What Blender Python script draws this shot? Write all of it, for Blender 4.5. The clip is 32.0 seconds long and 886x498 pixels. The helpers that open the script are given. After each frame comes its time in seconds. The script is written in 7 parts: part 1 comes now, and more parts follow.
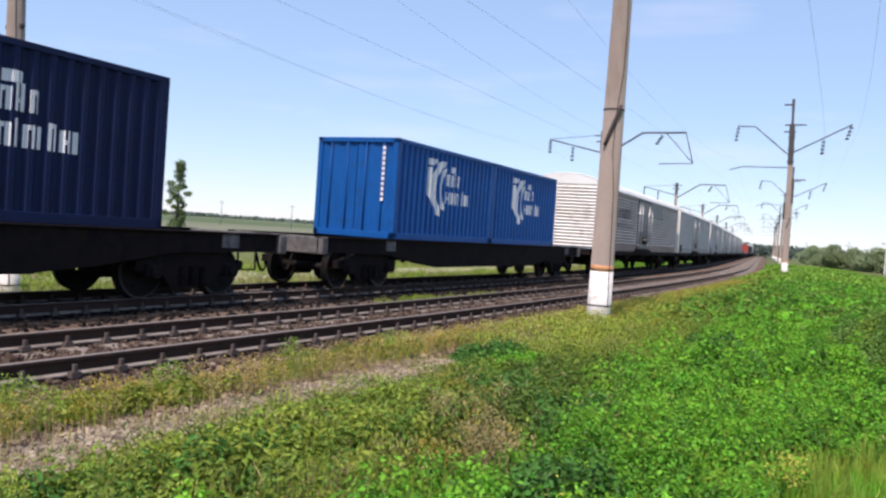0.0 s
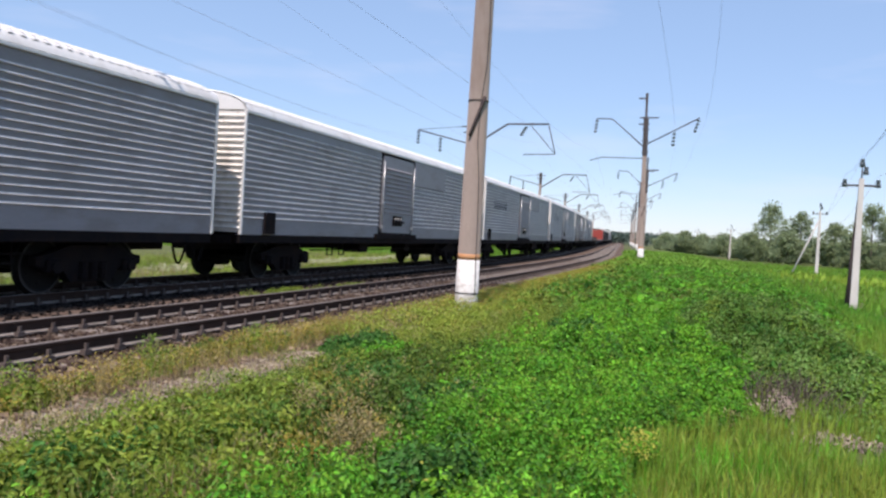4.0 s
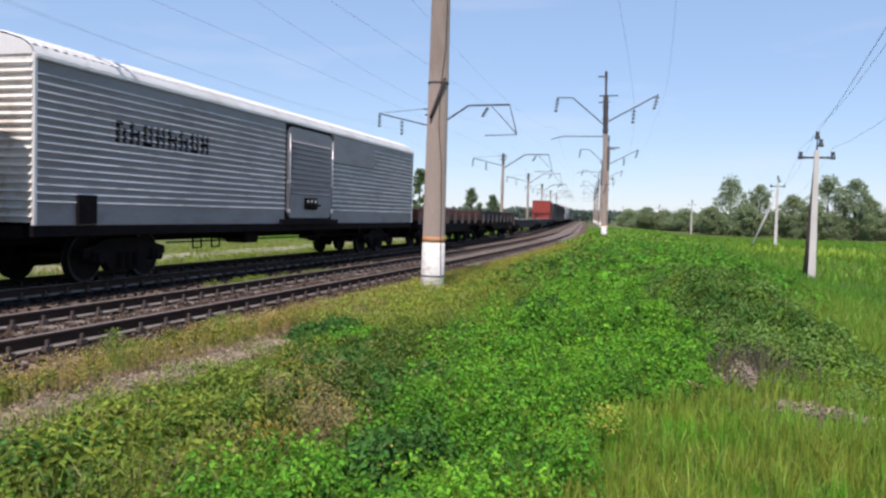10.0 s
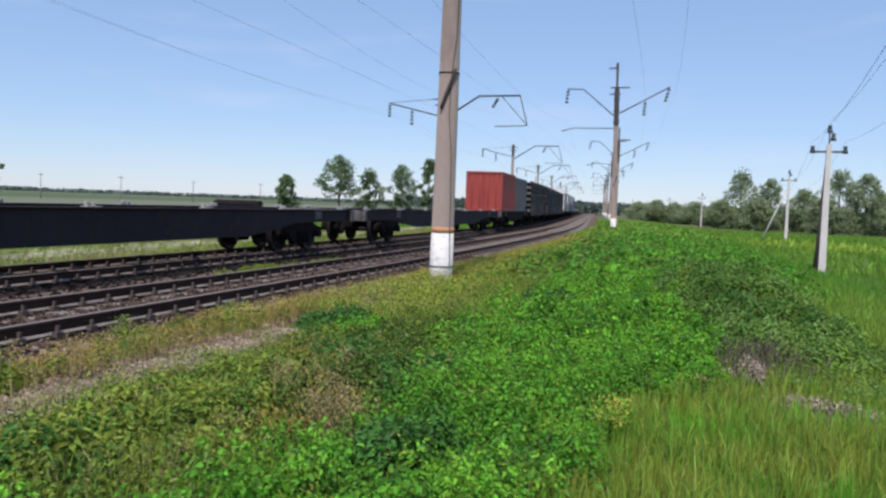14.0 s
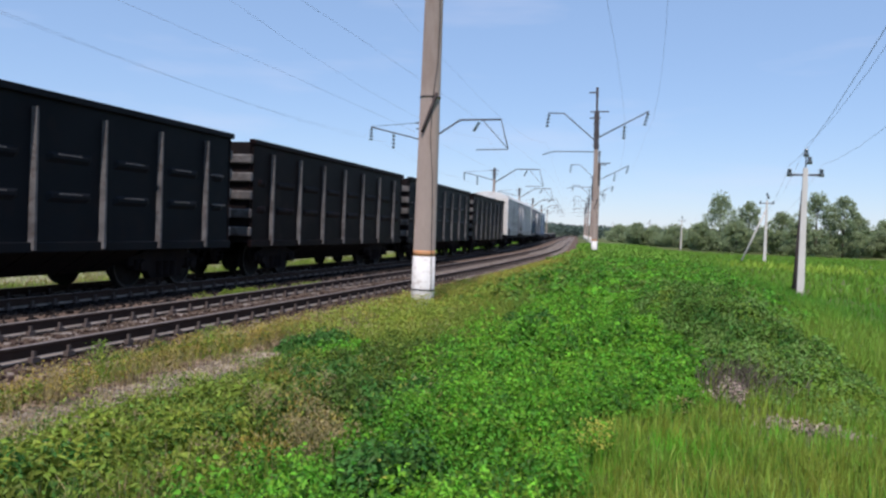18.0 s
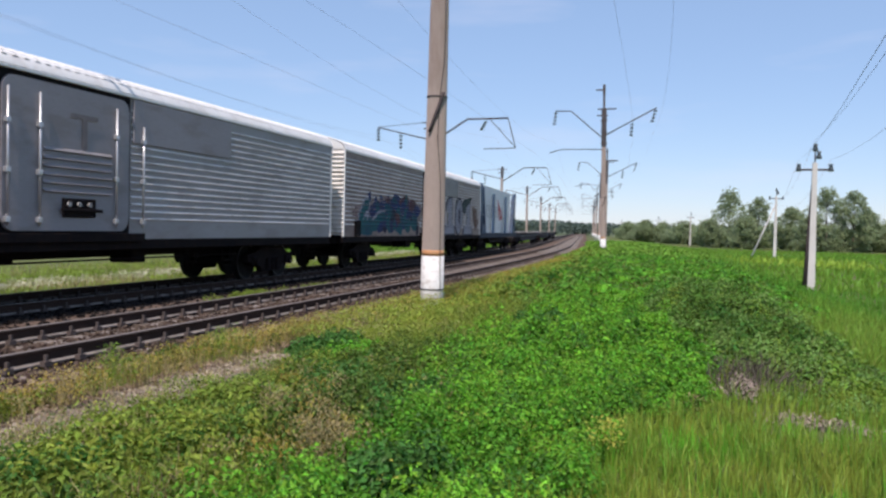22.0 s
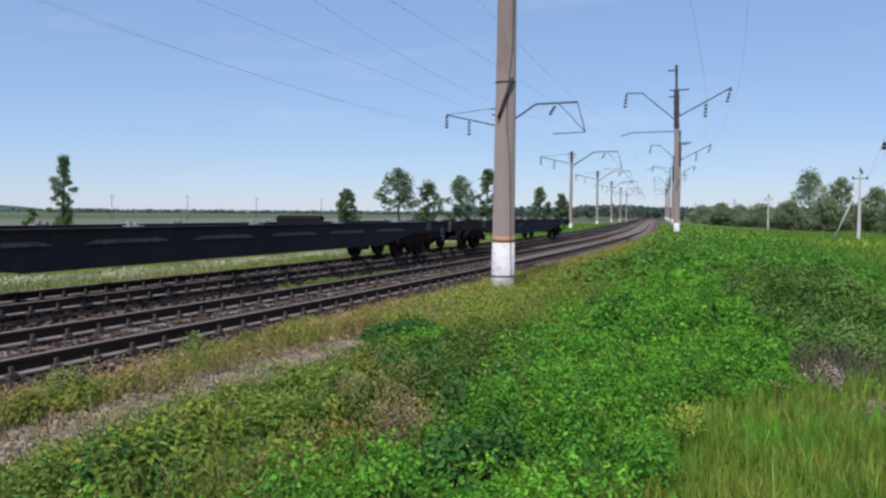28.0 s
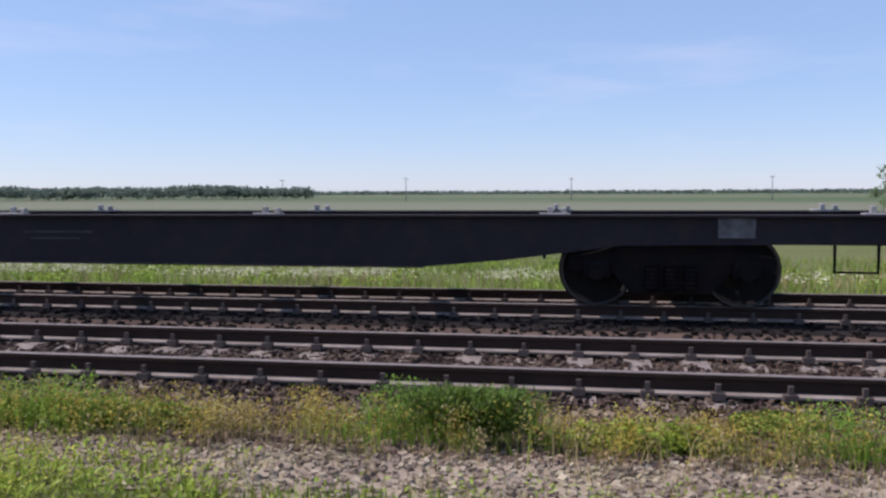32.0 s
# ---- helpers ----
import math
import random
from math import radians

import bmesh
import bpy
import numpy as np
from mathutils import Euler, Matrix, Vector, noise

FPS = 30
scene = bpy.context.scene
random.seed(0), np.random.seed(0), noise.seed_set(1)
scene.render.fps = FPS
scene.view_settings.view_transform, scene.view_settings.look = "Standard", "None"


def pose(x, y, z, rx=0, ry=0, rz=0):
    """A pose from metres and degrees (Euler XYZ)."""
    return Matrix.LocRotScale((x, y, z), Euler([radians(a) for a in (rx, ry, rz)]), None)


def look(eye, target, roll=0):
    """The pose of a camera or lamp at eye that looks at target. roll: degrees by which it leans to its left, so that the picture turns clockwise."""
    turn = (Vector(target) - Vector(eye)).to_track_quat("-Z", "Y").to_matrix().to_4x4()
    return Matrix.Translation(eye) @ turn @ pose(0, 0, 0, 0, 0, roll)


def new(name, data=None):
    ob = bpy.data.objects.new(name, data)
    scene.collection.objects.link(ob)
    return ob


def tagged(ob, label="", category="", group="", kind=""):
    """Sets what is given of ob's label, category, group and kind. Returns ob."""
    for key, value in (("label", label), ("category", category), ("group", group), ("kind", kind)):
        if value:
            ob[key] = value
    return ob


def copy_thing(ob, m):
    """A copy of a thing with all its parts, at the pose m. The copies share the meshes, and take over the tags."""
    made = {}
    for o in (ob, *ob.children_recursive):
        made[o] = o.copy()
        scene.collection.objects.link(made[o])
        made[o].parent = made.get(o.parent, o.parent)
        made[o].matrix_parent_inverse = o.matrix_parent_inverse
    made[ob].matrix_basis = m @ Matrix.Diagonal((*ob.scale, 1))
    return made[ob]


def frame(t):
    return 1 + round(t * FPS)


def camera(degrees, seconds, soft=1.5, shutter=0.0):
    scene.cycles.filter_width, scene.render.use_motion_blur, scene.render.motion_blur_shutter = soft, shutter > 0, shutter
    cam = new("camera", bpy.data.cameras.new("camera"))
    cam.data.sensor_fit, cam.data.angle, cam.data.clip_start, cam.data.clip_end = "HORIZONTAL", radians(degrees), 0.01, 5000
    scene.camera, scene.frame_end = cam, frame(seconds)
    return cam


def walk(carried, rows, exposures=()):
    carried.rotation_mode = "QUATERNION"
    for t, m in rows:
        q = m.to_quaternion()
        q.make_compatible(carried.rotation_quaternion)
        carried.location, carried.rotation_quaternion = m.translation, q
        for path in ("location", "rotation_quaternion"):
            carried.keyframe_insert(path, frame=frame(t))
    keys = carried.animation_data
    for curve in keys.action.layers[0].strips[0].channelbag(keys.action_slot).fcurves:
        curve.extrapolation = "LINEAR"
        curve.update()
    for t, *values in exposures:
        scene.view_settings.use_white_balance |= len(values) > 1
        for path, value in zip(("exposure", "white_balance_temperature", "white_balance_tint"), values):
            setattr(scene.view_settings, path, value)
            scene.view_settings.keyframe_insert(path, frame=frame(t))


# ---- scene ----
cam = camera(57.00, 32.0, soft=2.5)
PATH = [
    (0.0, pose(-0.046, -0.023, 1.500, 88.76, -3.89, 32.35)),
    (0.3, pose(-0.039, -0.019, 1.500, 88.59, -2.77, 30.69)),
    (0.5, pose(-0.034, -0.016, 1.500, 88.54, -2.65, 29.43)),
    (1.0, pose(-0.022, -0.010, 1.500, 88.12, -2.78, 26.50)),
    (1.2, pose(-0.020, -0.009, 1.500, 88.04, -2.78, 26.03)),
    (1.5, pose(-0.017, -0.007, 1.500, 87.95, -3.21, 25.28)),
    (2.0, pose(-0.014, -0.006, 1.500, 88.64, -3.54, 24.52)),
    (2.5, pose(-0.010, -0.004, 1.500, 88.68, -3.15, 23.64)),
    (3.0, pose(-0.012, -0.005, 1.500, 88.85, -2.91, 24.05)),
    (3.5, pose(-0.010, -0.004, 1.500, 88.72, -3.33, 23.60)),
    (5.5, pose(-0.003, -0.001, 1.500, 88.68, -2.28, 22.06)),
    (6.0, pose(-0.003, -0.001, 1.500, 88.78, -2.34, 22.19)),
    (6.5, pose(0.000, 0.000, 1.500, 89.05, -2.01, 21.35)),
    (7.0, pose(0.002, 0.001, 1.500, 88.79, -2.18, 20.85)),
    (7.5, pose(0.001, 0.001, 1.500, 89.02, -2.48, 21.10)),
    (8.0, pose(0.002, 0.001, 1.500, 89.05, -2.15, 20.93)),
    (8.5, pose(0.002, 0.001, 1.500, 89.00, -1.87, 20.91)),
    (9.0, pose(0.003, 0.001, 1.500, 88.02, -1.53, 20.82)),
    (9.5, pose(0.002, 0.001, 1.500, 87.53, -1.75, 20.96)),
    (10.0, pose(0.003, 0.001, 1.500, 87.56, -1.51, 20.75)),
    (10.5, pose(0.005, 0.002, 1.500, 87.85, -1.30, 20.24)),
    (11.0, pose(0.005, 0.002, 1.500, 87.80, -1.62, 20.34)),
    (11.5, pose(0.007, 0.003, 1.500, 88.18, -2.07, 19.84)),
    (12.0, pose(0.004, 0.001, 1.500, 87.82, -1.64, 20.53)),
    (12.5, pose(0.000, 0.000, 1.500, 87.53, -1.85, 21.33)),
    (13.0, pose(0.000, 0.000, 1.500, 87.26, -2.12, 21.40)),
    (13.5, pose(0.002, 0.001, 1.500, 86.97, -2.46, 20.85)),
    (14.0, pose(0.000, 0.000, 1.500, 86.88, -2.12, 21.39)),
    (14.5, pose(0.005, 0.002, 1.500, 87.28, -2.49, 20.30)),
    (15.0, pose(0.006, 0.002, 1.500, 87.55, -2.26, 20.08)),
    (15.5, pose(0.005, 0.002, 1.500, 87.97, -2.15, 20.21)),
    (17.5, pose(0.008, 0.003, 1.500, 88.48, -1.92, 19.66)),
    (18.0, pose(0.006, 0.002, 1.500, 88.55, -2.00, 20.11)),
    (18.5, pose(0.004, 0.001, 1.500, 88.76, -1.66, 20.56)),
    (19.0, pose(0.006, 0.002, 1.500, 88.93, -1.54, 20.08)),
    (19.5, pose(0.006, 0.002, 1.500, 88.48, -1.66, 20.15)),
    (20.0, pose(0.005, 0.002, 1.500, 88.33, -2.01, 20.38)),
    (20.5, pose(0.003, 0.001, 1.500, 88.46, -1.96, 20.83)),
    (21.0, pose(0.003, 0.001, 1.500, 88.74, -1.41, 20.78)),
    (21.5, pose(0.004, 0.002, 1.500, 89.03, -1.39, 20.49)),
    (22.0, pose(0.003, 0.001, 1.500, 88.50, -1.30, 20.69)),
    (22.5, pose(0.001, 0.000, 1.500, 88.07, -1.27, 21.24)),
    (23.0, pose(0.004, 0.002, 1.500, 88.15, -1.33, 20.45)),
    (23.5, pose(0.003, 0.001, 1.500, 88.44, -1.28, 20.64)),
    (24.0, pose(0.005, 0.002, 1.500, 88.07, -1.53, 20.22)),
    (24.5, pose(0.005, 0.002, 1.500, 88.35, -1.47, 20.23)),
    (26.5, pose(0.008, 0.003, 1.500, 88.33, -1.25, 19.66)),
    (27.0, pose(0.002, 0.001, 1.500, 88.09, -1.19, 20.88)),
    (27.5, pose(-0.007, -0.003, 1.500, 87.90, -0.74, 22.99)),
    (28.0, pose(-0.018, -0.008, 1.500, 87.51, -0.42, 25.53)),
    (28.5, pose(-0.033, -0.016, 1.500, 87.57, -0.90, 29.10)),
    (29.0, pose(-0.046, -0.024, 1.500, 87.99, -0.75, 32.41)),
    (29.5, pose(-0.063, -0.035, 1.500, 88.03, -0.54, 36.60)),
    (30.0, pose(-0.084, -0.053, 1.500, 88.13, 0.34, 42.55)),
    (30.5, pose(-0.112, -0.082, 1.500, 87.45, 1.10, 50.92)),
    (31.0, pose(-0.143, -0.130, 1.500, 87.26, 0.13, 63.11)),
    (31.5, pose(-0.169, -0.210, 1.500, 86.79, -0.20, 81.04)),
    (32.0, pose(-0.166, -0.313, 1.500, 86.06, 0.23, 102.86)),
]
walk(cam, PATH, [(0, 0.4, 6800, 23), (1, 0.3, 6800, 23), (3, 0.26, 6700, 22), (6, 0.12, 6450, 20), (7, 0.03, 6350, 19), (9, 0.12, 6500, 20), (10.2, 0.18, 6650, 21), (12, -0.12, 6000, 19), (13, -0.09, 6050, 19), (14.5, 0.04, 6400, 20), (17.5, 0.05, 6350, 20), (20, 0.08, 6400, 20), (23, 0.12, 6600, 21), (24.5, -0.02, 6450, 20), (26.5, -0.2, 6100, 20), (28, -0.14, 6150, 20), (30, -0.18, 6100, 22), (31, 0.05, 6300, 25), (32, 0.08, 6350, 26)])

# ---- world and sun ----
SUN_EL = radians(57)                        # the sun stands behind the camera and grazes the near side of the train
sun_dir = Vector((0.17 * math.cos(SUN_EL), -0.9854 * math.cos(SUN_EL), math.sin(SUN_EL)))
world = bpy.data.worlds.new("sky")
scene.world = world
world.use_nodes = True
wn = world.node_tree
sky = wn.nodes.new("ShaderNodeTexSky")
sky.sky_type = "NISHITA"
sky.sun_disc = False
sky.sun_elevation = SUN_EL
sky.sun_rotation = math.atan2(0.17, -0.9854)
sky.altitude = 200
sky.air_density = 1.0
sky.dust_density = 0.1
sky.ozone_density = 4.0
wn.nodes["Background"].inputs["Strength"].default_value = 0.13
# a thin even haze lies over the blue, with faint high cloud in it
haze = wn.nodes.new("ShaderNodeMix")
haze.data_type = "RGBA"
haze.inputs["Factor"].default_value = 0.5
haze.inputs[7].default_value = (2.6, 4.2, 6.1, 1)
wn.links.new(sky.outputs["Color"], haze.inputs[6])
way = wn.nodes.new("ShaderNodeTexCoord")
squeeze = wn.nodes.new("ShaderNodeMapping")
squeeze.inputs["Scale"].default_value = (1.6, 1.6, 9.0)
puffs = wn.nodes.new("ShaderNodeTexNoise")
puffs.inputs["Scale"].default_value = 2.2
puffs.inputs["Detail"].default_value = 5.0
thin = wn.nodes.new("ShaderNodeMapRange")
thin.inputs["From Min"].default_value = 0.55
thin.inputs["From Max"].default_value = 0.85
thin.inputs["To Max"].default_value = 0.35
cloud = wn.nodes.new("ShaderNodeMix")
cloud.data_type = "RGBA"
cloud.inputs[7].default_value = (5.6, 6.0, 6.9, 1)
wn.links.new(way.outputs["Generated"], squeeze.inputs["Vector"])
wn.links.new(squeeze.outputs["Vector"], puffs.inputs["Vector"])
wn.links.new(puffs.outputs["Fac"], thin.inputs["Value"])
wn.links.new(thin.outputs["Result"], cloud.inputs["Factor"])
wn.links.new(haze.outputs[2], cloud.inputs[6])
wn.links.new(cloud.outputs[2], wn.nodes["Background"].inputs["Color"])
sun = new("sun", bpy.data.lights.new("sun", "SUN"))
sun.data.energy = 4.3
sun.data.angle = radians(0.6)
sun.data.color = (1.0, 0.94, 0.83)
sun.matrix_world = look(sun_dir * 50, (0, 0, 0))
scene.view_settings.exposure = 0.0

# ---- track plan ----
RAIL_X, SLOPE, RADIUS = -7.13, 0.0636, 724.0
PHI0 = math.atan(SLOPE)
CX, CY = RAIL_X - RADIUS * math.cos(PHI0), -RADIUS * math.sin(PHI0)
GAUGE = 1.59                     # between the middles of the rail heads
NEAR_AXIS, TRAIN_AXIS = GAUGE / 2, GAUGE / 2 + 4.1
S_BACK, S_FRONT = -40.0, 90.0    # outside of these the line runs straight


def track_xy(s, d):
    """Places at arc lengths s, d metres right of the nearest rail, and the headings there; for arrays."""
    s, d = np.asarray(s, float), np.asarray(d, float)
    c = np.clip(s, S_BACK, S_FRONT)
    phi = PHI0 + c / RADIUS
    x = CX + (RADIUS + d) * np.cos(phi) - np.sin(phi) * (s - c)
    y = CY + (RADIUS + d) * np.sin(phi) + np.cos(phi) * (s - c)
    return x, y, phi


def at_track(s, o=0.0):
    """Place and heading at arc length s, o metres left of the nearest rail."""
    x, y, phi = track_xy(s, -o)
    return float(x), float(y), float(phi)


def track_pose(s, o=0.0, z=0.0):
    x, y, phi = at_track(s, o)
    return pose(x, y, z, 0, 0, math.degrees(phi))


def rail_coords(x, y):
    """Arc length and distance to the right of the nearest rail, for arrays."""
    dx, dy = x - CX, y - CY
    rad = np.hypot(dx, dy)
    phi = np.arctan2(dy, dx)
    s, d = (phi - PHI0) * RADIUS, rad - RADIUS
    for edge, beyond in ((S_BACK, s < S_BACK), (S_FRONT, s > S_FRONT)):
        p = PHI0 + edge / RADIUS
        bx, by = CX + RADIUS * math.cos(p), CY + RADIUS * math.sin(p)
        s2 = edge + (x - bx) * -math.sin(p) + (y - by) * math.cos(p)
        d2 = (x - bx) * math.cos(p) + (y - by) * math.sin(p)
        s, d = np.where(beyond, s2, s), np.where(beyond, d2, d)
    return s, d


PROFILE_D = [-60, -25, -14, -10.5, -8.6, -7.9, -7.3, -6.8, 0.55, 1.15, 1.7, 2.4, 3.2, 5.0, 8.4, 10.5, 13.5, 20, 40]
PROFILE_Z = [-1.4, -1.1, -0.75, -0.6, -0.5, -0.45, -0.6, -0.7, -0.7, -0.33, -0.19, -0.15, -0.1, -0.04, -0.05, -0.3, -1.15, -1.35, -1.5]


def smooth_noise(x, y, scale, seed):
    """Cheap smooth noise from sums of sines, -1 to 1."""
    r = np.random.RandomState(seed)
    v = np.zeros_like(x)
    for i in range(6):
        a, b = r.uniform(0, 6.28, 2)
        k = (0.6 + 0.35 * i) / scale
        v = v + np.sin((x * math.cos(a) + y * math.sin(a)) * k * 2 + b) / (1 + 0.4 * i)
    return v / 3.2


def ground_z(x, y):
    x, y = np.asarray(x, float), np.asarray(y, float)
    s, d = rail_coords(x, y)
    z = np.interp(d, PROFILE_D, PROFILE_Z)
    rough = np.clip((np.abs(d - 1) - 1.0) / 3, 0, 1) * np.where((d > -7.2) & (d < 0.9), 0, 1)
    z = z + rough * (0.05 * smooth_noise(x, y, 2.0, 3) + 0.09 * smooth_noise(x, y, 9.0, 4))
    return z


# ---- helpers of this scene ----
class Geo:
    """Collects vertices and faces of one mesh."""

    def __init__(self):
        self.v, self.f, self.s = [], [], []

    def add(self, verts, faces, smooth=False):
        n = len(self.v)
        self.v += [tuple(p) for p in verts]
        self.f += [tuple(i + n for i in q) for q in faces]
        self.s += [smooth] * len(faces)
        return self

    def box(self, x0, x1, y0, y1, z0, z1, c=0.0, m=None):
        if c <= 0:
            vs = [(x, y, z) for x in (x0, x1) for y in (y0, y1) for z in (z0, z1)]
            fs = [(0, 1, 3, 2), (4, 6, 7, 5), (0, 4, 5, 1), (2, 3, 7, 6), (0, 2, 6, 4), (1, 5, 7, 3)]
        else:
            c = min(c, (x1 - x0) * 0.4, (y1 - y0) * 0.4, (z1 - z0) * 0.4)
            vs, fs, at = [], [], {}
            for sx in (0, 1):
                for sy in (0, 1):
                    for sz in (0, 1):
                        p = ((x0, x1)[sx], (y0, y1)[sy], (z0, z1)[sz])
                        sg = (1 - 2 * sx, 1 - 2 * sy, 1 - 2 * sz)
                        for a in range(3):
                            q = [p[k] + (0 if k == a else sg[k] * c) for k in range(3)]
                            at[sx, sy, sz, a] = len(vs)
                            vs.append(q)
            for a in range(3):
                b, e = (a + 1) % 3, (a + 2) % 3
                for sa in (0, 1):
                    loop = []
                    for sb, se in ((0, 0), (1, 0), (1, 1), (0, 1)):
                        k = [0, 0, 0]
                        k[a], k[b], k[e] = sa, sb, se
                        loop.append(at[(*k, a)])
                    fs.append(tuple(loop if sa else loop[::-1]))
                for sb in (0, 1):
                    for se in (0, 1):
                        k0, k1 = [0, 0, 0], [0, 0, 0]
                        k0[b] = k1[b] = sb
                        k0[e] = k1[e] = se
                        k1[a] = 1
                        q = (at[(*k0, b)], at[(*k1, b)], at[(*k1, e)], at[(*k0, e)])
                        fs.append(q if sb == se else q[::-1])
            for sx in (0, 1):
                for sy in (0, 1):
                    for sz in (0, 1):
                        q = tuple(at[sx, sy, sz, a] for a in range(3))
                        fs.append(q if (sx + sy + sz) % 2 else q[::-1])
        if m is not None:
            vs = [m @ Vector(p) for p in vs]
        return self.add(vs, fs)

    def cyl(self, p0, p1, r0, r1=None, n=12, cap=True):
        p0, p1 = Vector(p0), Vector(p1)
        r1 = r0 if r1 is None else r1
        w = (p1 - p0).normalized()
        u = w.orthogonal().normalized()
        t = w.cross(u)
        vs = []
        for p, r in ((p0, r0), (p1, r1)):
            for i in range(n):
                a = 2 * math.pi * i / n
                vs.append(p + (u * math.cos(a) + t * math.sin(a)) * r)
        fs = [(i, (i + 1) % n, n + (i + 1) % n, n + i) for i in range(n)]
        self.add(vs, fs, True)
        if cap:
            k = len(self.v) - 2 * n
            self.f += [tuple(k + i for i in range(n))[::-1], tuple(k + n + i for i in range(n))]
            self.s += [False, False]
        return self

    def tube(self, pts, r, n=6):
        """A bent round bar through the points."""
        pts = [Vector(p) for p in pts]
        ways = [(b - a).normalized() for a, b in zip(pts[:-1], pts[1:])]
        u = ways[0].orthogonal().normalized()
        rows = []
        for i, p in enumerate(pts):
            t = (ways[max(0, i - 1)] + ways[min(i, len(ways) - 1)]).normalized()
            u = (u - t * u.dot(t)).normalized()
            v = t.cross(u)
            rows.append([p + (u * math.cos(2 * math.pi * k / n) + v * math.sin(2 * math.pi * k / n)) * r for k in range(n)])
        m = len(self.v)
        self.add([q for row in rows for q in row], [(i * n + k, i * n + (k + 1) % n, (i + 1) * n + (k + 1) % n, (i + 1) * n + k) for i in range(len(rows) - 1) for k in range(n)], True)
        self.f += [tuple(m + k for k in range(n))[::-1], tuple(m + (len(rows) - 1) * n + k for k in range(n))]
        self.s += [False, False]
        return self

    def prism(self, prof, y0, y1, axis="y"):
        """A closed outline (x, z), drawn out along y (or (y, z) along x)."""
        n = len(prof)
        if axis == "y":
            vs = [(p[0], y, p[1]) for y in (y0, y1) for p in prof]
        else:
            vs = [(x, p[0], p[1]) for x in (y0, y1) for p in prof]
        fs = [(i, (i + 1) % n, n + (i + 1) % n, n + i) for i in range(n)]
        fs += [tuple(range(n))[::-1], tuple(range(n, 2 * n))]
        return self.add(vs, fs)

    def sheet(self, rows, smooth=False):
        """A skin over rows of points of equal length."""
        m = len(rows[0])
        vs = [p for r in rows for p in r]
        fs = [(i * m + j, i * m + j + 1, (i + 1) * m + j + 1, (i + 1) * m + j)
              for i in range(len(rows) - 1) for j in range(m - 1)]
        return self.add(vs, fs, smooth)

    def mesh(self, name):
        me = bpy.data.meshes.new(name)
        me.from_pydata(self.v, [], self.f)
        me.polygons.foreach_set("use_smooth", self.s)
        bm = bmesh.new()
        bm.from_mesh(me)
        bmesh.ops.recalc_face_normals(bm, faces=bm.faces)
        bm.to_mesh(me)
        bm.free()
        return me


def part(name, geo, material, parent, label=""):
    me = geo.mesh(name) if isinstance(geo, Geo) else geo
    if material and not me.materials:
        me.materials.append(material)
    ob = new(name, me)
    ob.parent = parent
    return tagged(ob, label) if label else ob


def thing(name, label, category, group="", kind=""):
    return tagged(new(name), label, category, group, kind)


def solo(name, geo, material, label, category, group="", kind=""):
    me = geo.mesh(name) if isinstance(geo, Geo) else geo
    if material and not me.materials:
        me.materials.append(material)
    return tagged(new(name, me), label, category, group, kind)


def np_mesh(name, verts, quads, material, smooth=False):
    """A mesh from arrays of vertices (n, 3) and quads (m, 4)."""
    me = bpy.data.meshes.new(name)
    me.vertices.add(len(verts))
    me.vertices.foreach_set("co", np.ascontiguousarray(verts, np.float32).ravel())
    me.loops.add(quads.size)
    me.loops.foreach_set("vertex_index", np.ascontiguousarray(quads, np.int32).ravel())
    me.polygons.add(len(quads))
    me.polygons.foreach_set("loop_start", np.arange(0, quads.size, 4, dtype=np.int32))
    me.polygons.foreach_set("use_smooth", np.full(len(quads), smooth))
    me.update(calc_edges=True)
    me.materials.append(material)
    return me


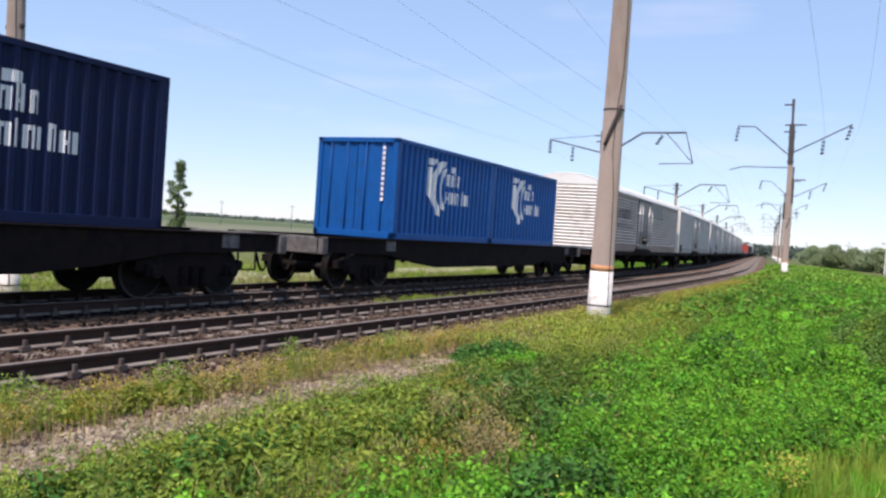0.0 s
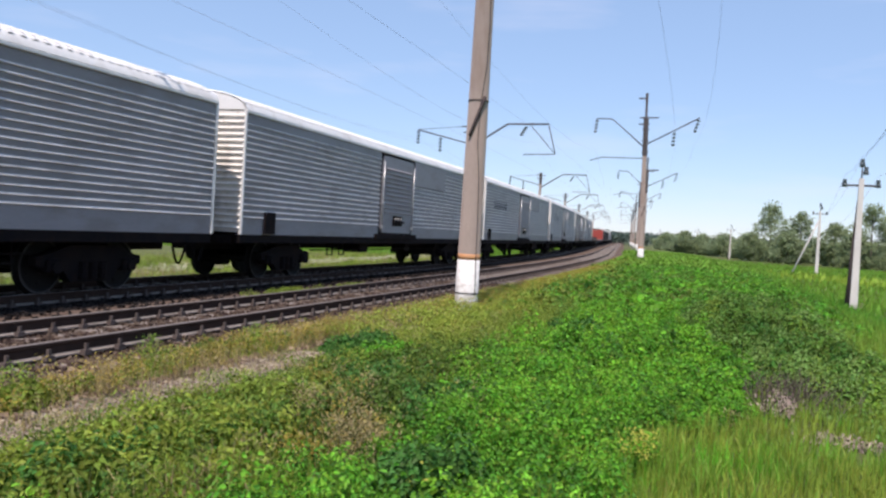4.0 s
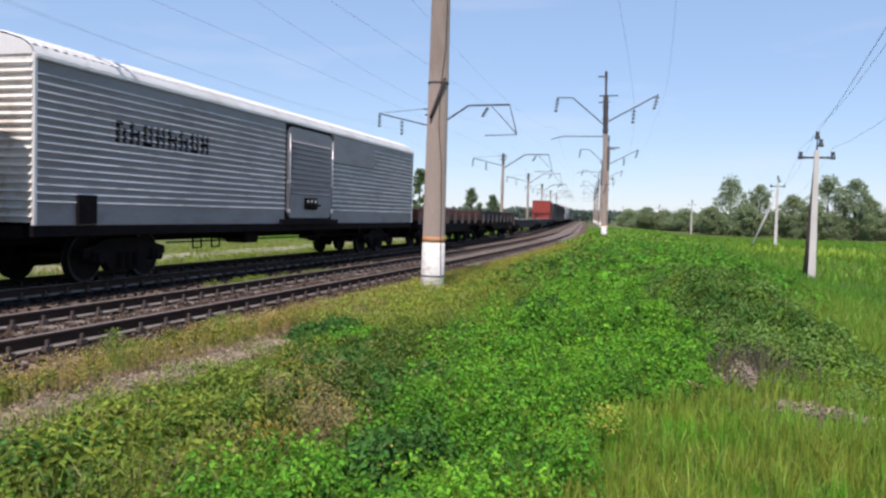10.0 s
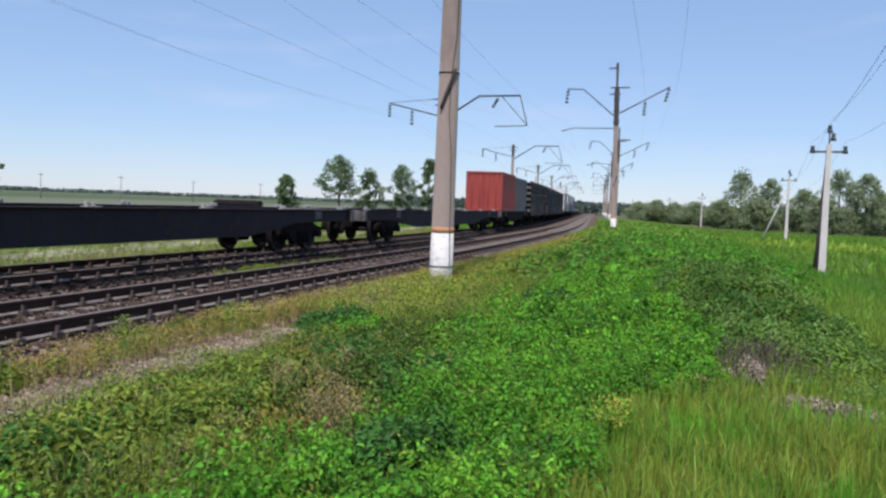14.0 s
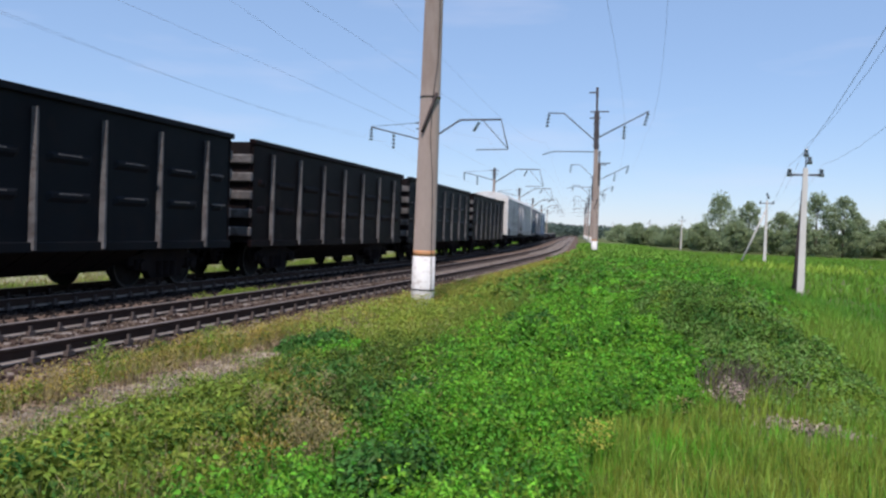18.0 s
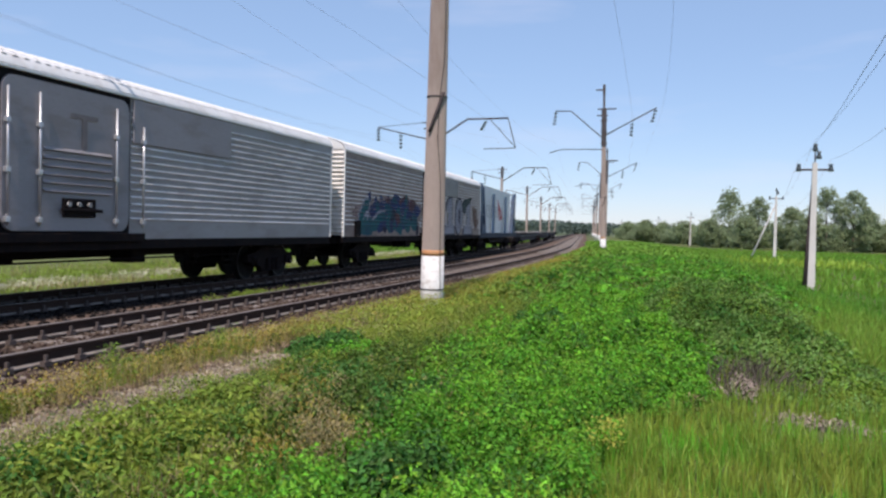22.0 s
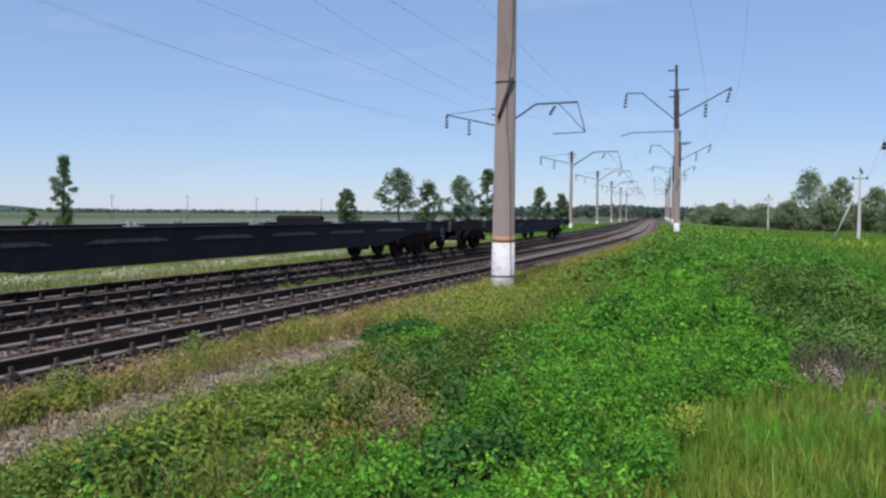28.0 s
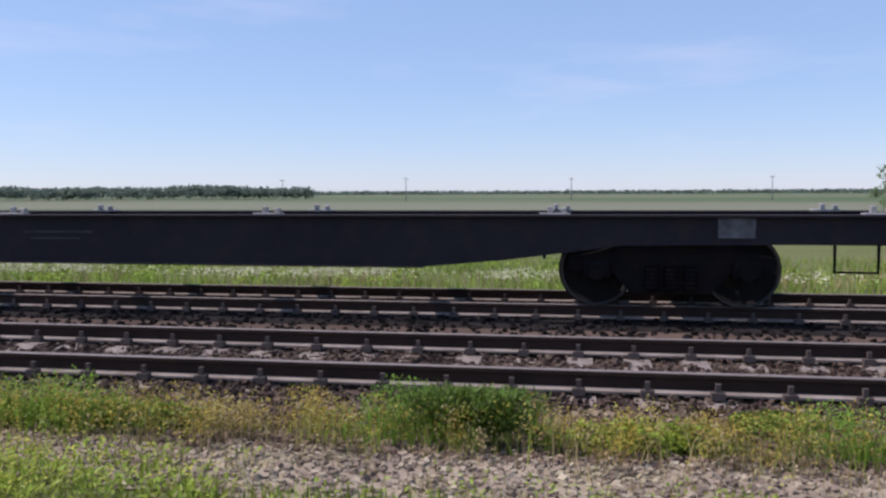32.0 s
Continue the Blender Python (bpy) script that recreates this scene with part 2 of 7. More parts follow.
# ---- materials ----
def material(name, base, rough=0.6, metal=0.0, second=None, scale=4.0, amount=0.5, grain=60.0, grain_amount=0.25,
             bump=0.1, bump_scale=80.0, stain=None, stain_amount=0.0, stretch=(1, 1, 1), island=0.0, spec=0.5, matte=0.0):
    """Base colour, broken up by a broad and a fine noise, with stains and a fine relief."""
    m = bpy.data.materials.new(name)
    m.use_nodes = True
    nt = m.node_tree
    n, l = nt.nodes, nt.links
    bs = n["Principled BSDF"]
    bs.inputs["Roughness"].default_value = rough
    bs.inputs["Metallic"].default_value = metal
    bs.inputs["Specular IOR Level"].default_value = spec
    tc = n.new("ShaderNodeTexCoord")
    mp = n.new("ShaderNodeMapping")
    mp.inputs["Scale"].default_value = stretch
    l.new(tc.outputs["Object"], mp.inputs["Vector"])
    second = second or tuple(c * 0.7 for c in base)

    def noise_node(sc, detail=4.0):
        q = n.new("ShaderNodeTexNoise")
        q.inputs["Scale"].default_value = sc
        q.inputs["Detail"].default_value = detail
        l.new(mp.outputs["Vector"], q.inputs["Vector"])
        return q

    def ramp(src, lo, hi):
        q = n.new("ShaderNodeMapRange")
        q.inputs["From Min"].default_value = lo
        q.inputs["From Max"].default_value = hi
        l.new(src, q.inputs["Value"])
        return q.outputs["Result"]

    def mix(fac, a, b, kind="MIX"):
        q = n.new("ShaderNodeMix")
        q.data_type = "RGBA"
        q.blend_type = kind
        if isinstance(fac, float):
            q.inputs["Factor"].default_value = fac
        else:
            l.new(fac, q.inputs["Factor"])
        for sock, val in (("A", a), ("B", b)):
            i = [k for k in q.inputs if k.name == sock and k.type == "RGBA"][0]
            if isinstance(val, tuple):
                i.default_value = (*val, 1)
            else:
                l.new(val, i)
        return [k for k in q.outputs if k.type == "RGBA"][0]

    def scaled(src, k):
        q = n.new("ShaderNodeMath")
        q.operation = "MULTIPLY"
        q.inputs[1].default_value = k
        l.new(src, q.inputs[0])
        return q.outputs[0]

    broad = noise_node(scale)
    col = mix(scaled(ramp(broad.outputs["Fac"], 0.35, 0.65), amount), base, second)
    fine = noise_node(grain, 3.0)
    dark = tuple(c * 0.55 for c in base)
    col = mix(scaled(ramp(fine.outputs["Fac"], 0.4, 0.75), grain_amount), col, dark)
    if stain:
        st = noise_node(scale * 2.7, 6.0)
        col = mix(scaled(ramp(st.outputs["Fac"], 0.52, 0.66), stain_amount), col, stain)
    if island:
        geo = n.new("ShaderNodeNewGeometry")
        hs = n.new("ShaderNodeHueSaturation")
        l.new(col, hs.inputs["Color"])
        v = n.new("ShaderNodeMapRange")
        v.inputs["To Min"].default_value = 1 - island
        v.inputs["To Max"].default_value = 1 + island
        l.new(geo.outputs["Random Per Island"], v.inputs["Value"])
        l.new(v.outputs["Result"], hs.inputs["Value"])
        h = n.new("ShaderNodeMapRange")
        h.inputs["To Min"].default_value = 0.5 - island * 0.04
        h.inputs["To Max"].default_value = 0.5 + island * 0.04
        l.new(geo.outputs["Random Per Island"], h.inputs["Value"])
        l.new(h.outputs["Result"], hs.inputs["Hue"])
        col = hs.outputs["Color"]
    l.new(col, bs.inputs["Base Color"])
    bs.inputs["Diffuse Roughness"].default_value = matte
    if bump:
        bn = noise_node(bump_scale, 5.0)
        bp = n.new("ShaderNodeBump")
        bp.inputs["Strength"].default_value = bump
        bp.inputs["Distance"].default_value = 0.02
        l.new(bn.outputs["Fac"], bp.inputs["Height"])
        l.new(bp.outputs["Normal"], bs.inputs["Normal"])
    return m


def leaf_material(name, base, second, scale=0.8, island=0.35, through_light=0.35, gloss=0.18):
    """Foliage: patches of two greens, every leaf a little different, some light shining through."""
    m = material(name, base, 0.46, second=second, scale=scale, amount=0.8, grain=9.0, grain_amount=0.25, bump=0.0, island=island, spec=gloss)
    n, l = m.node_tree.nodes, m.node_tree.links
    bs = n["Principled BSDF"]
    tr = n.new("ShaderNodeBsdfTranslucent")
    src = bs.inputs["Base Color"].links[0].from_socket
    l.new(src, tr.inputs["Color"])
    mx = n.new("ShaderNodeMixShader")
    mx.inputs["Fac"].default_value = through_light
    l.new(bs.outputs[0], mx.inputs[1])
    l.new(tr.outputs[0], mx.inputs[2])
    l.new(mx.outputs[0], n["Material Output"].inputs["Surface"])
    return m


M = {}
M["steel_dark"] = material("dark_wagon_steel", (0.011, 0.0095, 0.011), 0.75, 0.0, (0.02, 0.015, 0.014), 2.5, 0.7, 40, 0.3, 0.15, 60, (0.03, 0.016, 0.011), 0.3, spec=0.04)
M["steel_blue"] = material("black_wagon_paint", (0.03, 0.025, 0.031), 0.7, 0.0, (0.04, 0.034, 0.037), 1.2, 0.6, 30, 0.3, 0.1, 50, (0.06, 0.04, 0.034), 0.35, spec=0.1)
M["wheel"] = material("wheel_steel", (0.013, 0.012, 0.012), 0.6, 0.0, (0.018, 0.014, 0.013), 6, 0.6, 50, 0.3, 0.1, spec=0.08)
M["tread"] = material("worn_tread", (0.06, 0.057, 0.057), 0.5, 0.4, (0.04, 0.036, 0.036), 8, 0.4, 70, 0.2, 0.03, spec=0.2)
M["rust_dark"] = material("dark_rusty_bogie_steel", (0.045, 0.018, 0.014), 0.85, 0.0, (0.026, 0.014, 0.012), 5, 0.7, 40, 0.4, 0.2, spec=0.06)
M["box_blue"] = material("blue_container_paint", (0.003, 0.085, 0.31), 0.42, 0.0, (0.003, 0.068, 0.25), 1.5, 0.5, 25, 0.12, 0.05, 40, (0.02, 0.03, 0.06), 0.25, spec=0.15)
M["box_navy"] = material("navy_container_paint", (0.006, 0.015, 0.06), 0.5, 0.0, (0.005, 0.011, 0.043), 1.5, 0.6, 25, 0.15, 0.05, 40, (0.015, 0.015, 0.03), 0.3, spec=0.15)
M["box_red"] = material("red_container_paint", (0.36, 0.055, 0.04), 0.5, 0.0, (0.28, 0.05, 0.04), 1.5, 0.5, 25, 0.15, 0.05, 40, (0.12, 0.05, 0.04), 0.25)
M["box_white"] = material("white_container_paint", (0.72, 0.72, 0.72), 0.45, 0.0, (0.62, 0.62, 0.63), 1.2, 0.5, 25, 0.1, 0.05, 40, (0.35, 0.3, 0.27), 0.25)
M["paint_teal"] = material("teal_spray_paint", (0.013, 0.11, 0.12), 0.6, 0.0, (0.015, 0.06, 0.1), 1.5, 0.8, 30, 0.4, 0.03, 40, (0.04, 0.045, 0.07), 0.5, spec=0.1)
M["paint_blue"] = material("blue_spray_paint", (0.016, 0.04, 0.14), 0.6, 0.0, (0.03, 0.03, 0.07), 1.5, 0.8, 30, 0.4, 0.03, 40, (0.07, 0.06, 0.07), 0.4, spec=0.1)
M["paint_rose"] = material("dull_red_spray_paint", (0.1, 0.032, 0.04), 0.6, 0.0, (0.06, 0.035, 0.04), 1.5, 0.7, 30, 0.35, 0.03, 40, (0.09, 0.07, 0.07), 0.4, spec=0.1)
M["paint_pale"] = material("pale_grey_spray_paint", (0.29, 0.28, 0.33), 0.5, 0.0, (0.19, 0.18, 0.22), 1.5, 0.7, 30, 0.2, 0.03, spec=0.2)
M["paint_dark"] = material("dark_green_spray_paint", (0.012, 0.03, 0.026), 0.6, 0.0, (0.03, 0.05, 0.05), 2.5, 0.6, 30, 0.3, 0.03, spec=0.1)
M["paint_rust"] = material("rusty_spray_paint", (0.16, 0.09, 0.07), 0.7, 0.0, (0.1, 0.06, 0.05), 2, 0.7, 30, 0.3, 0.03, spec=0.1)
M["letter"] = material("white_lettering", (0.8, 0.8, 0.8), 0.6, 0.0, (0.66, 0.67, 0.7), 6, 0.5, 60, 0.2, 0.02)
M["letter_dark"] = material("dark_lettering", (0.025, 0.023, 0.04), 0.7, 0.0, (0.05, 0.045, 0.06), 5, 0.6, 60, 0.2, 0.02, spec=0.1)
M["letter_red"] = material("red_lettering", (0.5, 0.05, 0.06), 0.6, 0.0, (0.4, 0.05, 0.06), 5, 0.5, 60, 0.2, 0.02)
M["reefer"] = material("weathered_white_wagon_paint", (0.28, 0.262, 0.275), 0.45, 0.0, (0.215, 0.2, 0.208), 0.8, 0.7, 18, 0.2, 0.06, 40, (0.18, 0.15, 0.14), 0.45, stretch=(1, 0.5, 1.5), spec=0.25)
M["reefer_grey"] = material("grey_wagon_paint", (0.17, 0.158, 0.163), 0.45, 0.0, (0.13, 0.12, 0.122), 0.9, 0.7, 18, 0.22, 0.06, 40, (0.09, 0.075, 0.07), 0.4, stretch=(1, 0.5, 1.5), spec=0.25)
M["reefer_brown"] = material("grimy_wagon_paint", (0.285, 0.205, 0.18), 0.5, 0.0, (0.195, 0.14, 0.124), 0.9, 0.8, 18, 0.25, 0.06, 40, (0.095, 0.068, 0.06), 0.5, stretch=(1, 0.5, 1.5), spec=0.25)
# Rib paint paler than the walls: sunlight on the ribs is put into it.
M["rib_paint"] = material("sunlit_rib_paint", (0.79, 0.755, 0.74), 0.45, 0.0, (0.55, 0.52, 0.505), 1.6, 0.8, 20, 0.2, 0.05, 40, (0.2, 0.17, 0.16), 0.5, stretch=(1, 0.4, 1.5), spec=0.3)
M["reefer_end"] = material("grimy_white_end_paint", (0.76, 0.73, 0.69), 0.5, 0.0, (0.62, 0.58, 0.53), 1.2, 0.7, 18, 0.2, 0.06, 40, (0.3, 0.25, 0.21), 0.4, spec=0.2)
M["chalk"] = material("chalky_number_paint", (0.19, 0.18, 0.18), 0.8, 0.0, (0.06, 0.055, 0.06), 7, 0.8, 40, 0.4, 0.0, spec=0.1)
M["lock"] = material("worn_lock_steel", (0.38, 0.37, 0.36), 0.6, 0.0, (0.2, 0.19, 0.18), 5, 0.7, 40, 0.3, 0.04, spec=0.2)
M["chalk_faint"] = material("faded_small_print", (0.09, 0.085, 0.09), 0.8, 0.0, (0.04, 0.037, 0.04), 7, 0.8, 40, 0.4, 0.0, spec=0.1)
M["letter_faint"] = material("faded_lettering", (0.17, 0.15, 0.155), 0.7, 0.0, (0.24, 0.21, 0.2), 5, 0.8, 40, 0.3, 0.02, spec=0.1)
M["reefer_white"] = material("dirty_white_wagon_paint", (0.34, 0.315, 0.31), 0.45, 0.0, (0.26, 0.238, 0.232), 0.8, 0.7, 18, 0.2, 0.06, 40, (0.22, 0.18, 0.16), 0.45, stretch=(1, 0.5, 1.5), spec=0.25)
M["roof"] = material("white_roof_paint", (0.78, 0.77, 0.75), 0.5, 0.1, (0.68, 0.66, 0.63), 0.8, 0.6, 20, 0.12, 0.05, 40, (0.45, 0.4, 0.36), 0.3)
M["bar"] = material("galvanised_bar", (0.55, 0.55, 0.57), 0.35, 0.6, (0.42, 0.42, 0.43), 6, 0.6, 50, 0.2, 0.04)
M["gondola_green"] = material("dark_green_wagon_paint", (0.0105, 0.012, 0.015), 0.5, 0.0, (0.007, 0.0078, 0.0105), 0.8, 0.7, 25, 0.3, 0.08, 40, (0.018, 0.013, 0.013), 0.35, spec=0.04)
M["gondola_brown"] = material("dark_brown_wagon_paint", (0.01, 0.006, 0.007), 0.5, 0.0, (0.006, 0.0045, 0.0055), 0.8, 0.7, 25, 0.3, 0.08, 40, (0.026, 0.015, 0.014), 0.4, spec=0.04)
# Pale steel for worn stakes, and for sunlight painted on end beams and ribs.
M["post_light"] = material("worn_and_sunlit_steel", (0.15, 0.142, 0.14), 0.6, 0.0, (0.06, 0.055, 0.055), 3, 0.8, 40, 0.3, 0.05, 40, (0.06, 0.04, 0.035), 0.6, spec=0.2)
M["lowside_red"] = material("red_oxide_boards", (0.2, 0.055, 0.042), 0.6, 0.0, (0.13, 0.05, 0.042), 1.2, 0.7, 25, 0.3, 0.08, 40, (0.09, 0.055, 0.045), 0.5, spec=0.15)
M["lowside_dark"] = material("blue_black_boards", (0.03, 0.024, 0.033), 0.7, 0.0, (0.022, 0.018, 0.024), 1.2, 0.8, 25, 0.3, 0.08, 40, (0.05, 0.03, 0.03), 0.5, spec=0.12)
M["lowside_maroon"] = material("dark_maroon_boards", (0.08, 0.022, 0.028), 0.7, 0.0, (0.03, 0.018, 0.022), 1.2, 0.8, 25, 0.3, 0.08, 40, (0.1, 0.03, 0.026), 0.5, spec=0.1)
M["beam_blue"] = material("grimy_blue_beam_paint", (0.018, 0.03, 0.055), 0.6, 0.0, (0.014, 0.018, 0.03), 1.5, 0.7, 25, 0.3, 0.06, 40, (0.03, 0.05, 0.1), 0.4, spec=0.12)
M["frame_blue"] = material("blue_grey_frame_paint", (0.045, 0.085, 0.15), 0.5, 0.0, (0.032, 0.055, 0.095), 1.5, 0.6, 25, 0.25, 0.06, 40, (0.06, 0.05, 0.045), 0.4, spec=0.25)
M["rail"] = material("rail_side_rust", (0.055, 0.033, 0.026), 0.85, 0.0, (0.035, 0.024, 0.02), 5, 0.6, 50, 0.35, 0.15, spec=0.1)
# Dust on the rail foot, paled further to imitate sun on it.
M["rail_dust"] = material("sunlit_dusty_rail_foot", (0.31, 0.265, 0.235), 0.9, 0.0, (0.17, 0.14, 0.12), 4, 0.8, 40, 0.4, 0.1, spec=0.1)
# Haze of the distance is mixed into this leaf colour.
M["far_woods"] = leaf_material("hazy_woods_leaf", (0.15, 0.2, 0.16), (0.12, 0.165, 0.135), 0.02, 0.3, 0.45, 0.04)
M["clip"] = material("dusty_rail_clip", (0.11, 0.09, 0.083), 0.9, 0.0, (0.1, 0.075, 0.065), 6, 0.7, 60, 0.3, 0.05, spec=0.1)
M["leaf_olive"] = leaf_material("olive_weed_leaf", (0.25, 0.33, 0.05), (0.13, 0.19, 0.03), 1.3, 0.5, 0.4)
M["railhead"] = material("rail_head_steel", (0.2, 0.172, 0.16), 0.65, 0.0, (0.14, 0.115, 0.105), 6, 0.6, 60, 0.2, 0.03, spec=0.25)
M["sleeper"] = material("old_concrete_sleeper", (0.29, 0.245, 0.215), 0.9, 0.0, (0.18, 0.15, 0.13), 5, 0.7, 40, 0.35, 0.3, 60, (0.05, 0.04, 0.036), 0.5, spec=0.15)
# Oily concrete, its colour darkened further for the shade below the train.
M["sleeper_oily_shaded"] = material("shaded_oily_concrete_sleeper", (0.05, 0.044, 0.043), 0.9, 0.0, (0.025, 0.021, 0.02), 3, 0.8, 40, 0.35, 0.3, 60, (0.03, 0.025, 0.023), 0.6, spec=0.15)
M["ballast"] = material("ballast_stone", (0.125, 0.088, 0.07), 0.95, 0.0, (0.068, 0.046, 0.037), 1.2, 0.7, 30, 0.4, 0.5, 45, island=0.65, spec=0.1, matte=0.6)
# Oily stone; the train's shadow on the bed is put into this colour.
M["ballast_oily_shaded"] = material("shaded_oily_ballast_stone", (0.026, 0.021, 0.02), 0.95, 0.0, (0.012, 0.01, 0.0095), 1.2, 0.8, 30, 0.4, 0.5, 45, island=0.7, spec=0.1, matte=0.6)
M["ballast_pale"] = material("dusty_shoulder_stone", (0.29, 0.21, 0.155), 0.95, 0.0, (0.17, 0.118, 0.085), 1.2, 0.7, 30, 0.4, 0.5, 45, island=0.55, spec=0.1, matte=0.6)
M["gravel"] = material("pale_gravel", (0.34, 0.28, 0.215), 0.95, 0.0, (0.22, 0.175, 0.135), 1.3, 0.8, 40, 0.45, 0.5, 45, (0.2, 0.17, 0.1), 0.5, island=0.45, spec=0.1)
M["concrete"] = material("mast_concrete", (0.45, 0.365, 0.32), 0.9, 0.0, (0.36, 0.295, 0.26), 1.3, 0.7, 30, 0.2, 0.12, 50, (0.3, 0.22, 0.18), 0.45, stretch=(1, 1, 0.3), spec=0.1, matte=0.8)
M["whitewash"] = material("flaking_whitewash", (0.74, 0.73, 0.71), 0.85, 0.0, (0.6, 0.58, 0.56), 4, 0.6, 40, 0.2, 0.2, 50, (0.36, 0.3, 0.26), 0.5)
M["orange"] = material("orange_band_paint", (0.55, 0.26, 0.11), 0.75, 0.0, (0.42, 0.23, 0.13), 5, 0.6, 40, 0.2, 0.1)
M["mast_steel"] = material("mast_steel", (0.055, 0.052, 0.055), 0.6, 0.3, (0.09, 0.06, 0.05), 5, 0.6, 40, 0.3, 0.1)
# Pole colour paled to imitate haze over the far field.
M["pole_far"] = material("hazy_pole_timber", (0.3, 0.29, 0.29), 0.8, 0.0, (0.22, 0.21, 0.21), 5, 0.6, 40, 0.2, 0.1)
M["wire"] = material("wire_copper_grey", (0.2, 0.2, 0.22), 0.6, 0.0, (0.14, 0.14, 0.15), 5, 0.4, 40, 0.2, 0.0)
M["insulator"] = material("glass_insulator", (0.05, 0.07, 0.08), 0.2, 0.0, (0.07, 0.08, 0.08), 5, 0.4, 40, 0.2, 0.0)
M["pale_concrete"] = material("pale_pole_concrete", (0.62, 0.6, 0.57), 0.8, 0.0, (0.5, 0.48, 0.45), 2, 0.6, 30, 0.2, 0.15, 50, stretch=(1, 1, 0.4))
M["bark"] = material("grey_bark", (0.13, 0.1, 0.08), 0.9, 0.0, (0.08, 0.065, 0.055), 5, 0.7, 40, 0.4, 0.5)
M["timber"] = material("dark_weathered_timber", (0.075, 0.06, 0.06), 0.9, 0.0, (0.05, 0.04, 0.04), 3, 0.7, 40, 0.4, 0.3, 60, stretch=(1, 1, 0.2), spec=0.15)
M["twig"] = material("bleached_twig", (0.4, 0.31, 0.26), 0.9, 0.0, (0.22, 0.16, 0.13), 5, 0.6, 40, 0.3, 0.2, island=0.45, matte=0.5)
M["seed_head"] = material("pale_seed_heads", (0.56, 0.54, 0.4), 0.9, 0.0, (0.44, 0.43, 0.28), 5, 0.6, 40, 0.3, 0.2, island=0.3)
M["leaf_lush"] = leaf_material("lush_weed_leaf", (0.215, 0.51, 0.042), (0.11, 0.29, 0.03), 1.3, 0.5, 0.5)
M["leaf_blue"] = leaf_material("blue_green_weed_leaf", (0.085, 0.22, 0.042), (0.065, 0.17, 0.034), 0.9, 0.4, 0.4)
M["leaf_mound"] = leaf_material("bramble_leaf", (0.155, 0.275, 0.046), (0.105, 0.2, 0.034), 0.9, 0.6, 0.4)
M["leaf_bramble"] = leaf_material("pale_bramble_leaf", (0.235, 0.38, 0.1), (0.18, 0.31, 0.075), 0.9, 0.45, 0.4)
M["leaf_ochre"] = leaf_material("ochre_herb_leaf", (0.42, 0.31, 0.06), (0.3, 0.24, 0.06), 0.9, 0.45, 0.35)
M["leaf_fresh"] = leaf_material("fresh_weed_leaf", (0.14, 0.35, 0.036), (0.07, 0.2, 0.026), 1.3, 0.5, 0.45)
M["leaf_lime"] = leaf_material("light_top_weed_leaf", (0.28, 0.58, 0.05), (0.17, 0.4, 0.04), 1.3, 0.5, 0.5)
M["leaf_yellow"] = leaf_material("yellowing_weed_leaf", (0.33, 0.4, 0.06), (0.24, 0.315, 0.05), 0.9, 0.45, 0.4)
M["leaf_dark"] = leaf_material("dark_weed_leaf", (0.1, 0.19, 0.034), (0.115, 0.165, 0.03), 0.9, 0.45, 0.4)
M["leaf_dry"] = leaf_material("dry_brown_weed", (0.4, 0.325, 0.16), (0.3, 0.245, 0.115), 0.8, 0.4, 0.3)
M["grass"] = leaf_material("grass_blade", (0.215, 0.365, 0.05), (0.27, 0.375, 0.06), 0.5, 0.4, 0.45)
M["grass_far"] = leaf_material("meadow_grass", (0.15, 0.32, 0.036), (0.195, 0.33, 0.045), 0.12, 0.35, 0.4)
M["grass_sunny"] = leaf_material("sunlit_verge_grass", (0.36, 0.46, 0.09), (0.3, 0.42, 0.07), 0.5, 0.4, 0.5)
M["flower"] = leaf_material("yellow_flower", (0.52, 0.5, 0.09), (0.42, 0.41, 0.07), 2, 0.25)
M["flower_meadow"] = leaf_material("meadow_flower", (0.33, 0.47, 0.06), (0.25, 0.4, 0.05), 2, 0.25)
M["tree_leaf"] = leaf_material("tree_leaf", (0.21, 0.29, 0.14), (0.15, 0.22, 0.105), 0.35, 0.4, 0.55, 0.04)
M["tree_leaf_silver"] = leaf_material("silvery_tree_leaf", (0.27, 0.34, 0.2), (0.2, 0.265, 0.15), 0.5, 0.4, 0.45, 0.04)
# Leaf colour lightened to stand for haze in front of the far trees.
M["hedge_leaf"] = leaf_material("hazy_tree_leaf", (0.36, 0.43, 0.25), (0.28, 0.35, 0.2), 0.1, 0.3, 0.6, 0.04)


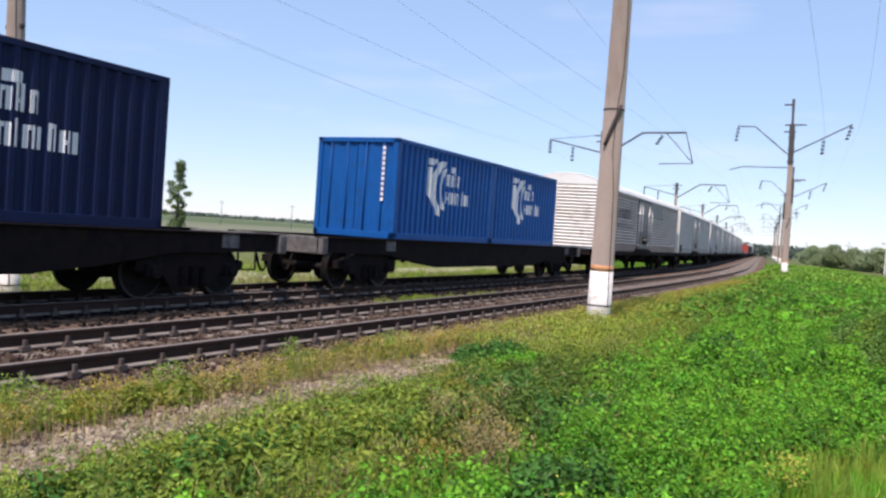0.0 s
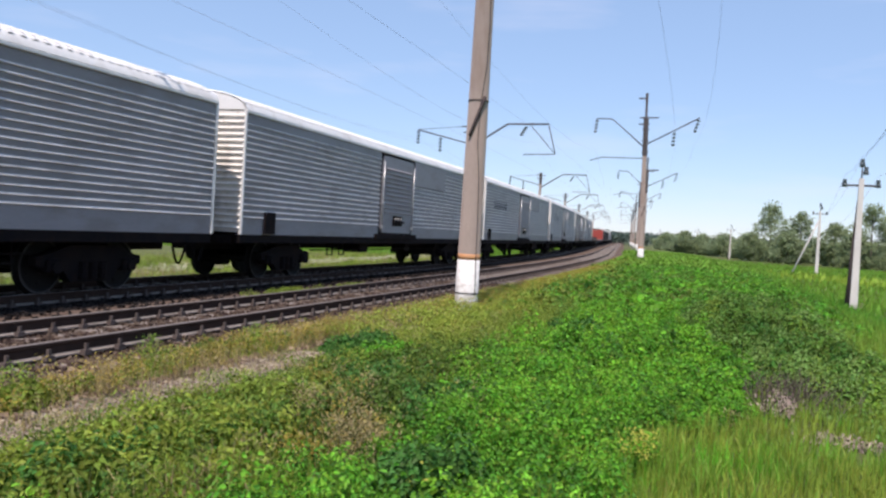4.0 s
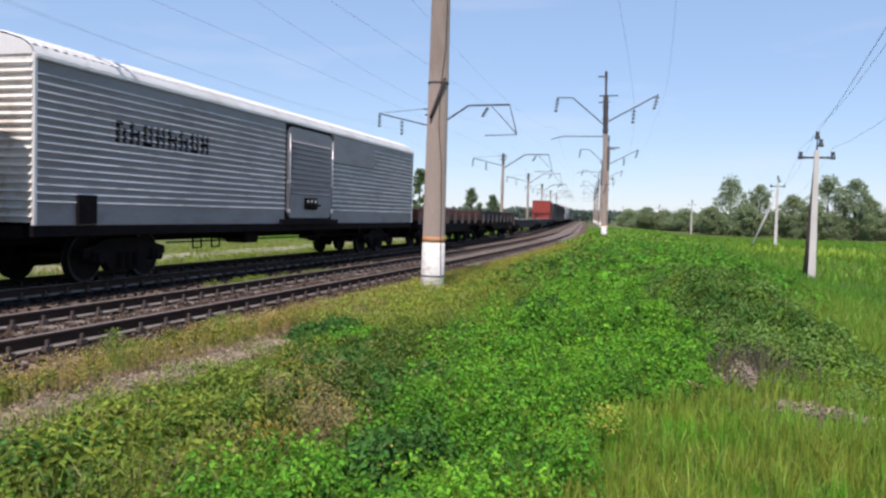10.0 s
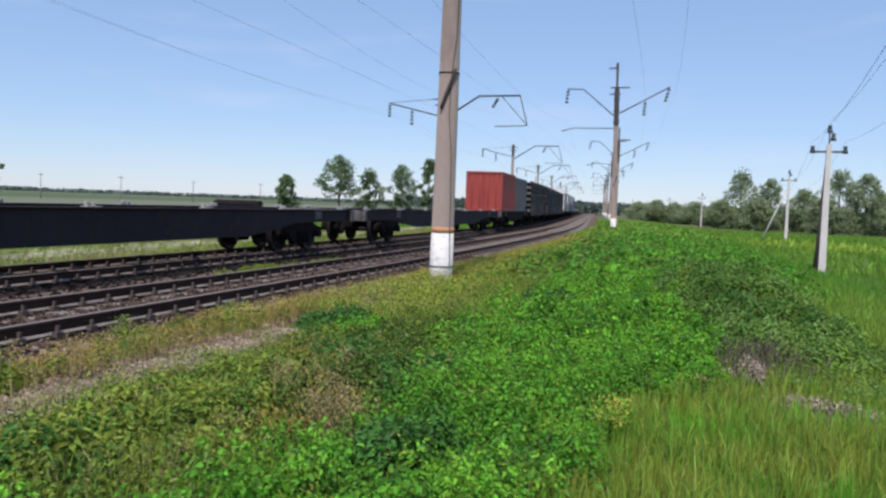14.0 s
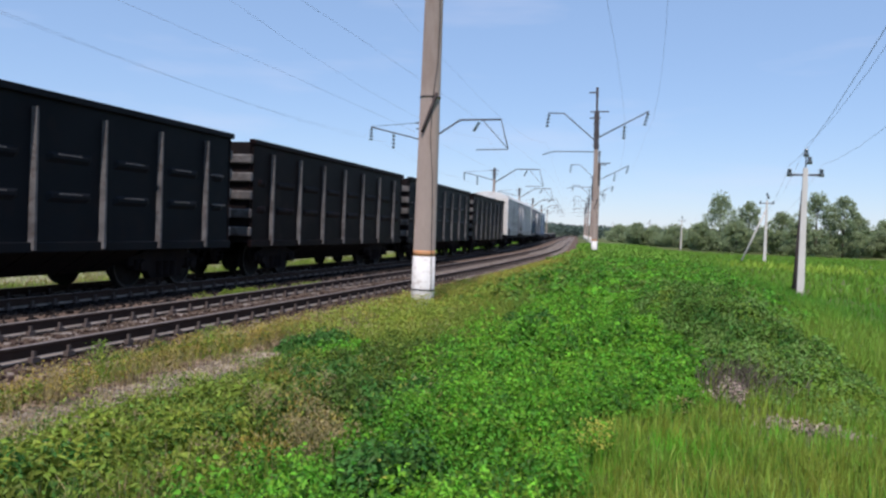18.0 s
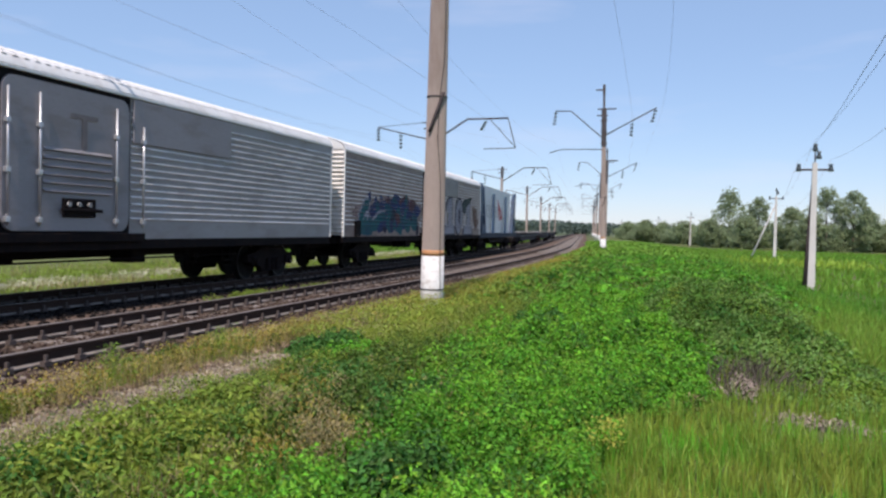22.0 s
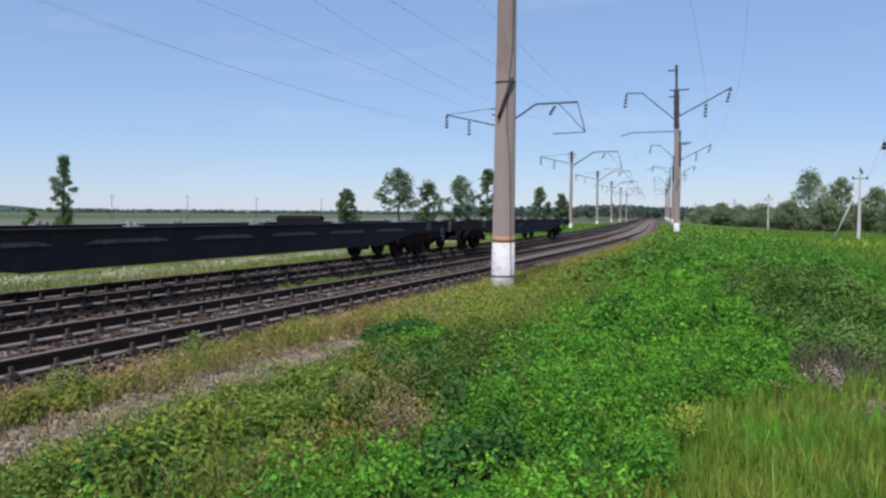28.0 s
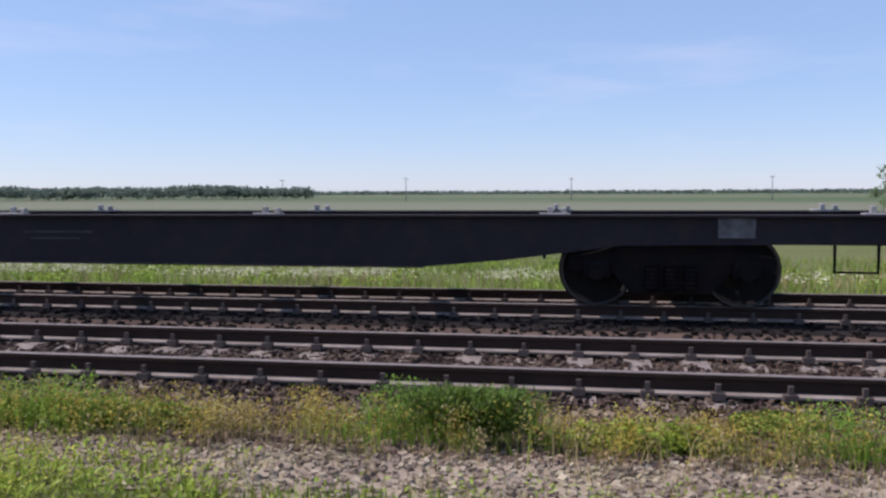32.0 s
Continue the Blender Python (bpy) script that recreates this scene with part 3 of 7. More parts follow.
def ground_material():
    """Green grassland by the line; beyond it pale straw fields in long strips, greyed to stand for haze."""
    m = material("field_ground", (0.095, 0.125, 0.036), 0.95, 0.0, (0.14, 0.15, 0.06), 0.05, 0.8, 2.5, 0.35, 0.6, 3.0, (0.15, 0.13, 0.07), 0.35, spec=0.1)
    n, l = m.node_tree.nodes, m.node_tree.links
    bs = n["Principled BSDF"]
    green = bs.inputs["Base Color"].links[0].from_socket
    tc = n.new("ShaderNodeTexCoord")
    xyz = n.new("ShaderNodeSeparateXYZ")
    l.new(tc.outputs["Object"], xyz.inputs[0])
    far = n.new("ShaderNodeMapRange")
    far.inputs["From Min"].default_value = -45
    far.inputs["From Max"].default_value = -110
    l.new(xyz.outputs["X"], far.inputs["Value"])
    mp = n.new("ShaderNodeMapping")
    mp.inputs["Scale"].default_value = (0.011, 0.0012, 1)
    mp.inputs["Rotation"].default_value = (0, 0, 0.15)
    l.new(tc.outputs["Object"], mp.inputs["Vector"])
    st = n.new("ShaderNodeTexNoise")
    st.inputs["Scale"].default_value = 1.0
    st.inputs["Detail"].default_value = 3.0
    l.new(mp.outputs["Vector"], st.inputs["Vector"])
    rp = n.new("ShaderNodeValToRGB")
    rp.color_ramp.elements[0].position, rp.color_ramp.elements[0].color = 0.42, (0.08, 0.115, 0.055, 1)
    rp.color_ramp.elements[1].position, rp.color_ramp.elements[1].color = 0.6, (0.16, 0.17, 0.115, 1)
    l.new(st.outputs["Fac"], rp.inputs["Fac"])
    mx = n.new("ShaderNodeMix")
    mx.data_type = "RGBA"
    l.new(far.outputs["Result"], mx.inputs["Factor"])
    l.new(green, mx.inputs[6])
    l.new(rp.outputs["Color"], mx.inputs[7])
    l.new(mx.outputs[2], bs.inputs["Base Color"])
    return m


M["ground"] = ground_material()

# ---- ground ----
def build_ground():
    def spread(fine, step, far):
        a = list(np.arange(0, fine + 1e-6, step))
        st = step
        while a[-1] < far:
            st *= 1.28
            a.append(a[-1] + st)
        return np.array(a)
    xr, xl = spread(24, 0.6, 4200), spread(44, 0.6, 4200)
    yr, yl = spread(60, 0.6, 4200), spread(24, 0.8, 4200)
    xs, ys = np.concatenate([-xl[:0:-1], xr]), np.concatenate([-yl[:0:-1], yr])
    gx, gy = np.meshgrid(xs, ys)
    gz = ground_z(gx, gy)
    s, d = rail_coords(gx, gy)
    gz = gz - 0.45 * np.clip((s - 60) / 40, 0, 1) * np.clip((12 - np.abs(d + 3)) / 4, 0, 1)
    gz = gz - 0.6 * np.clip((np.abs(s) - 160) / 100, 0, 1) * np.clip((16 - np.abs(d + 3)) / 4, 0, 1)
    n, m = gx.shape
    idx = np.arange(n * m).reshape(n, m)
    quads = np.stack([idx[:-1, :-1], idx[:-1, 1:], idx[1:, 1:], idx[1:, :-1]], -1).reshape(-1, 4)
    me = np_mesh("ground", np.stack([gx, gy, gz], -1).reshape(-1, 3), quads, M["ground"], True)
    tagged(new("ground", me), "flat green and straw coloured fields reaching the horizon", "ground", kind="structure")


build_ground()


def swept(outline, stations, o=0.0):
    """An outline (d to the right, z) carried along the track over the given arc lengths."""
    rows = []
    for s in stations:
        x, y, phi = at_track(s, o)
        rows.append([(x + p[0] * math.cos(phi), y + p[0] * math.sin(phi), p[1]) for p in outline])
    return rows


STATIONS = [-540, -300, -160, -80] + list(np.arange(-40, 520, 2.5))
bed = Geo().sheet(swept([(-3.3, -0.225), (-2.6, -0.24), (-2.3, -0.245), (-0.3, -0.22), (0.6, -0.245), (1.2, -0.36), (1.7, -0.75)], STATIONS), True)
solo("ballast_bed", bed, M["ballast"], "crushed stone bed of the empty track, brownish grey", "track bed", kind="structure")
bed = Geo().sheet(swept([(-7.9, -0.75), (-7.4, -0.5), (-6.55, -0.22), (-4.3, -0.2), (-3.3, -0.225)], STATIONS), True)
solo("ballast_bed", bed, M["ballast_oily_shaded"], "oily stone bed of the train's track, shade put into its colour", "track bed", kind="structure")


def build_track(axis, label, mat="sleeper"):
    """Two rails on concrete sleepers; the sleepers that the camera passes are parts of their own."""
    root = thing("railway_track", label, "railway track", "pair of tracks", "structure")
    web = [(-0.075, -0.18), (0.075, -0.18), (0.075, -0.165), (0.012, -0.145), (0.012, -0.05), (0.036, -0.038), (0.036, -0.006)]
    web = web + [(-p[0], p[1]) for p in web[:1:-1]]
    for side in (-1, 1):
        o = axis - side * GAUGE / 2
        rail = part("rail", Geo().sheet(swept(web + web[:1], STATIONS, o)), M["rail"], root)
        foot = Geo().sheet(swept([(0.013, -0.143), (0.078, -0.16), (0.078, -0.178)], STATIONS, o))
        part("rail_foot", foot.sheet(swept([(-0.013, -0.143), (-0.078, -0.16), (-0.078, -0.178)], STATIONS, o)), M["rail_dust"], rail, "dusty foot of the rail, paled as if sunlit")
        part("rail_head", Geo().sheet(swept([(-0.036, -0.006), (-0.03, 0.0), (0.03, 0.0), (0.036, -0.006)], STATIONS, o)), M["railhead"], rail, "worn steel rail head")
    slp = Geo()
    prof = [(-1.35, -0.36), (-1.35, -0.3), (-1.02, -0.215), (-0.5, -0.185), (-0.3, -0.225), (0.3, -0.225), (0.5, -0.185), (1.02, -0.215), (1.35, -0.3), (1.35, -0.36)]
    slp.prism(prof, -0.13, 0.13)
    me = slp.mesh("sleeper")
    me.materials.append(M[mat])
    step = 0.56
    s = -22.0
    while s < 60:
        ob = part("sleeper", me, None, root)
        ob.matrix_basis = track_pose(s + random.uniform(-0.03, 0.03), axis, random.uniform(-0.03, 0.0))
        s += step
    clips, q = Geo(), -22.0
    while q < 60:
        x, y, phi = at_track(q, axis)
        m = pose(x, y, 0, 0, 0, math.degrees(phi))
        for side in (-1, 1):
            for k in (-0.115, 0.115):
                c = side * GAUGE / 2 + k
                clips.box(c - 0.035, c + 0.035, -0.055, 0.055, -0.19, -0.13, 0, m)
                clips.box(c - 0.018, c + 0.018, -0.02, 0.02, -0.13, -0.06, 0, m)
        q += step
    tagged(part("rail_fixings", clips, M["clip"], root, "dusty rail clips and bolts"), kind="stuff")
    far = Geo()
    while s < 330:
        x, y, phi = at_track(s, axis)
        far.box(-1.35, 1.35, -0.13, 0.13, -0.33, -0.19, 0, pose(x, y, 0, 0, 0, math.degrees(phi)))
        s += step
    tagged(part("far_sleepers", far, M[mat], root), kind="stuff")


build_track(NEAR_AXIS, "empty railway track with rusty rails on concrete sleepers")
build_track(TRAIN_AXIS, "railway track that carries the goods train", "sleeper_oily_shaded")


# ---- overhead line ----
def insulator(parent, x, z0, z1, lean=0.0):
    g = Geo()
    n = 4
    for i in range(n):
        z = z0 + (z1 - z0) * (i + 0.5) / n
        g.cyl((x + lean * i / n, 0, z - 0.07), (x + lean * i / n, 0, z + 0.07), 0.16, 0.08, 8)
    g.cyl((x, 0, z0), (x + lean, 0, z1), 0.02, n=5)
    part("insulator", g, M["insulator"], parent, "dark glass insulator string")


def mast(s, offset, z, side, label, lean=(0.0, 0.0)):
    """A tapered concrete mast; side is +1 where the track lies on the mast's right."""
    x, y, phi = at_track(s, offset)
    root = thing("catenary_mast", label, "catenary mast", "masts of the overhead line")
    root.matrix_basis = pose(x, y, z, random.uniform(-0.3, 0.3) + lean[0], random.uniform(-0.3, 0.3) + lean[1], math.degrees(phi))
    H = 10.2
    rb, rt = 0.235, 0.155

    def rad(h):
        return rb + (rt - rb) * h / H
    shaft = Geo().sheet([[(rad(h) * math.cos(a), rad(h) * math.sin(a), h) for a in np.linspace(0, 2 * math.pi, 25)] for h in np.linspace(1.02, H, 14)], True)
    shaft.cyl((0, 0, H - 0.03), (0, 0, H + 0.01), rt, rt * 0.98, 24)
    part("pole", shaft, M["concrete"], root)
    part("whitewashed_foot", Geo().cyl((0, 0, -0.6), (0, 0, 0.9), rad(0) + 0.012, rad(0.9) + 0.004, 18), M["whitewash"], root, "whitewashed foot of the mast")
    part("orange_band", Geo().cyl((0, 0, 0.9), (0, 0, 1.02), rad(0.9) + 0.003, rad(1.02) + 0.003, 18), M["orange"], root, "faded orange painted band")
    for h in (0.22, 4.13):
        part("clamp_ring", Geo().cyl((0, 0, h - 0.012), (0, 0, h + 0.012), rad(h) + 0.014, None, 18), M["mast_steel"], root)
    cable = Geo()
    pts = [(math.cos(a) * (rad(h) + 0.012), math.sin(a) * (rad(h) + 0.012), h) for h, a in zip(np.linspace(0.2, H, 14), [-0.55 - 0.14 * math.sin(i * 0.9) - (0.75 * math.exp(-((i - 4.5) / 1.3) ** 2)) for i in range(14)])]
    part("earth_cable", cable.sheet([[(px + 0.008 * math.cos(a), py + 0.008 * math.sin(a), pz) for a in np.linspace(0, 2 * math.pi, 6)] for px, py, pz in pts]), M["mast_steel"], root)
    coil = side < 0 and [(math.cos(a) * (rad(h) + 0.03), math.sin(a) * (rad(h) + 0.03), h) for h, a in zip(np.linspace(3.4, 4.2, 9), np.linspace(-1.9, -0.7, 9))]
    if coil:
        part("cable_coil", Geo().tube(coil, 0.035, 6), M["timber"], root, "dark bundle of cable tied to the mast")
    k = side
    ins = []
    if k < 0:                                   # near masts: steel head, long arm on the field side
        head = Geo()
        head.box(-0.085, 0.085, -0.085, 0.085, H - 0.9, 12.3, 0.01)
        head.box(-0.19, 0.19, -0.19, 0.19, H - 2.1, H + 0.9, 0.02)
        for z in (8.3, 9.2, 10.1):
            head.box(-0.23, 0.23, -0.23, 0.23, z, z + 0.12, 0.01)
        head.box(-0.62, 0.1, -0.06, 0.06, 12.5, 12.6, 0.01)
        head.box(-0.1, 0.1, -0.1, 0.1, 12.2, 12.95, 0.01)
        part("steel_head", head, M["mast_steel"], root)
        for hz, x0, x1 in ((11.05, -0.5, 0.95), (10.55, -0.55, 0.3), (7.0, -0.1, 1.1)):
            part("crossarm", Geo().box(x0, x1, -0.05, 0.05, hz - 0.045, hz + 0.045, 0.008), M["mast_steel"], root)
        part("field_arm", Geo().tube([(0, 0, 8.95), (4.0, 0, 11.05)], 0.05, 6), M["mast_steel"], root)
        part("cantilever", Geo().tube([(0, 0, 8.7), (-2.55, 0, 10.95), (-3.8, 0, 11.0)], 0.045, 6), M["mast_steel"], root)
        part("steady_arm", Geo().tube([(0, 0, 7.9), (-3.3, 0, 7.95), (-4.2, 0, 7.7)], 0.035, 6), M["mast_steel"], root)
        ins = [(2.15, 9.95, 8.85, -0.1), (3.9, 10.95, 9.9, -0.3), (-3.75, 10.95, 9.85, -0.15)]
    else:                                       # far masts: wide cantilever over the track
        head = Geo()
        head.box(-0.17, 0.17, -0.17, 0.17, H - 1.3, 10.4, 0.01)
        part("steel_head", head, M["mast_steel"], root)
        for hz, x0, x1 in ((10.05, -0.65, 0.65), (9.6, -0.5, 0.45), (5.9, -0.3, 0.24)):
            part("crossarm", Geo().box(x0, x1, -0.05, 0.05, hz - 0.045, hz + 0.045, 0.008), M["mast_steel"], root)
        part("field_arm", Geo().tube([(0, 0, 8.75), (-4.15, 0, 9.72)], 0.05, 6), M["mast_steel"], root)
        part("field_tie", Geo().tube([(0, 0, 10.1), (-4.15, 0, 9.74)], 0.02, 5), M["mast_steel"], root)
        part("cantilever", Geo().tube([(0, 0, 8.4), (2.9, 0, 10.3), (6.0, 0, 10.35)], 0.07, 6), M["mast_steel"], root)
        part("hanger", Geo().tube([(6.0, 0, 10.35), (6.6, 0, 8.15)], 0.04, 5), M["mast_steel"], root)
        part("hanger", Geo().tube([(4.6, 0, 10.32), (6.6, 0, 8.15)], 0.03, 5), M["mast_steel"], root)
        part("steady_arm", Geo().tube([(6.6, 0, 8.12), (4.2, 0, 8.05)], 0.035, 6), M["mast_steel"], root)
        ins = [(-4.1, 9.65, 8.65, 0.0), (-2.3, 9.2, 8.05, 0.0), (4.3, 10.15, 9.45, -0.4)]
    for q in ins:
        insulator(root, *q)
    if k > 0 and 0 < s < 20:
        for dy in (0.0, 0.4):
            part("pull_off_arm", Geo().tube([(6.9, dy, 7.6), (6.3, dy, 7.4), (5.0, dy, 6.65)], 0.045, 6), M["mast_steel"], root, "sloping arm that holds the contact wire")
    return root


NEAR_MASTS = [-33.5, 15.4, 64.4, 113.0, 162.0, 211.0, 260.0, 309.0]
FAR_MASTS = [-39.0, 10.95, 60.0, 108.5, 157.5, 206.0, 255.0, 304.0]
for s in NEAR_MASTS:
    o = -2.2 if s < 30 else -3.25 if s < 100 else -4.0
    mast(s, o, 0.02 if s < 80 else -0.1, -1, "weathered round concrete mast with whitewashed foot and orange band", (0.0, -1.1) if 50 < s < 80 else (0.0, 0.5) if 0 < s < 30 else (0.0, 0.0))
for s in FAR_MASTS:
    mast(s, 9.9, -0.55, 1, "round concrete mast with a wide steel bracket over the track", (1.1, -0.6) if 0 < s < 20 else (0.0, 0.0))


def wire(name, pts_of, stations, sag, label, radius=0.0038):
    """One conductor hung from mast to mast."""
    rings = []
    for a, b in zip(stations[:-1], stations[1:]):
        for i in range(9):
            q = i / 8
            x, y, z = pts_of(a + (b - a) * q)
            z -= sag * 4 * q * (1 - q)
            rings.append([(x + radius * math.cos(v), y, z + radius * math.sin(v)) for v in (0.0, 1.571, 3.1416, 4.712, 0.0)])
    g = Geo().sheet(rings)
    return solo(name, g, M["wire"], label, "overhead wire", "wires of the overhead line")


def along(o, z):
    return lambda s: (*at_track(s, o)[:2], z)


wire("contact_wire", along(NEAR_AXIS, 6.3), NEAR_MASTS, 0.05, "thin contact wire over the empty track")
wire("catenary_wire", along(NEAR_AXIS, 8.6), NEAR_MASTS, 1.5, "sagging catenary wire over the empty track")
wire("contact_wire", along(TRAIN_AXIS, 6.3), FAR_MASTS, 0.05, "thin contact wire over the train's track")
wire("catenary_wire", along(TRAIN_AXIS, 8.4), FAR_MASTS, 1.4, "sagging catenary wire over the train's track")
wire("feeder_wire", along(-3.1 - 2.1, 8.2), NEAR_MASTS, 0.8, "feeder wire on the field side of the masts")
wire("feeder_wire", along(-3.1 - 3.7, 9.3), NEAR_MASTS, 0.8, "feeder wire at the tip of the mast arms")
wire("feeder_wire", along(9.9 + 4.2, 8.5), FAR_MASTS, 0.8, "feeder wire on the far side of the line")
wire("feeder_wire", along(9.9 + 2.3, 7.9), FAR_MASTS, 0.8, "feeder wire beside the far masts")


def village_pole(x, y, z, h, strut=None, turn=0.0):
    root = thing("power_pole", "pale square concrete power pole with a crossarm" + (" and a slanting strut" if strut else ""), "power pole", "village power line")
    root.matrix_basis = pose(x, y, z, 0, 0, turn)
    g = Geo()
    g.sheet([[(sx * w, sy * w * 0.8, zz) for sx, sy in ((-1, -1), (1, -1), (1, 1), (-1, 1), (-1, -1))] for zz, w in ((-0.5, 0.17), (h - 0.4, 0.1))])
    g.box(-0.085, 0.085, -0.068, 0.068, h - 0.42, h - 0.38)
    part("pole", g, M["pale_concrete"], root)
    # Added post that stands for the dark left side of the pole.
    if not strut:
        part("timber_post", Geo().cyl((-0.26, 0.05, -0.5), (-0.1, 0.04, h - 1.4), 0.14, 0.03, 9), M["timber"], root, "dark post added along the left side of the concrete pole")
    part("crossarm", Geo().box(-0.75, 0.75, -0.04, 0.04, h - 0.75, h - 0.66, 0.01), M["mast_steel"], root)
    part("pin", Geo().cyl((0, 0, h - 0.6), (0, 0, h + 0.35), 0.03, n=6), M["mast_steel"], root)
    for px, pz in ((-0.68, h - 0.62), (0.68, h - 0.62), (0.0, h + 0.3), (0.16, h - 0.05)):
        part("insulator", Geo().cyl((px, 0, pz - 0.16), (px, 0, pz + 0.02), 0.13, 0.1, 8).cyl((px, 0, pz + 0.02), (px, 0, pz + 0.18), 0.075, 0.09, 8), M["insulator"], root, "grey glass insulator")
    if strut:
        part("strut", Geo().cyl((strut, 0, -0.3), (0, 0, h - 1.3), 0.1, 0.08, 6), M["pale_concrete"], root)
    return root


VILLAGE = [(1.9, -18.0, -0.6), (2.63, 40.9, -1.22), (2.5, 98.0, -1.35), (-12.7, 189.6, -1.5), (-25.8, 248.7, -1.5), (-46.5, 316.6, -1.5)]
for i, (x, y, z) in enumerate(VILLAGE):
    village_pole(x, y, z, 6.45 if i < 2 else 7.6 if i == 2 else 7.2, -2.7 if i == 2 else None, 3 + 3 * i)
for px, pz in ((-0.68, -0.5), (0.68, -0.5), (0.0, 0.42)):
    rings = []
    for (xa, ya, za), (xb, yb, zb) in zip(VILLAGE[:-1], VILLAGE[1:]):
        for q in range(9):
            p = (xa + px + (xb - xa) * q / 8, ya + (yb - ya) * q / 8, za + (zb - za) * q / 8 + 6.7 + pz - 1.1 * 4 * q / 8 * (1 - q / 8))
            rings.append([(p[0] + 0.0055 * math.cos(v), p[1], p[2] + 0.0055 * math.sin(v)) for v in (0.0, 1.571, 3.1416, 4.712, 0.0)])
    g = Geo().sheet(rings)
    solo("power_wire", g, M["wire"], "thin bare wire of the village power line", "power wire", "village power line")

# ---- the goods train ----
SPEED_T = [0, 12, 20, 24, 27, 29, 32]
SPEED_V = [15.6, 15.4, 15.1, 14.6, 13.8, 13.2, 11.6]


def travelled(t):
    """Metres that the train has run at t seconds."""
    q = 0.0
    for t0, t1, v0, v1 in zip(SPEED_T[:-1], SPEED_T[1:], SPEED_V[:-1], SPEED_V[1:]):
        if t > t0:
            e = min(t, t1)
            ve = v0 + (v1 - v0) * (e - t0) / (t1 - t0)
            q += (v0 + ve) / 2 * (e - t0)
    return q


RUNNING = []            # things that run with the train: the thing, its middle in the train, its half bogie distance, its own offset


def runs(root, u, half, dy=0.0, dz=0.0):
    RUNNING.append((root, u, half, dy, dz))
    return root


def bogie(parent, y, mats=("steel_dark", "wheel")):
    """A two-axle bogie: side frames, springs, bolster, two wheelsets."""
    body, wh = M[mats[0]], M[mats[1]]
    g = Geo()
    g.box(-0.95, 0.95, y - 0.2, y + 0.2, 0.42, 0.78, 0.03)
    g.cyl((0, y, 0.75), (0, y, 0.86), 0.25, n=12)
    bg = part("bogie", g, body, parent)
    for sx in (-1, 1):
        f = Geo()
        x0, x1 = sorted((sx * 0.94, sx * 1.12))
        out = [(-1.28, 0.5), (-1.28, 0.66), (-0.95, 0.72), (-0.55, 0.86), (0.55, 0.86), (0.95, 0.72), (1.28, 0.66), (1.28, 0.5), (0.72, 0.46), (0.5, 0.2), (-0.5, 0.2), (-0.72, 0.46)]
        f.prism([(y + a, b) for a, b in out], x0, x1, "x")
        for k in (-0.925, 0.925):
            f.box(min(x0, sx * 0.9), max(x1, sx * 1.2), y + k - 0.17, y + k + 0.17, 0.38, 0.62, 0.03)
            f.cyl((sx * 1.18, y + k, 0.48), (sx * 1.25, y + k, 0.48), 0.11, n=10)
        part("side_frame", f, body, bg)
        for k in (-0.24, 0.0, 0.24):
            coil = [(0.095 if i % 2 else 0.075, 0.25 + i * 0.028) for i in range(12)]
            part("spring", Geo().sheet([[(sx * 1.13 + r * math.cos(a), y + k + r * math.sin(a), z) for r, z in coil] for a in np.linspace(0, 2 * math.pi, 9)]), body, bg)
    for k in (-0.925, 0.925):
        w = Geo()
        ring = [(0.478, 0.0), (0.478, 0.1), (0.505, 0.115), (0.505, 0.14), (0.44, 0.14), (0.4, 0.1), (0.2, 0.06), (0.13, 0.13), (0.13, 0.0), (0.2, 0.015), (0.4, 0.03), (0.44, 0.0)]
        for sx in (-1, 1):
            rows = []
            for a in range(25):
                an = 2 * math.pi * a / 24
                rows.append([(sx * (0.86 - h), math.cos(an) * r, 0.478 + math.sin(an) * r) for r, h in ring + ring[:1]])
            w.sheet(rows, False)
            for a in range(6):
                an = math.pi / 3 * a
                cx, cz = math.cos(an) * 0.3, 0.478 + math.sin(an) * 0.3
                w.cyl((sx * 0.8, cx, cz), (sx * 0.865, cx, cz), 0.035, n=6)
        w.cyl((-1.0, 0, 0.478), (1.0, 0, 0.478), 0.085, n=10)
        # axle at the object's origin, so that it can turn
        w.v = [(a, b, c - 0.478) for a, b, c in w.v]
        ws = part("wheelset", w, wh, bg, "steel wheelset with bright worn treads")
        ws.matrix_basis = pose(0, y + k, 0.478)
        for sx in (-1, 1):
            tr = Geo()
            tr.sheet([[(sx * 0.862, math.cos(q) * r, math.sin(q) * r) for r in (0.443, 0.476)] for q in [2 * math.pi * i / 24 for i in range(25)]])
            part("tread", tr, M["tread"], bg).matrix_basis = pose(0, y + k, 0.478)
    return bg


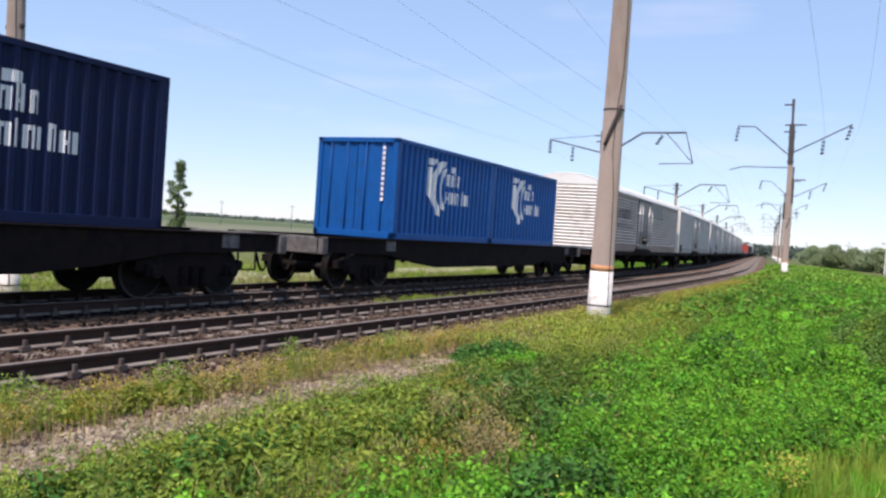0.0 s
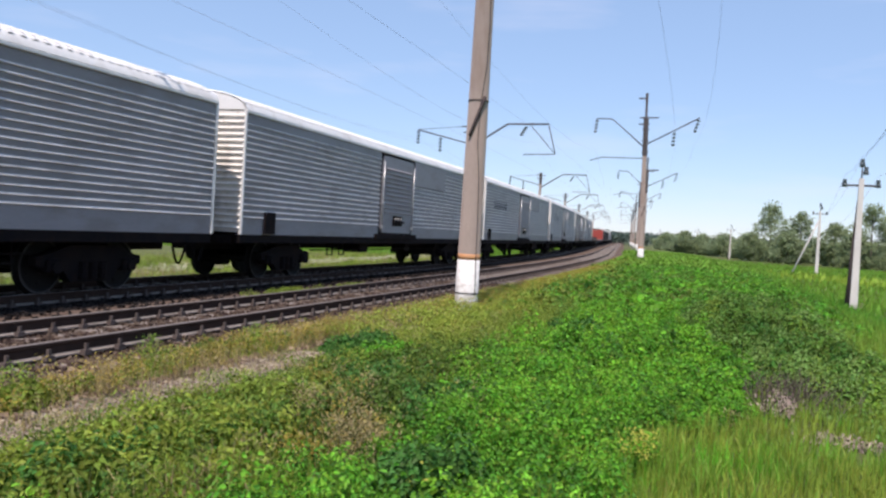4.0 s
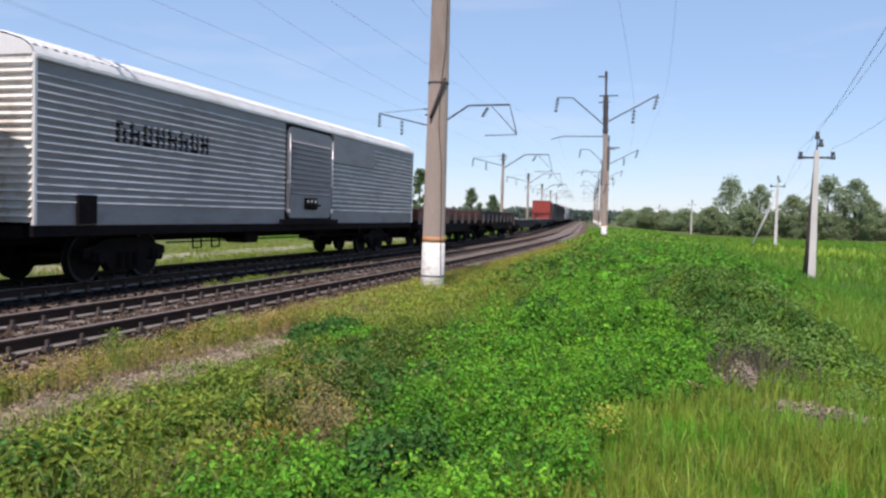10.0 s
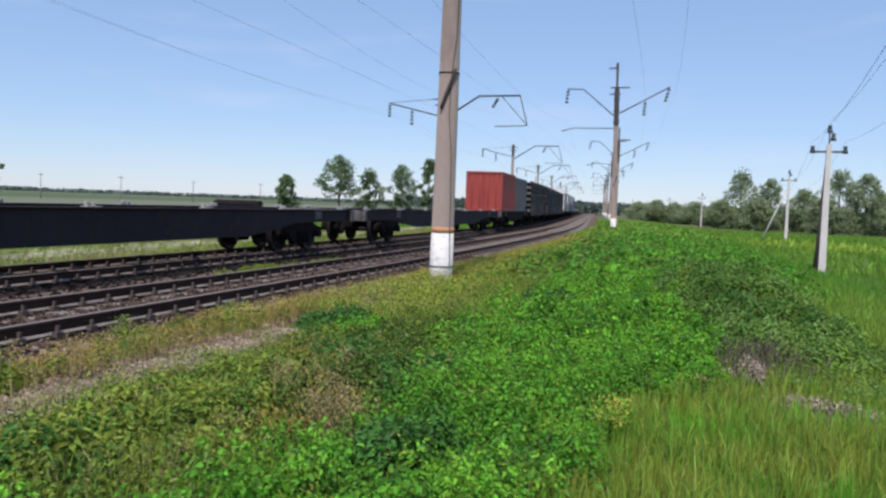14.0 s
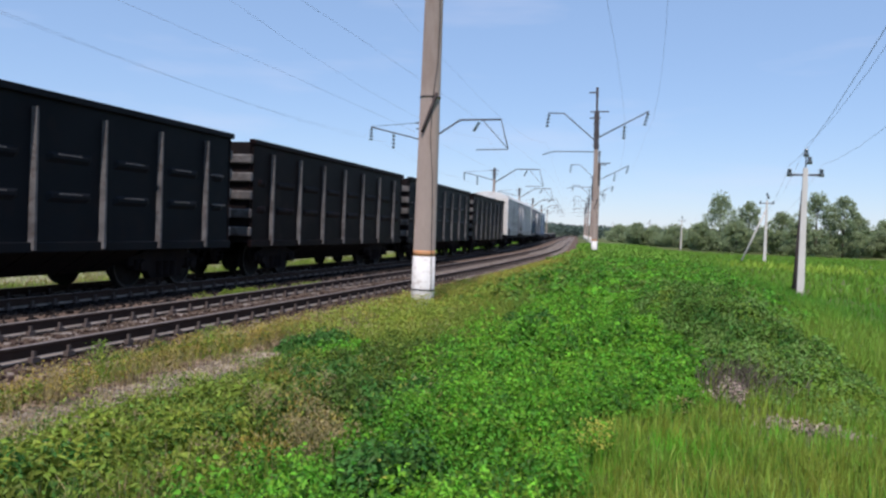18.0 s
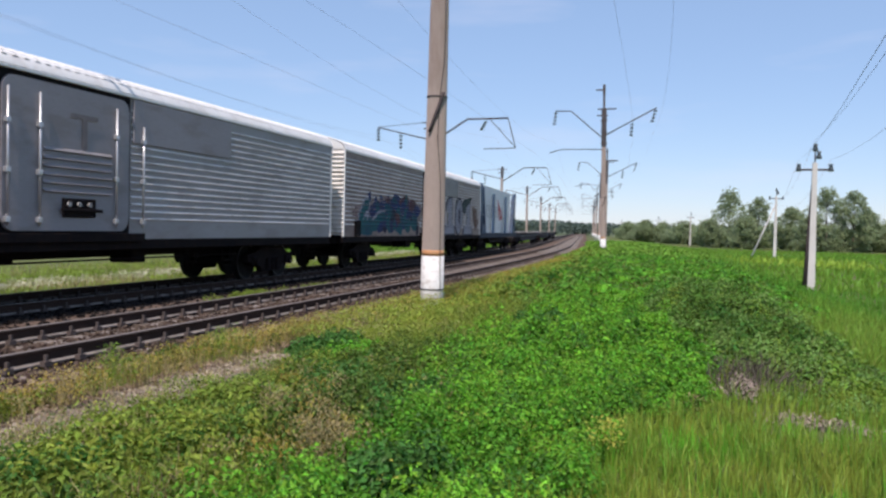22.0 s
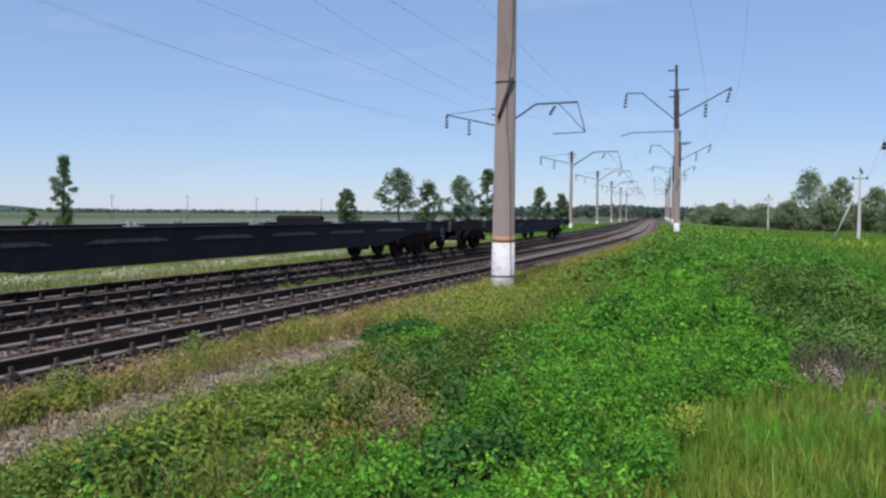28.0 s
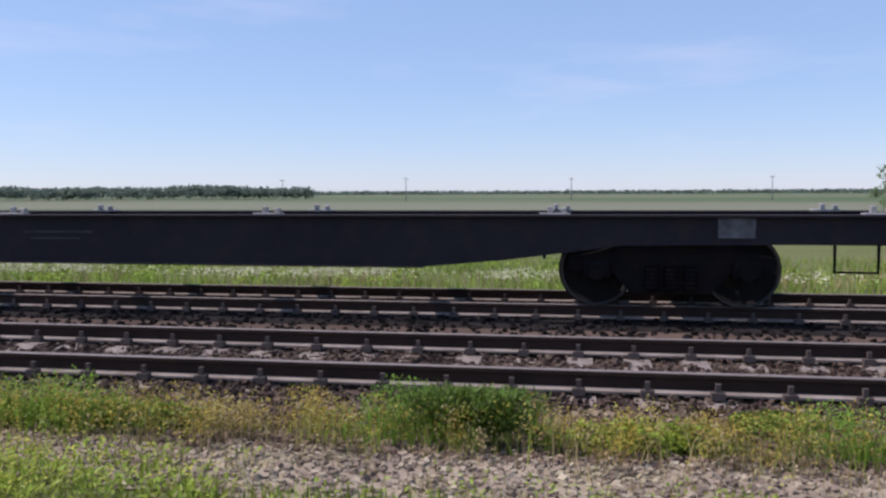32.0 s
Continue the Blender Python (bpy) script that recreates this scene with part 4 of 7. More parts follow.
def couplings(root, half, mat):
    for e in (-1, 1):
        g = Geo()
        g.box(-0.14, 0.14, min(e * (half - 0.3), e * (half + 0.55)), max(e * (half - 0.3), e * (half + 0.55)), 0.9, 1.16, 0.03)
        g.box(-0.22, 0.22, min(e * (half + 0.25), e * (half + 0.5)), max(e * (half + 0.25), e * (half + 0.5)), 0.86, 1.2, 0.05)
        part("coupler", g, mat, root)
        rows = []
        for q in np.linspace(0, 1.2, 12):
            c = (e * (half + 0.45 * q), 0.85 - 0.42 * math.sin(math.pi * min(1, q * 0.95 + 0.05)))
            lean = math.cos(math.pi * min(1, q * 0.95 + 0.05))
            rows.append([(0.55 + 0.03 * math.cos(a), c[0] + 0.03 * math.sin(a) * abs(lean), c[1] + 0.03 * math.sin(a) * (1 - abs(lean) * 0.6)) for a in np.linspace(0, 2 * math.pi, 7)])
        part("brake_hose", Geo().sheet(rows), M["steel_dark"], root, "black rubber brake hose")


def flat_wagon(name, label, L, bog, mat="steel_blue", depth=0.52, bmats=("steel_dark", "wheel"), locks=True, ledges=False, pale=True):
    """Open platform for containers: two fish-bellied side beams joined by cross beams."""
    root = thing(name, label, "goods wagon", "wagons of the train")
    h = L / 2
    m = M[mat]
    for sx in (-1, 1):
        g = Geo()
        a = h - bog - 0.6
        out = [(-h, 1.2), (-h, 0.86), (-a, 0.82), (-(a - 1.5), depth + 0.1), (-(a - 2.6), depth), (a - 2.6, depth), (a - 1.5, depth + 0.1), (a, 0.82), (h, 0.86), (h, 1.2)]
        g.prism(out, sx * 1.22 - 0.02, sx * 1.22 + 0.02, "x")
        g.box(sx * 1.22 - 0.1, sx * 1.22 + 0.1, -h, h, 1.18, 1.215, 0.008)
        g.box(sx * 1.22 - 0.05, sx * 1.22 + 0.05, -a + 2.6, a - 2.6, depth - 0.012, depth + 0.014, 0.004)
        for k in np.linspace(-a + 1.0, a - 1.0, 9):
            g.box(min(sx * 1.1, sx * 1.2), max(sx * 1.1, sx * 1.2), k - 0.02, k + 0.02, depth + 0.12, 1.18)
        part("side_beam", g, m, root)
    g = Geo()
    for k in np.linspace(-h + 0.2, h - 0.2, 12):
        g.box(-1.2, 1.2, k - 0.09, k + 0.09, 0.95, 1.16, 0.01)
    g.box(-0.28, 0.28, -h, h, 0.78, 1.12, 0.02)
    part("centre_beam", g, M["steel_dark"], root)
    for e in (-1, 1):
        # Pale end beams have sunlight put into their colour.
        part("end_beam", Geo().box(-1.35, 1.35, min(e * h, e * (h - 0.22)), max(e * h, e * (h - 0.22)), 0.82, 1.2, 0.02), M["post_light"] if pale else M["steel_dark"], root, "end beam, pale ones toned as sunlit")
        part("data_plate", Geo().box(1.24, 1.262, e * (h - bog) + 0.55, e * (h - bog) + 1.0, 0.92, 1.17, 0.004), M["chalk"], root, "faded data plate on the side beam")
        part("step", Geo().tube([(1.15, e * (h - 0.7), 0.85), (1.15, e * (h - 0.7), 0.5), (1.15, e * (h - 1.2), 0.5), (1.15, e * (h - 1.2), 0.85)], 0.022, 5), M["steel_dark"], root)
        bogie(root, e * (h - bog), bmats)
    if ledges:
        # Tapered strips added along the beam, standing for its pale marks.
        for k in np.linspace(-h + 4.5, h - 6.5, 6):
            part("ledge_plate", Geo().prism([(k, 0.93), (k + 0.3, 1.0), (k + 1.9, 1.0), (k + 2.2, 0.93)], 1.235, 1.3, "x"), M["post_light"], root, "pale tapered strip along the side beam")
    if locks:
        for k in np.linspace(-h + 0.7, h - 0.7, 7):
            for sx in (-1, 1):
                g = Geo()
                g.box(sx * 1.16 - 0.08, sx * 1.16 + 0.08, k - 0.2, k + 0.2, 1.2, 1.235, 0.006)
                g.box(sx * 1.1 - 0.04, sx * 1.1 + 0.04, k - 0.1, k - 0.03, 1.235, 1.32, 0.01)
                g.box(sx * 1.1 - 0.04, sx * 1.1 + 0.04, k + 0.08, k + 0.15, 1.235, 1.3, 0.01)
                part("container_lock", g, M["lock"], root, "pale folding container lock")
    couplings(root, h, M["steel_dark"])
    part("brake_cylinder", Geo().cyl((0.5, -0.9, 0.72), (0.5, 0.1, 0.72), 0.18, n=10).tube([(0.5, 0.1, 0.72), (0.5, 3.0, 0.72)], 0.03, 5), M["steel_dark"], root)
    return root


def container(name, label, L, H, mat, smooth_side=False):
    """A box container: corner posts, rails, folded walls, doors with locking bars at its leading end."""
    root = thing(name, label, "container", "containers on the train")
    m = M[mat]
    h, w = L / 2, 1.219
    fr = Geo()
    for sx in (-1, 1):
        for sy in (-1, 1):
            fr.box(min(sx * w, sx * (w - 0.14)), max(sx * w, sx * (w - 0.14)), min(sy * h, sy * (h - 0.16)), max(sy * h, sy * (h - 0.16)), 0, H, 0.008)
        fr.box(min(sx * w, sx * (w - 0.07)), max(sx * w, sx * (w - 0.07)), -h, h, 0.0, 0.16, 0.006)
        fr.box(min(sx * w, sx * (w - 0.07)), max(sx * w, sx * (w - 0.07)), -h, h, H - 0.1, H, 0.006)
    for sy in (-1, 1):
        for z0, z1 in ((0, 0.16), (H - 0.12, H)):
            fr.box(-w, w, min(sy * h, sy * (h - 0.09)), max(sy * h, sy * (h - 0.09)), z0, z1, 0.006)
    part("frame", fr, m, root)

    def folds(a0, a1, pitch, depth):
        out, a = [], a0
        while a < a1 - 1e-4:
            for q, d in ((0.0, 0.0), (0.28, 0.0), (0.5, depth), (0.78, depth)):
                if a + q * pitch <= a1:
                    out.append((a + q * pitch, d))
            a += pitch
        out.append((a1, 0.0))
        return out
    for sx in (-1, 1):
        if smooth_side:
            k, panels = -h + 0.15, []
            while k < h - 0.2:
                e = min(k + 1.15, h - 0.15)
                g = Geo()
                panels.append(g)
                g.box(min(sx * (w - 0.03), sx * (w - 0.012)), max(sx * (w - 0.03), sx * (w - 0.012)), k + 0.006, e - 0.006, 0.16, H - 0.1, 0.003)
                k = e
            g = Geo()
            g.box(min(sx * (w - 0.05), sx * (w - 0.028)), max(sx * (w - 0.05), sx * (w - 0.028)), -h + 0.15, h - 0.15, 0.15, H - 0.09)
        else:
            g = Geo().sheet([[(sx * (w - 0.012 - d), y, 0.15), (sx * (w - 0.012 - d), y, H - 0.09)] for y, d in folds(-h + 0.15, h - 0.15, 0.285, 0.06)])
        sw = part("side_wall", g, m, root)
        if smooth_side:
            for q in panels:
                part("wall_panel", q, m, sw)
    part("roof", Geo().sheet([[(-w + 0.05, y, H - 0.02 - d * 0.4), (w - 0.05, y, H - 0.02 - d * 0.4)] for y, d in folds(-h + 0.08, h - 0.08, 0.278, 0.045)]), m, root)
    part("rear_wall", Geo().sheet([[(x, h - 0.02 - d, 0.15), (x, h - 0.02 - d, H - 0.11)] for x, d in folds(-w + 0.12, w - 0.12, 0.25, 0.04)]), m, root)
    part("floor", Geo().box(-w + 0.05, w - 0.05, -h + 0.08, h - 0.08, 0.1, 0.14), m, root)
    for sx in (-1, 1):
        x0, x1 = sorted((sx * 0.01, sx * (w - 0.13)))
        dr = part("door", Geo().sheet([[(x, -h + 0.045 + d, 0.15), (x, -h + 0.045 + d, H - 0.11)] for x, d in folds(x0, x1, 0.36, 0.03)]), m, root)
        for k in (0.28, 0.8):
            part("lock_bar", Geo().cyl((sx * k, -h + 0.02, 0.1), (sx * k, -h + 0.02, H - 0.08), 0.017, n=6), m, dr)
    return root


def reefer(name, label, L, mats=("reefer", "reefer"), group="wagons of the train", four=True, opening=(-1.15, 2.05)):
    """Long refrigerator wagon: ribbed sides, sliding door in the middle, arched white roof."""
    root = thing(name, label, "goods wagon", group)
    h, w = L / 2, 1.52
    z0, z1 = 1.13, 3.98
    side, door = M[mats[0]], M[mats[1]]

    def ribs(za, zb):
        """Flat wall with rounded ribs standing out of it every 142 mm."""
        out, z = [(za, 0.0)], za + 0.01
        while z < zb - 0.142:
            out += [(z + 0.058, 0.0), (z + 0.074, 0.05), (z + 0.088, 0.056), (z + 0.136, 0.002)]
            z += 0.142
        return out + [(zb, 0.0)]
    ya, yb = opening                   # the sliding door, off the middle
    for sx in (-1, 1):
        for y0, y1 in ((-h, ya), (yb, h)):
            g = Geo()
            if sx < 0:
                g.sheet([[(sx * (w + d), y, z) for y in np.linspace(y0, y1, 4)] for z, d in ribs(z0 + 0.3, z1 - 0.06)])
            g.box(min(sx * (w - 0.02), sx * (w + 0.004)), max(sx * (w - 0.02), sx * (w + 0.004)), y0, y1, z0, z0 + 0.32 if sx < 0 else z1 - 0.04, 0.004)
            g.box(min(sx * (w - 0.06), sx * (w - 0.03)), max(sx * (w - 0.06), sx * (w - 0.03)), y0, y1, z0, z1)
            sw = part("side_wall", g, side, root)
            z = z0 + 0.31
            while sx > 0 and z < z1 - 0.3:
                # Each rib carries its sunlit line in its own pale colour.
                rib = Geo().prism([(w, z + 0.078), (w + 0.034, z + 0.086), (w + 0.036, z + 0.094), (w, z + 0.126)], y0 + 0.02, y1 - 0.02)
                part("rib", rib, M["rib_paint"], sw, "pressed rib, painted pale as if sunlit")
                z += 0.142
        x0, x1 = sorted((sx * (w - 0.04), sx * (w + 0.05)))
        part("side_panel", Geo().box(x0, x1, yb + 0.05, yb + 3.7, z1 - 0.95, z1 - 0.1, 0.012), door, root, "smooth grey panel beside the door")
        g = Geo().box(min(sx * (w - 0.05), sx * w), max(sx * (w - 0.05), sx * w), ya, yb, z0 + 0.05, z1 - 0.05, 0.006)
        part("door_recess", g, M["steel_dark"], root)
        def rounded(y0, y1, za, zb, q):
            """Outline of a panel with rounded corners."""
            out = []
            for cy, cz, a0 in ((y1 - q, zb - q, 0), (y0 + q, zb - q, 1), (y0 + q, za + q, 2), (y1 - q, za + q, 3)):
                out += [(cy + q * math.cos((a0 + k / 4) * math.pi / 2), cz + q * math.sin((a0 + k / 4) * math.pi / 2)) for k in range(5)]
            return out
        x0, x1 = sorted((sx * w, sx * (w + 0.045)))
        dr = part("sliding_door", Geo().prism(rounded(ya + 0.08, yb - 0.08, z0 + 0.16, z1 - 0.16, 0.24), x0, x1, "x"), door, root)
        for q0, q1 in ((ya + 0.95, yb - 0.62),) if four else ((ya + 0.3, yb - 0.3),):
            g = Geo().sheet([[(sx * (w + 0.046 + d * 0.8), y, z) for y in (q0, q1)] for z, d in ribs(z0 + 0.75, z1 - (1.1 if four else 0.5))])
            part("door_ribs", g, door, dr)
        for yy in (ya + 0.16, ya + 0.85, yb - 0.5, yb + 0.32) if four else (ya + 0.12, yb - 0.14):
            bar = Geo().cyl((sx * (w + 0.09), yy, z0 + 0.24), (sx * (w + 0.09), yy, z1 - 0.36 - 0.25 * (yy > yb)), 0.022, n=6)
            for q in (0.3, 1.1, 1.9):
                bar.box(min(sx * (w + 0.04), sx * (w + 0.12)), max(sx * (w + 0.04), sx * (w + 0.12)), yy - 0.05, yy + 0.05, z0 + q, z0 + q + 0.09, 0.01)
            part("door_bar", bar, M["bar"], dr, "bright vertical locking bar")
        lc = (ya + 0.85 + yb - 0.5) / 2 if four else (ya + yb) / 2
        lt = Geo().box(min(sx * (w + 0.045), sx * (w + 0.09)), max(sx * (w + 0.045), sx * (w + 0.09)), lc - 0.42, lc + 0.42, z0 + 0.4, z0 + 0.74, 0.02)
        lt.box(min(sx * (w + 0.09), sx * (w + 0.14)), max(sx * (w + 0.09), sx * (w + 0.14)), lc - 0.5, lc + 0.55, z0 + 0.5, z0 + 0.56, 0.012)
        latch = part("door_latch", lt, M["steel_dark"], dr)
        for q in (-0.3, -0.05, 0.22):
            part("latch_bolt", Geo().cyl((sx * (w + 0.09), lc + q, z0 + 0.63), (sx * (w + 0.13), lc + q, z0 + 0.63), 0.045, n=8), M["lock"], latch, "bright latch bolt")
        part("door_track", Geo().box(min(sx * w, sx * (w + 0.09)), max(sx * w, sx * (w + 0.09)), ya - 0.3, yb + 0.4, z0 - 0.04, z0 + 0.12, 0.01), M["steel_dark"], root)
        part("sill", Geo().box(min(sx * (w - 0.12), sx * (w - 0.01)), max(sx * (w - 0.12), sx * (w - 0.01)), -h, h, z0 - 0.2, z0, 0.01), M["steel_dark"], root)
        part("gutter", Geo().box(min(sx * (w - 0.02), sx * (w + 0.05)), max(sx * (w - 0.02), sx * (w + 0.05)), -h, h, z1 - 0.07, z1 - 0.01, 0.008), M["roof"], root)
    for e in (-1, 1):
        g = Geo().sheet([[(x, e * (h + d), z) for x in (-w, w)] for z, d in ribs(z0 + 0.05, z1)])
        arch = [(w * math.cos(a), z1 + 0.44 * math.sin(a)) for a in np.linspace(0, math.pi, 13)]
        part("gable", Geo().prism(arch, min(e * (h - 0.03), e * (h + 0.03)), max(e * (h - 0.03), e * (h + 0.03))), M["roof"], root, "smooth white gable under the roof")
        part("end_wall", g, M["reefer_end"], root, "pale grimy ribbed end wall")
        part("corner_post", Geo().box(w - 0.03, w + 0.035, min(e * (h - 0.05), e * (h + 0.03)), max(e * (h - 0.05), e * (h + 0.03)), z0, z1, 0.01), M["roof"], root)
        bogie(root, e * (h - 3.0))
        if e < 0:
            part("side_hatch", Geo().box(w + 0.02, w + 0.07, e * (h - 1.25) - 0.25, e * (h - 1.25) + 0.25, z0 + 0.02, z0 + 0.55, 0.01), M["steel_dark"], root, "dark hatch low on the side")
    part("roof", Geo().sheet([[(w * math.cos(a) * 1.02, y, z1 + 0.46 * math.sin(a)) for a in np.linspace(0, math.pi, 15)] for y in np.linspace(-h - 0.02, h + 0.02, 5)], True), M["roof"], root, "arched white roof")
    rr = Geo()
    for y in np.arange(-h + 0.1, h, 0.24):
        rr.sheet([[(w * math.cos(a) * 1.025, y + q, z1 + 0.006 + (0.462 + 0.03 * (abs(q) < 0.05)) * math.sin(a)) for a in np.linspace(0.35, math.pi - 0.35, 9)] for q in (-0.07, -0.04, 0.04, 0.07)])
    part("roof_ribs", rr, M["roof"], root)
    part("underframe", Geo().box(-1.3, 1.3, -h, h, z0 - 0.22, z0 - 0.02).box(-0.3, 0.3, -h, h, 0.72, z0 - 0.2, 0.02), M["steel_dark"], root)
    for y0, y1, x0, x1 in ((-2.6, -1.9, 0.55, 1.15), (1.9, 2.4, 0.5, 1.05), (-0.6, 0.2, -1.1, -0.3)):
        part("equipment_box", Geo().box(x0, x1, y0, y1, 0.62, z0 - 0.2, 0.03), M["steel_dark"], root)
    part("brake_rod", Geo().tube([(1.1, -6.0, 0.72), (1.1, 6.0, 0.72)], 0.02, 5), M["steel_dark"], root)
    for y in (-5.2, -4.4, 3.6, 5.1):
        part("hanger_step", Geo().tube([(1.25, y, z0 - 0.2), (1.25, y, 0.58), (1.25, y + 0.35, 0.58), (1.25, y + 0.35, z0 - 0.2)], 0.022, 5), M["steel_dark"], root)
    couplings(root, h, M["steel_dark"])
    return root


def gondola(name, label, mat):
    """High-sided open wagon with pressed posts on its sides and slatted ends."""
    root = thing(name, label, "goods wagon", "wagons of the train")
    L, w, z0, z1 = 12.95, 1.46, 1.0, 3.57
    h = L / 2
    m = M[mat]
    posts = list(np.linspace(-h + 1.15, h - 1.15, 7))
    for sx in (-1, 1):
        edges = [-h + 0.05] + posts + [h - 0.05]
        sw = part("side_wall", Geo().box(min(sx * (w - 0.09), sx * (w - 0.06)), max(sx * (w - 0.09), sx * (w - 0.06)), -h, h, z0, z1), m, root)
        for a, b in zip(edges[:-1], edges[1:]):
            rows = []
            for z, d in ((z0, 0), (1.72, 0), (1.8, 0.04), (1.86, 0.04), (1.92, 0), (2.42, 0), (2.5, 0.04), (2.56, 0.04), (2.62, 0), (z1, 0)):
                rows.append([(sx * (w - 0.02), a, z), (sx * (w - 0.02), a + 0.3, z), (sx * (w - 0.02 + d), a + 0.42, z), (sx * (w - 0.02 + d), b - 0.42, z), (sx * (w - 0.02), b - 0.3, z), (sx * (w - 0.02), b, z)])
            part("wall_panel", Geo().sheet(rows), m, sw)
            # Pale strips imitate sun glints on the upper edges of the ribs.
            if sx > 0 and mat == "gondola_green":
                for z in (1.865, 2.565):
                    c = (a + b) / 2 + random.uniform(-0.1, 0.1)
                    part("worn_rib", Geo().box(w - 0.01, w + 0.024, c - 0.3, c + 0.3, z - 0.012, z + 0.02, 0.006), M["post_light"], sw, "pale strip painted as a glint on a pressed rib")
        part("top_rail", Geo().box(min(sx * (w - 0.11), sx * (w + 0.07)), max(sx * (w - 0.11), sx * (w + 0.07)), -h, h, z1 - 0.06, z1 + 0.07, 0.015), m, root)
        part("bottom_rail", Geo().box(min(sx * (w - 0.09), sx * (w + 0.03)), max(sx * (w - 0.09), sx * (w + 0.03)), -h, h, z0 - 0.16, z0 + 0.02, 0.012), m, root)
        for k in posts:
            p = Geo().prism([(sx * (w - 0.03), k - 0.075), (sx * (w + 0.075), k - 0.03), (sx * (w + 0.075), k + 0.03), (sx * (w - 0.03), k + 0.075)], 0, 1)
            p.v = [(a, k + (c - k) * (1.0 if b < 0.5 else 0.6), z0 - 0.12 + b * (z1 - z0 - 0.12)) for a, b, c in p.v]
            # Posts are paler on the +x side; the others take the wall paint.
            part("side_post", p, M["post_light"] if sx > 0 else m, root, "pressed steel side post")
    for e in (-1, 1):
        g = Geo()
        g.box(-w, w, min(e * (h - 0.1), e * (h - 0.06)), max(e * (h - 0.1), e * (h - 0.06)), z0, z1)
        part("end_wall", g, M["steel_dark"], root)
        for z in np.arange(z0 + 0.12, z1 - 0.1, 0.47):
            # The sunlit look of the end ribs is put into their pale steel.
            part("end_rib", Geo().box(-w, w, min(e * (h - 0.07), e * (h + 0.06)), max(e * (h - 0.07), e * (h + 0.06)), z, z + 0.24, 0.03), M["post_light"], root, "end rib, painted pale as if sunlit")
        bogie(root, e * (h - 2.15))
        part("foot_step", Geo().tube([(1.35, e * (h - 0.15), 1.0), (1.35, e * (h - 0.15), 0.45), (1.35, e * (h - 0.5), 0.45), (1.35, e * (h - 0.5), 1.0)], 0.022, 5), M["steel_dark"], root)
    part("floor", Geo().box(-w + 0.05, w - 0.05, -h, h, z0 - 0.05, z0 + 0.02).box(-0.35, 0.35, -h, h, 0.68, z0 - 0.04, 0.02), M["steel_dark"], root)
    for k in np.linspace(-h + 3.75, h - 3.75, 8):
        for sx in (-1, 1):
            part("floor_hatch", Geo().prism([(sx * 0.35, 0.98), (sx * 1.38, 0.98), (sx * 1.36, 0.82), (sx * 0.62, 0.36), (sx * 0.5, 0.36)], k - 0.36, k + 0.36), M["steel_dark"], root)
    couplings(root, h, M["steel_dark"])
    return root


def low_sided(name, label, mat, rear=None):
    """Flat wagon with short drop sides."""
    root = thing(name, label, "goods wagon", "wagons of the train")
    L, w = 13.4, 1.42
    h = L / 2
    m = M[mat]
    part("deck", Geo().box(-w, w, -h, h, 1.2, 1.28, 0.01), M["bark"], root, "worn board deck")
    for sx in (-1, 1):
        n = 8
        for i in range(n):
            a, b = -h + 0.05 + i * (L - 0.1) / n, -h + 0.05 + (i + 1) * (L - 0.1) / n
            x0, x1 = sorted((sx * w, sx * (w + 0.05)))
            g = Geo().box(x0, x1, a + 0.03, b - 0.03, 1.24, 1.74, 0.012)
            g.box(min(sx * (w + 0.05), sx * (w + 0.075)), max(sx * (w + 0.05), sx * (w + 0.075)), a + 0.12, b - 0.12, 1.42, 1.58, 0.02)
            part("drop_side", g, M[rear] if rear and i > 4 else m, root)
            for q in (-0.18, 0.18):
                part("side_stake", Geo().box(min(sx * (w + 0.04), sx * (w + 0.1)), max(sx * (w + 0.04), sx * (w + 0.1)), a + q - 0.03, a + q + 0.03, 1.05, 1.56, 0.01), M["post_light"], root, "worn steel side stake")
        out = [(-h, 1.2), (-h, 0.95), (-h + 3.4, 0.9), (-h + 4.6, 0.62), (h - 4.6, 0.62), (h - 3.4, 0.9), (h, 0.95), (h, 1.2)]
        part("side_beam", Geo().prism(out, sx * (w - 0.06) - 0.02, sx * (w - 0.06) + 0.02, "x"), M["steel_dark"], root)
    for e in (-1, 1):
        part("end_board", Geo().box(-w, w, min(e * h, e * (h + 0.06)), max(e * h, e * (h + 0.06)), 1.22, 1.68, 0.012), m, root)
        part("end_beam", Geo().box(-w, w, min(e * h, e * (h - 0.2)), max(e * h, e * (h - 0.2)), 0.85, 1.2, 0.02), M["steel_dark"], root)
        bogie(root, e * (h - 1.9))
    part("centre_beam", Geo().box(-0.3, 0.3, -h, h, 0.75, 1.2, 0.02), M["steel_dark"], root)
    couplings(root, h, M["steel_dark"])
    return root


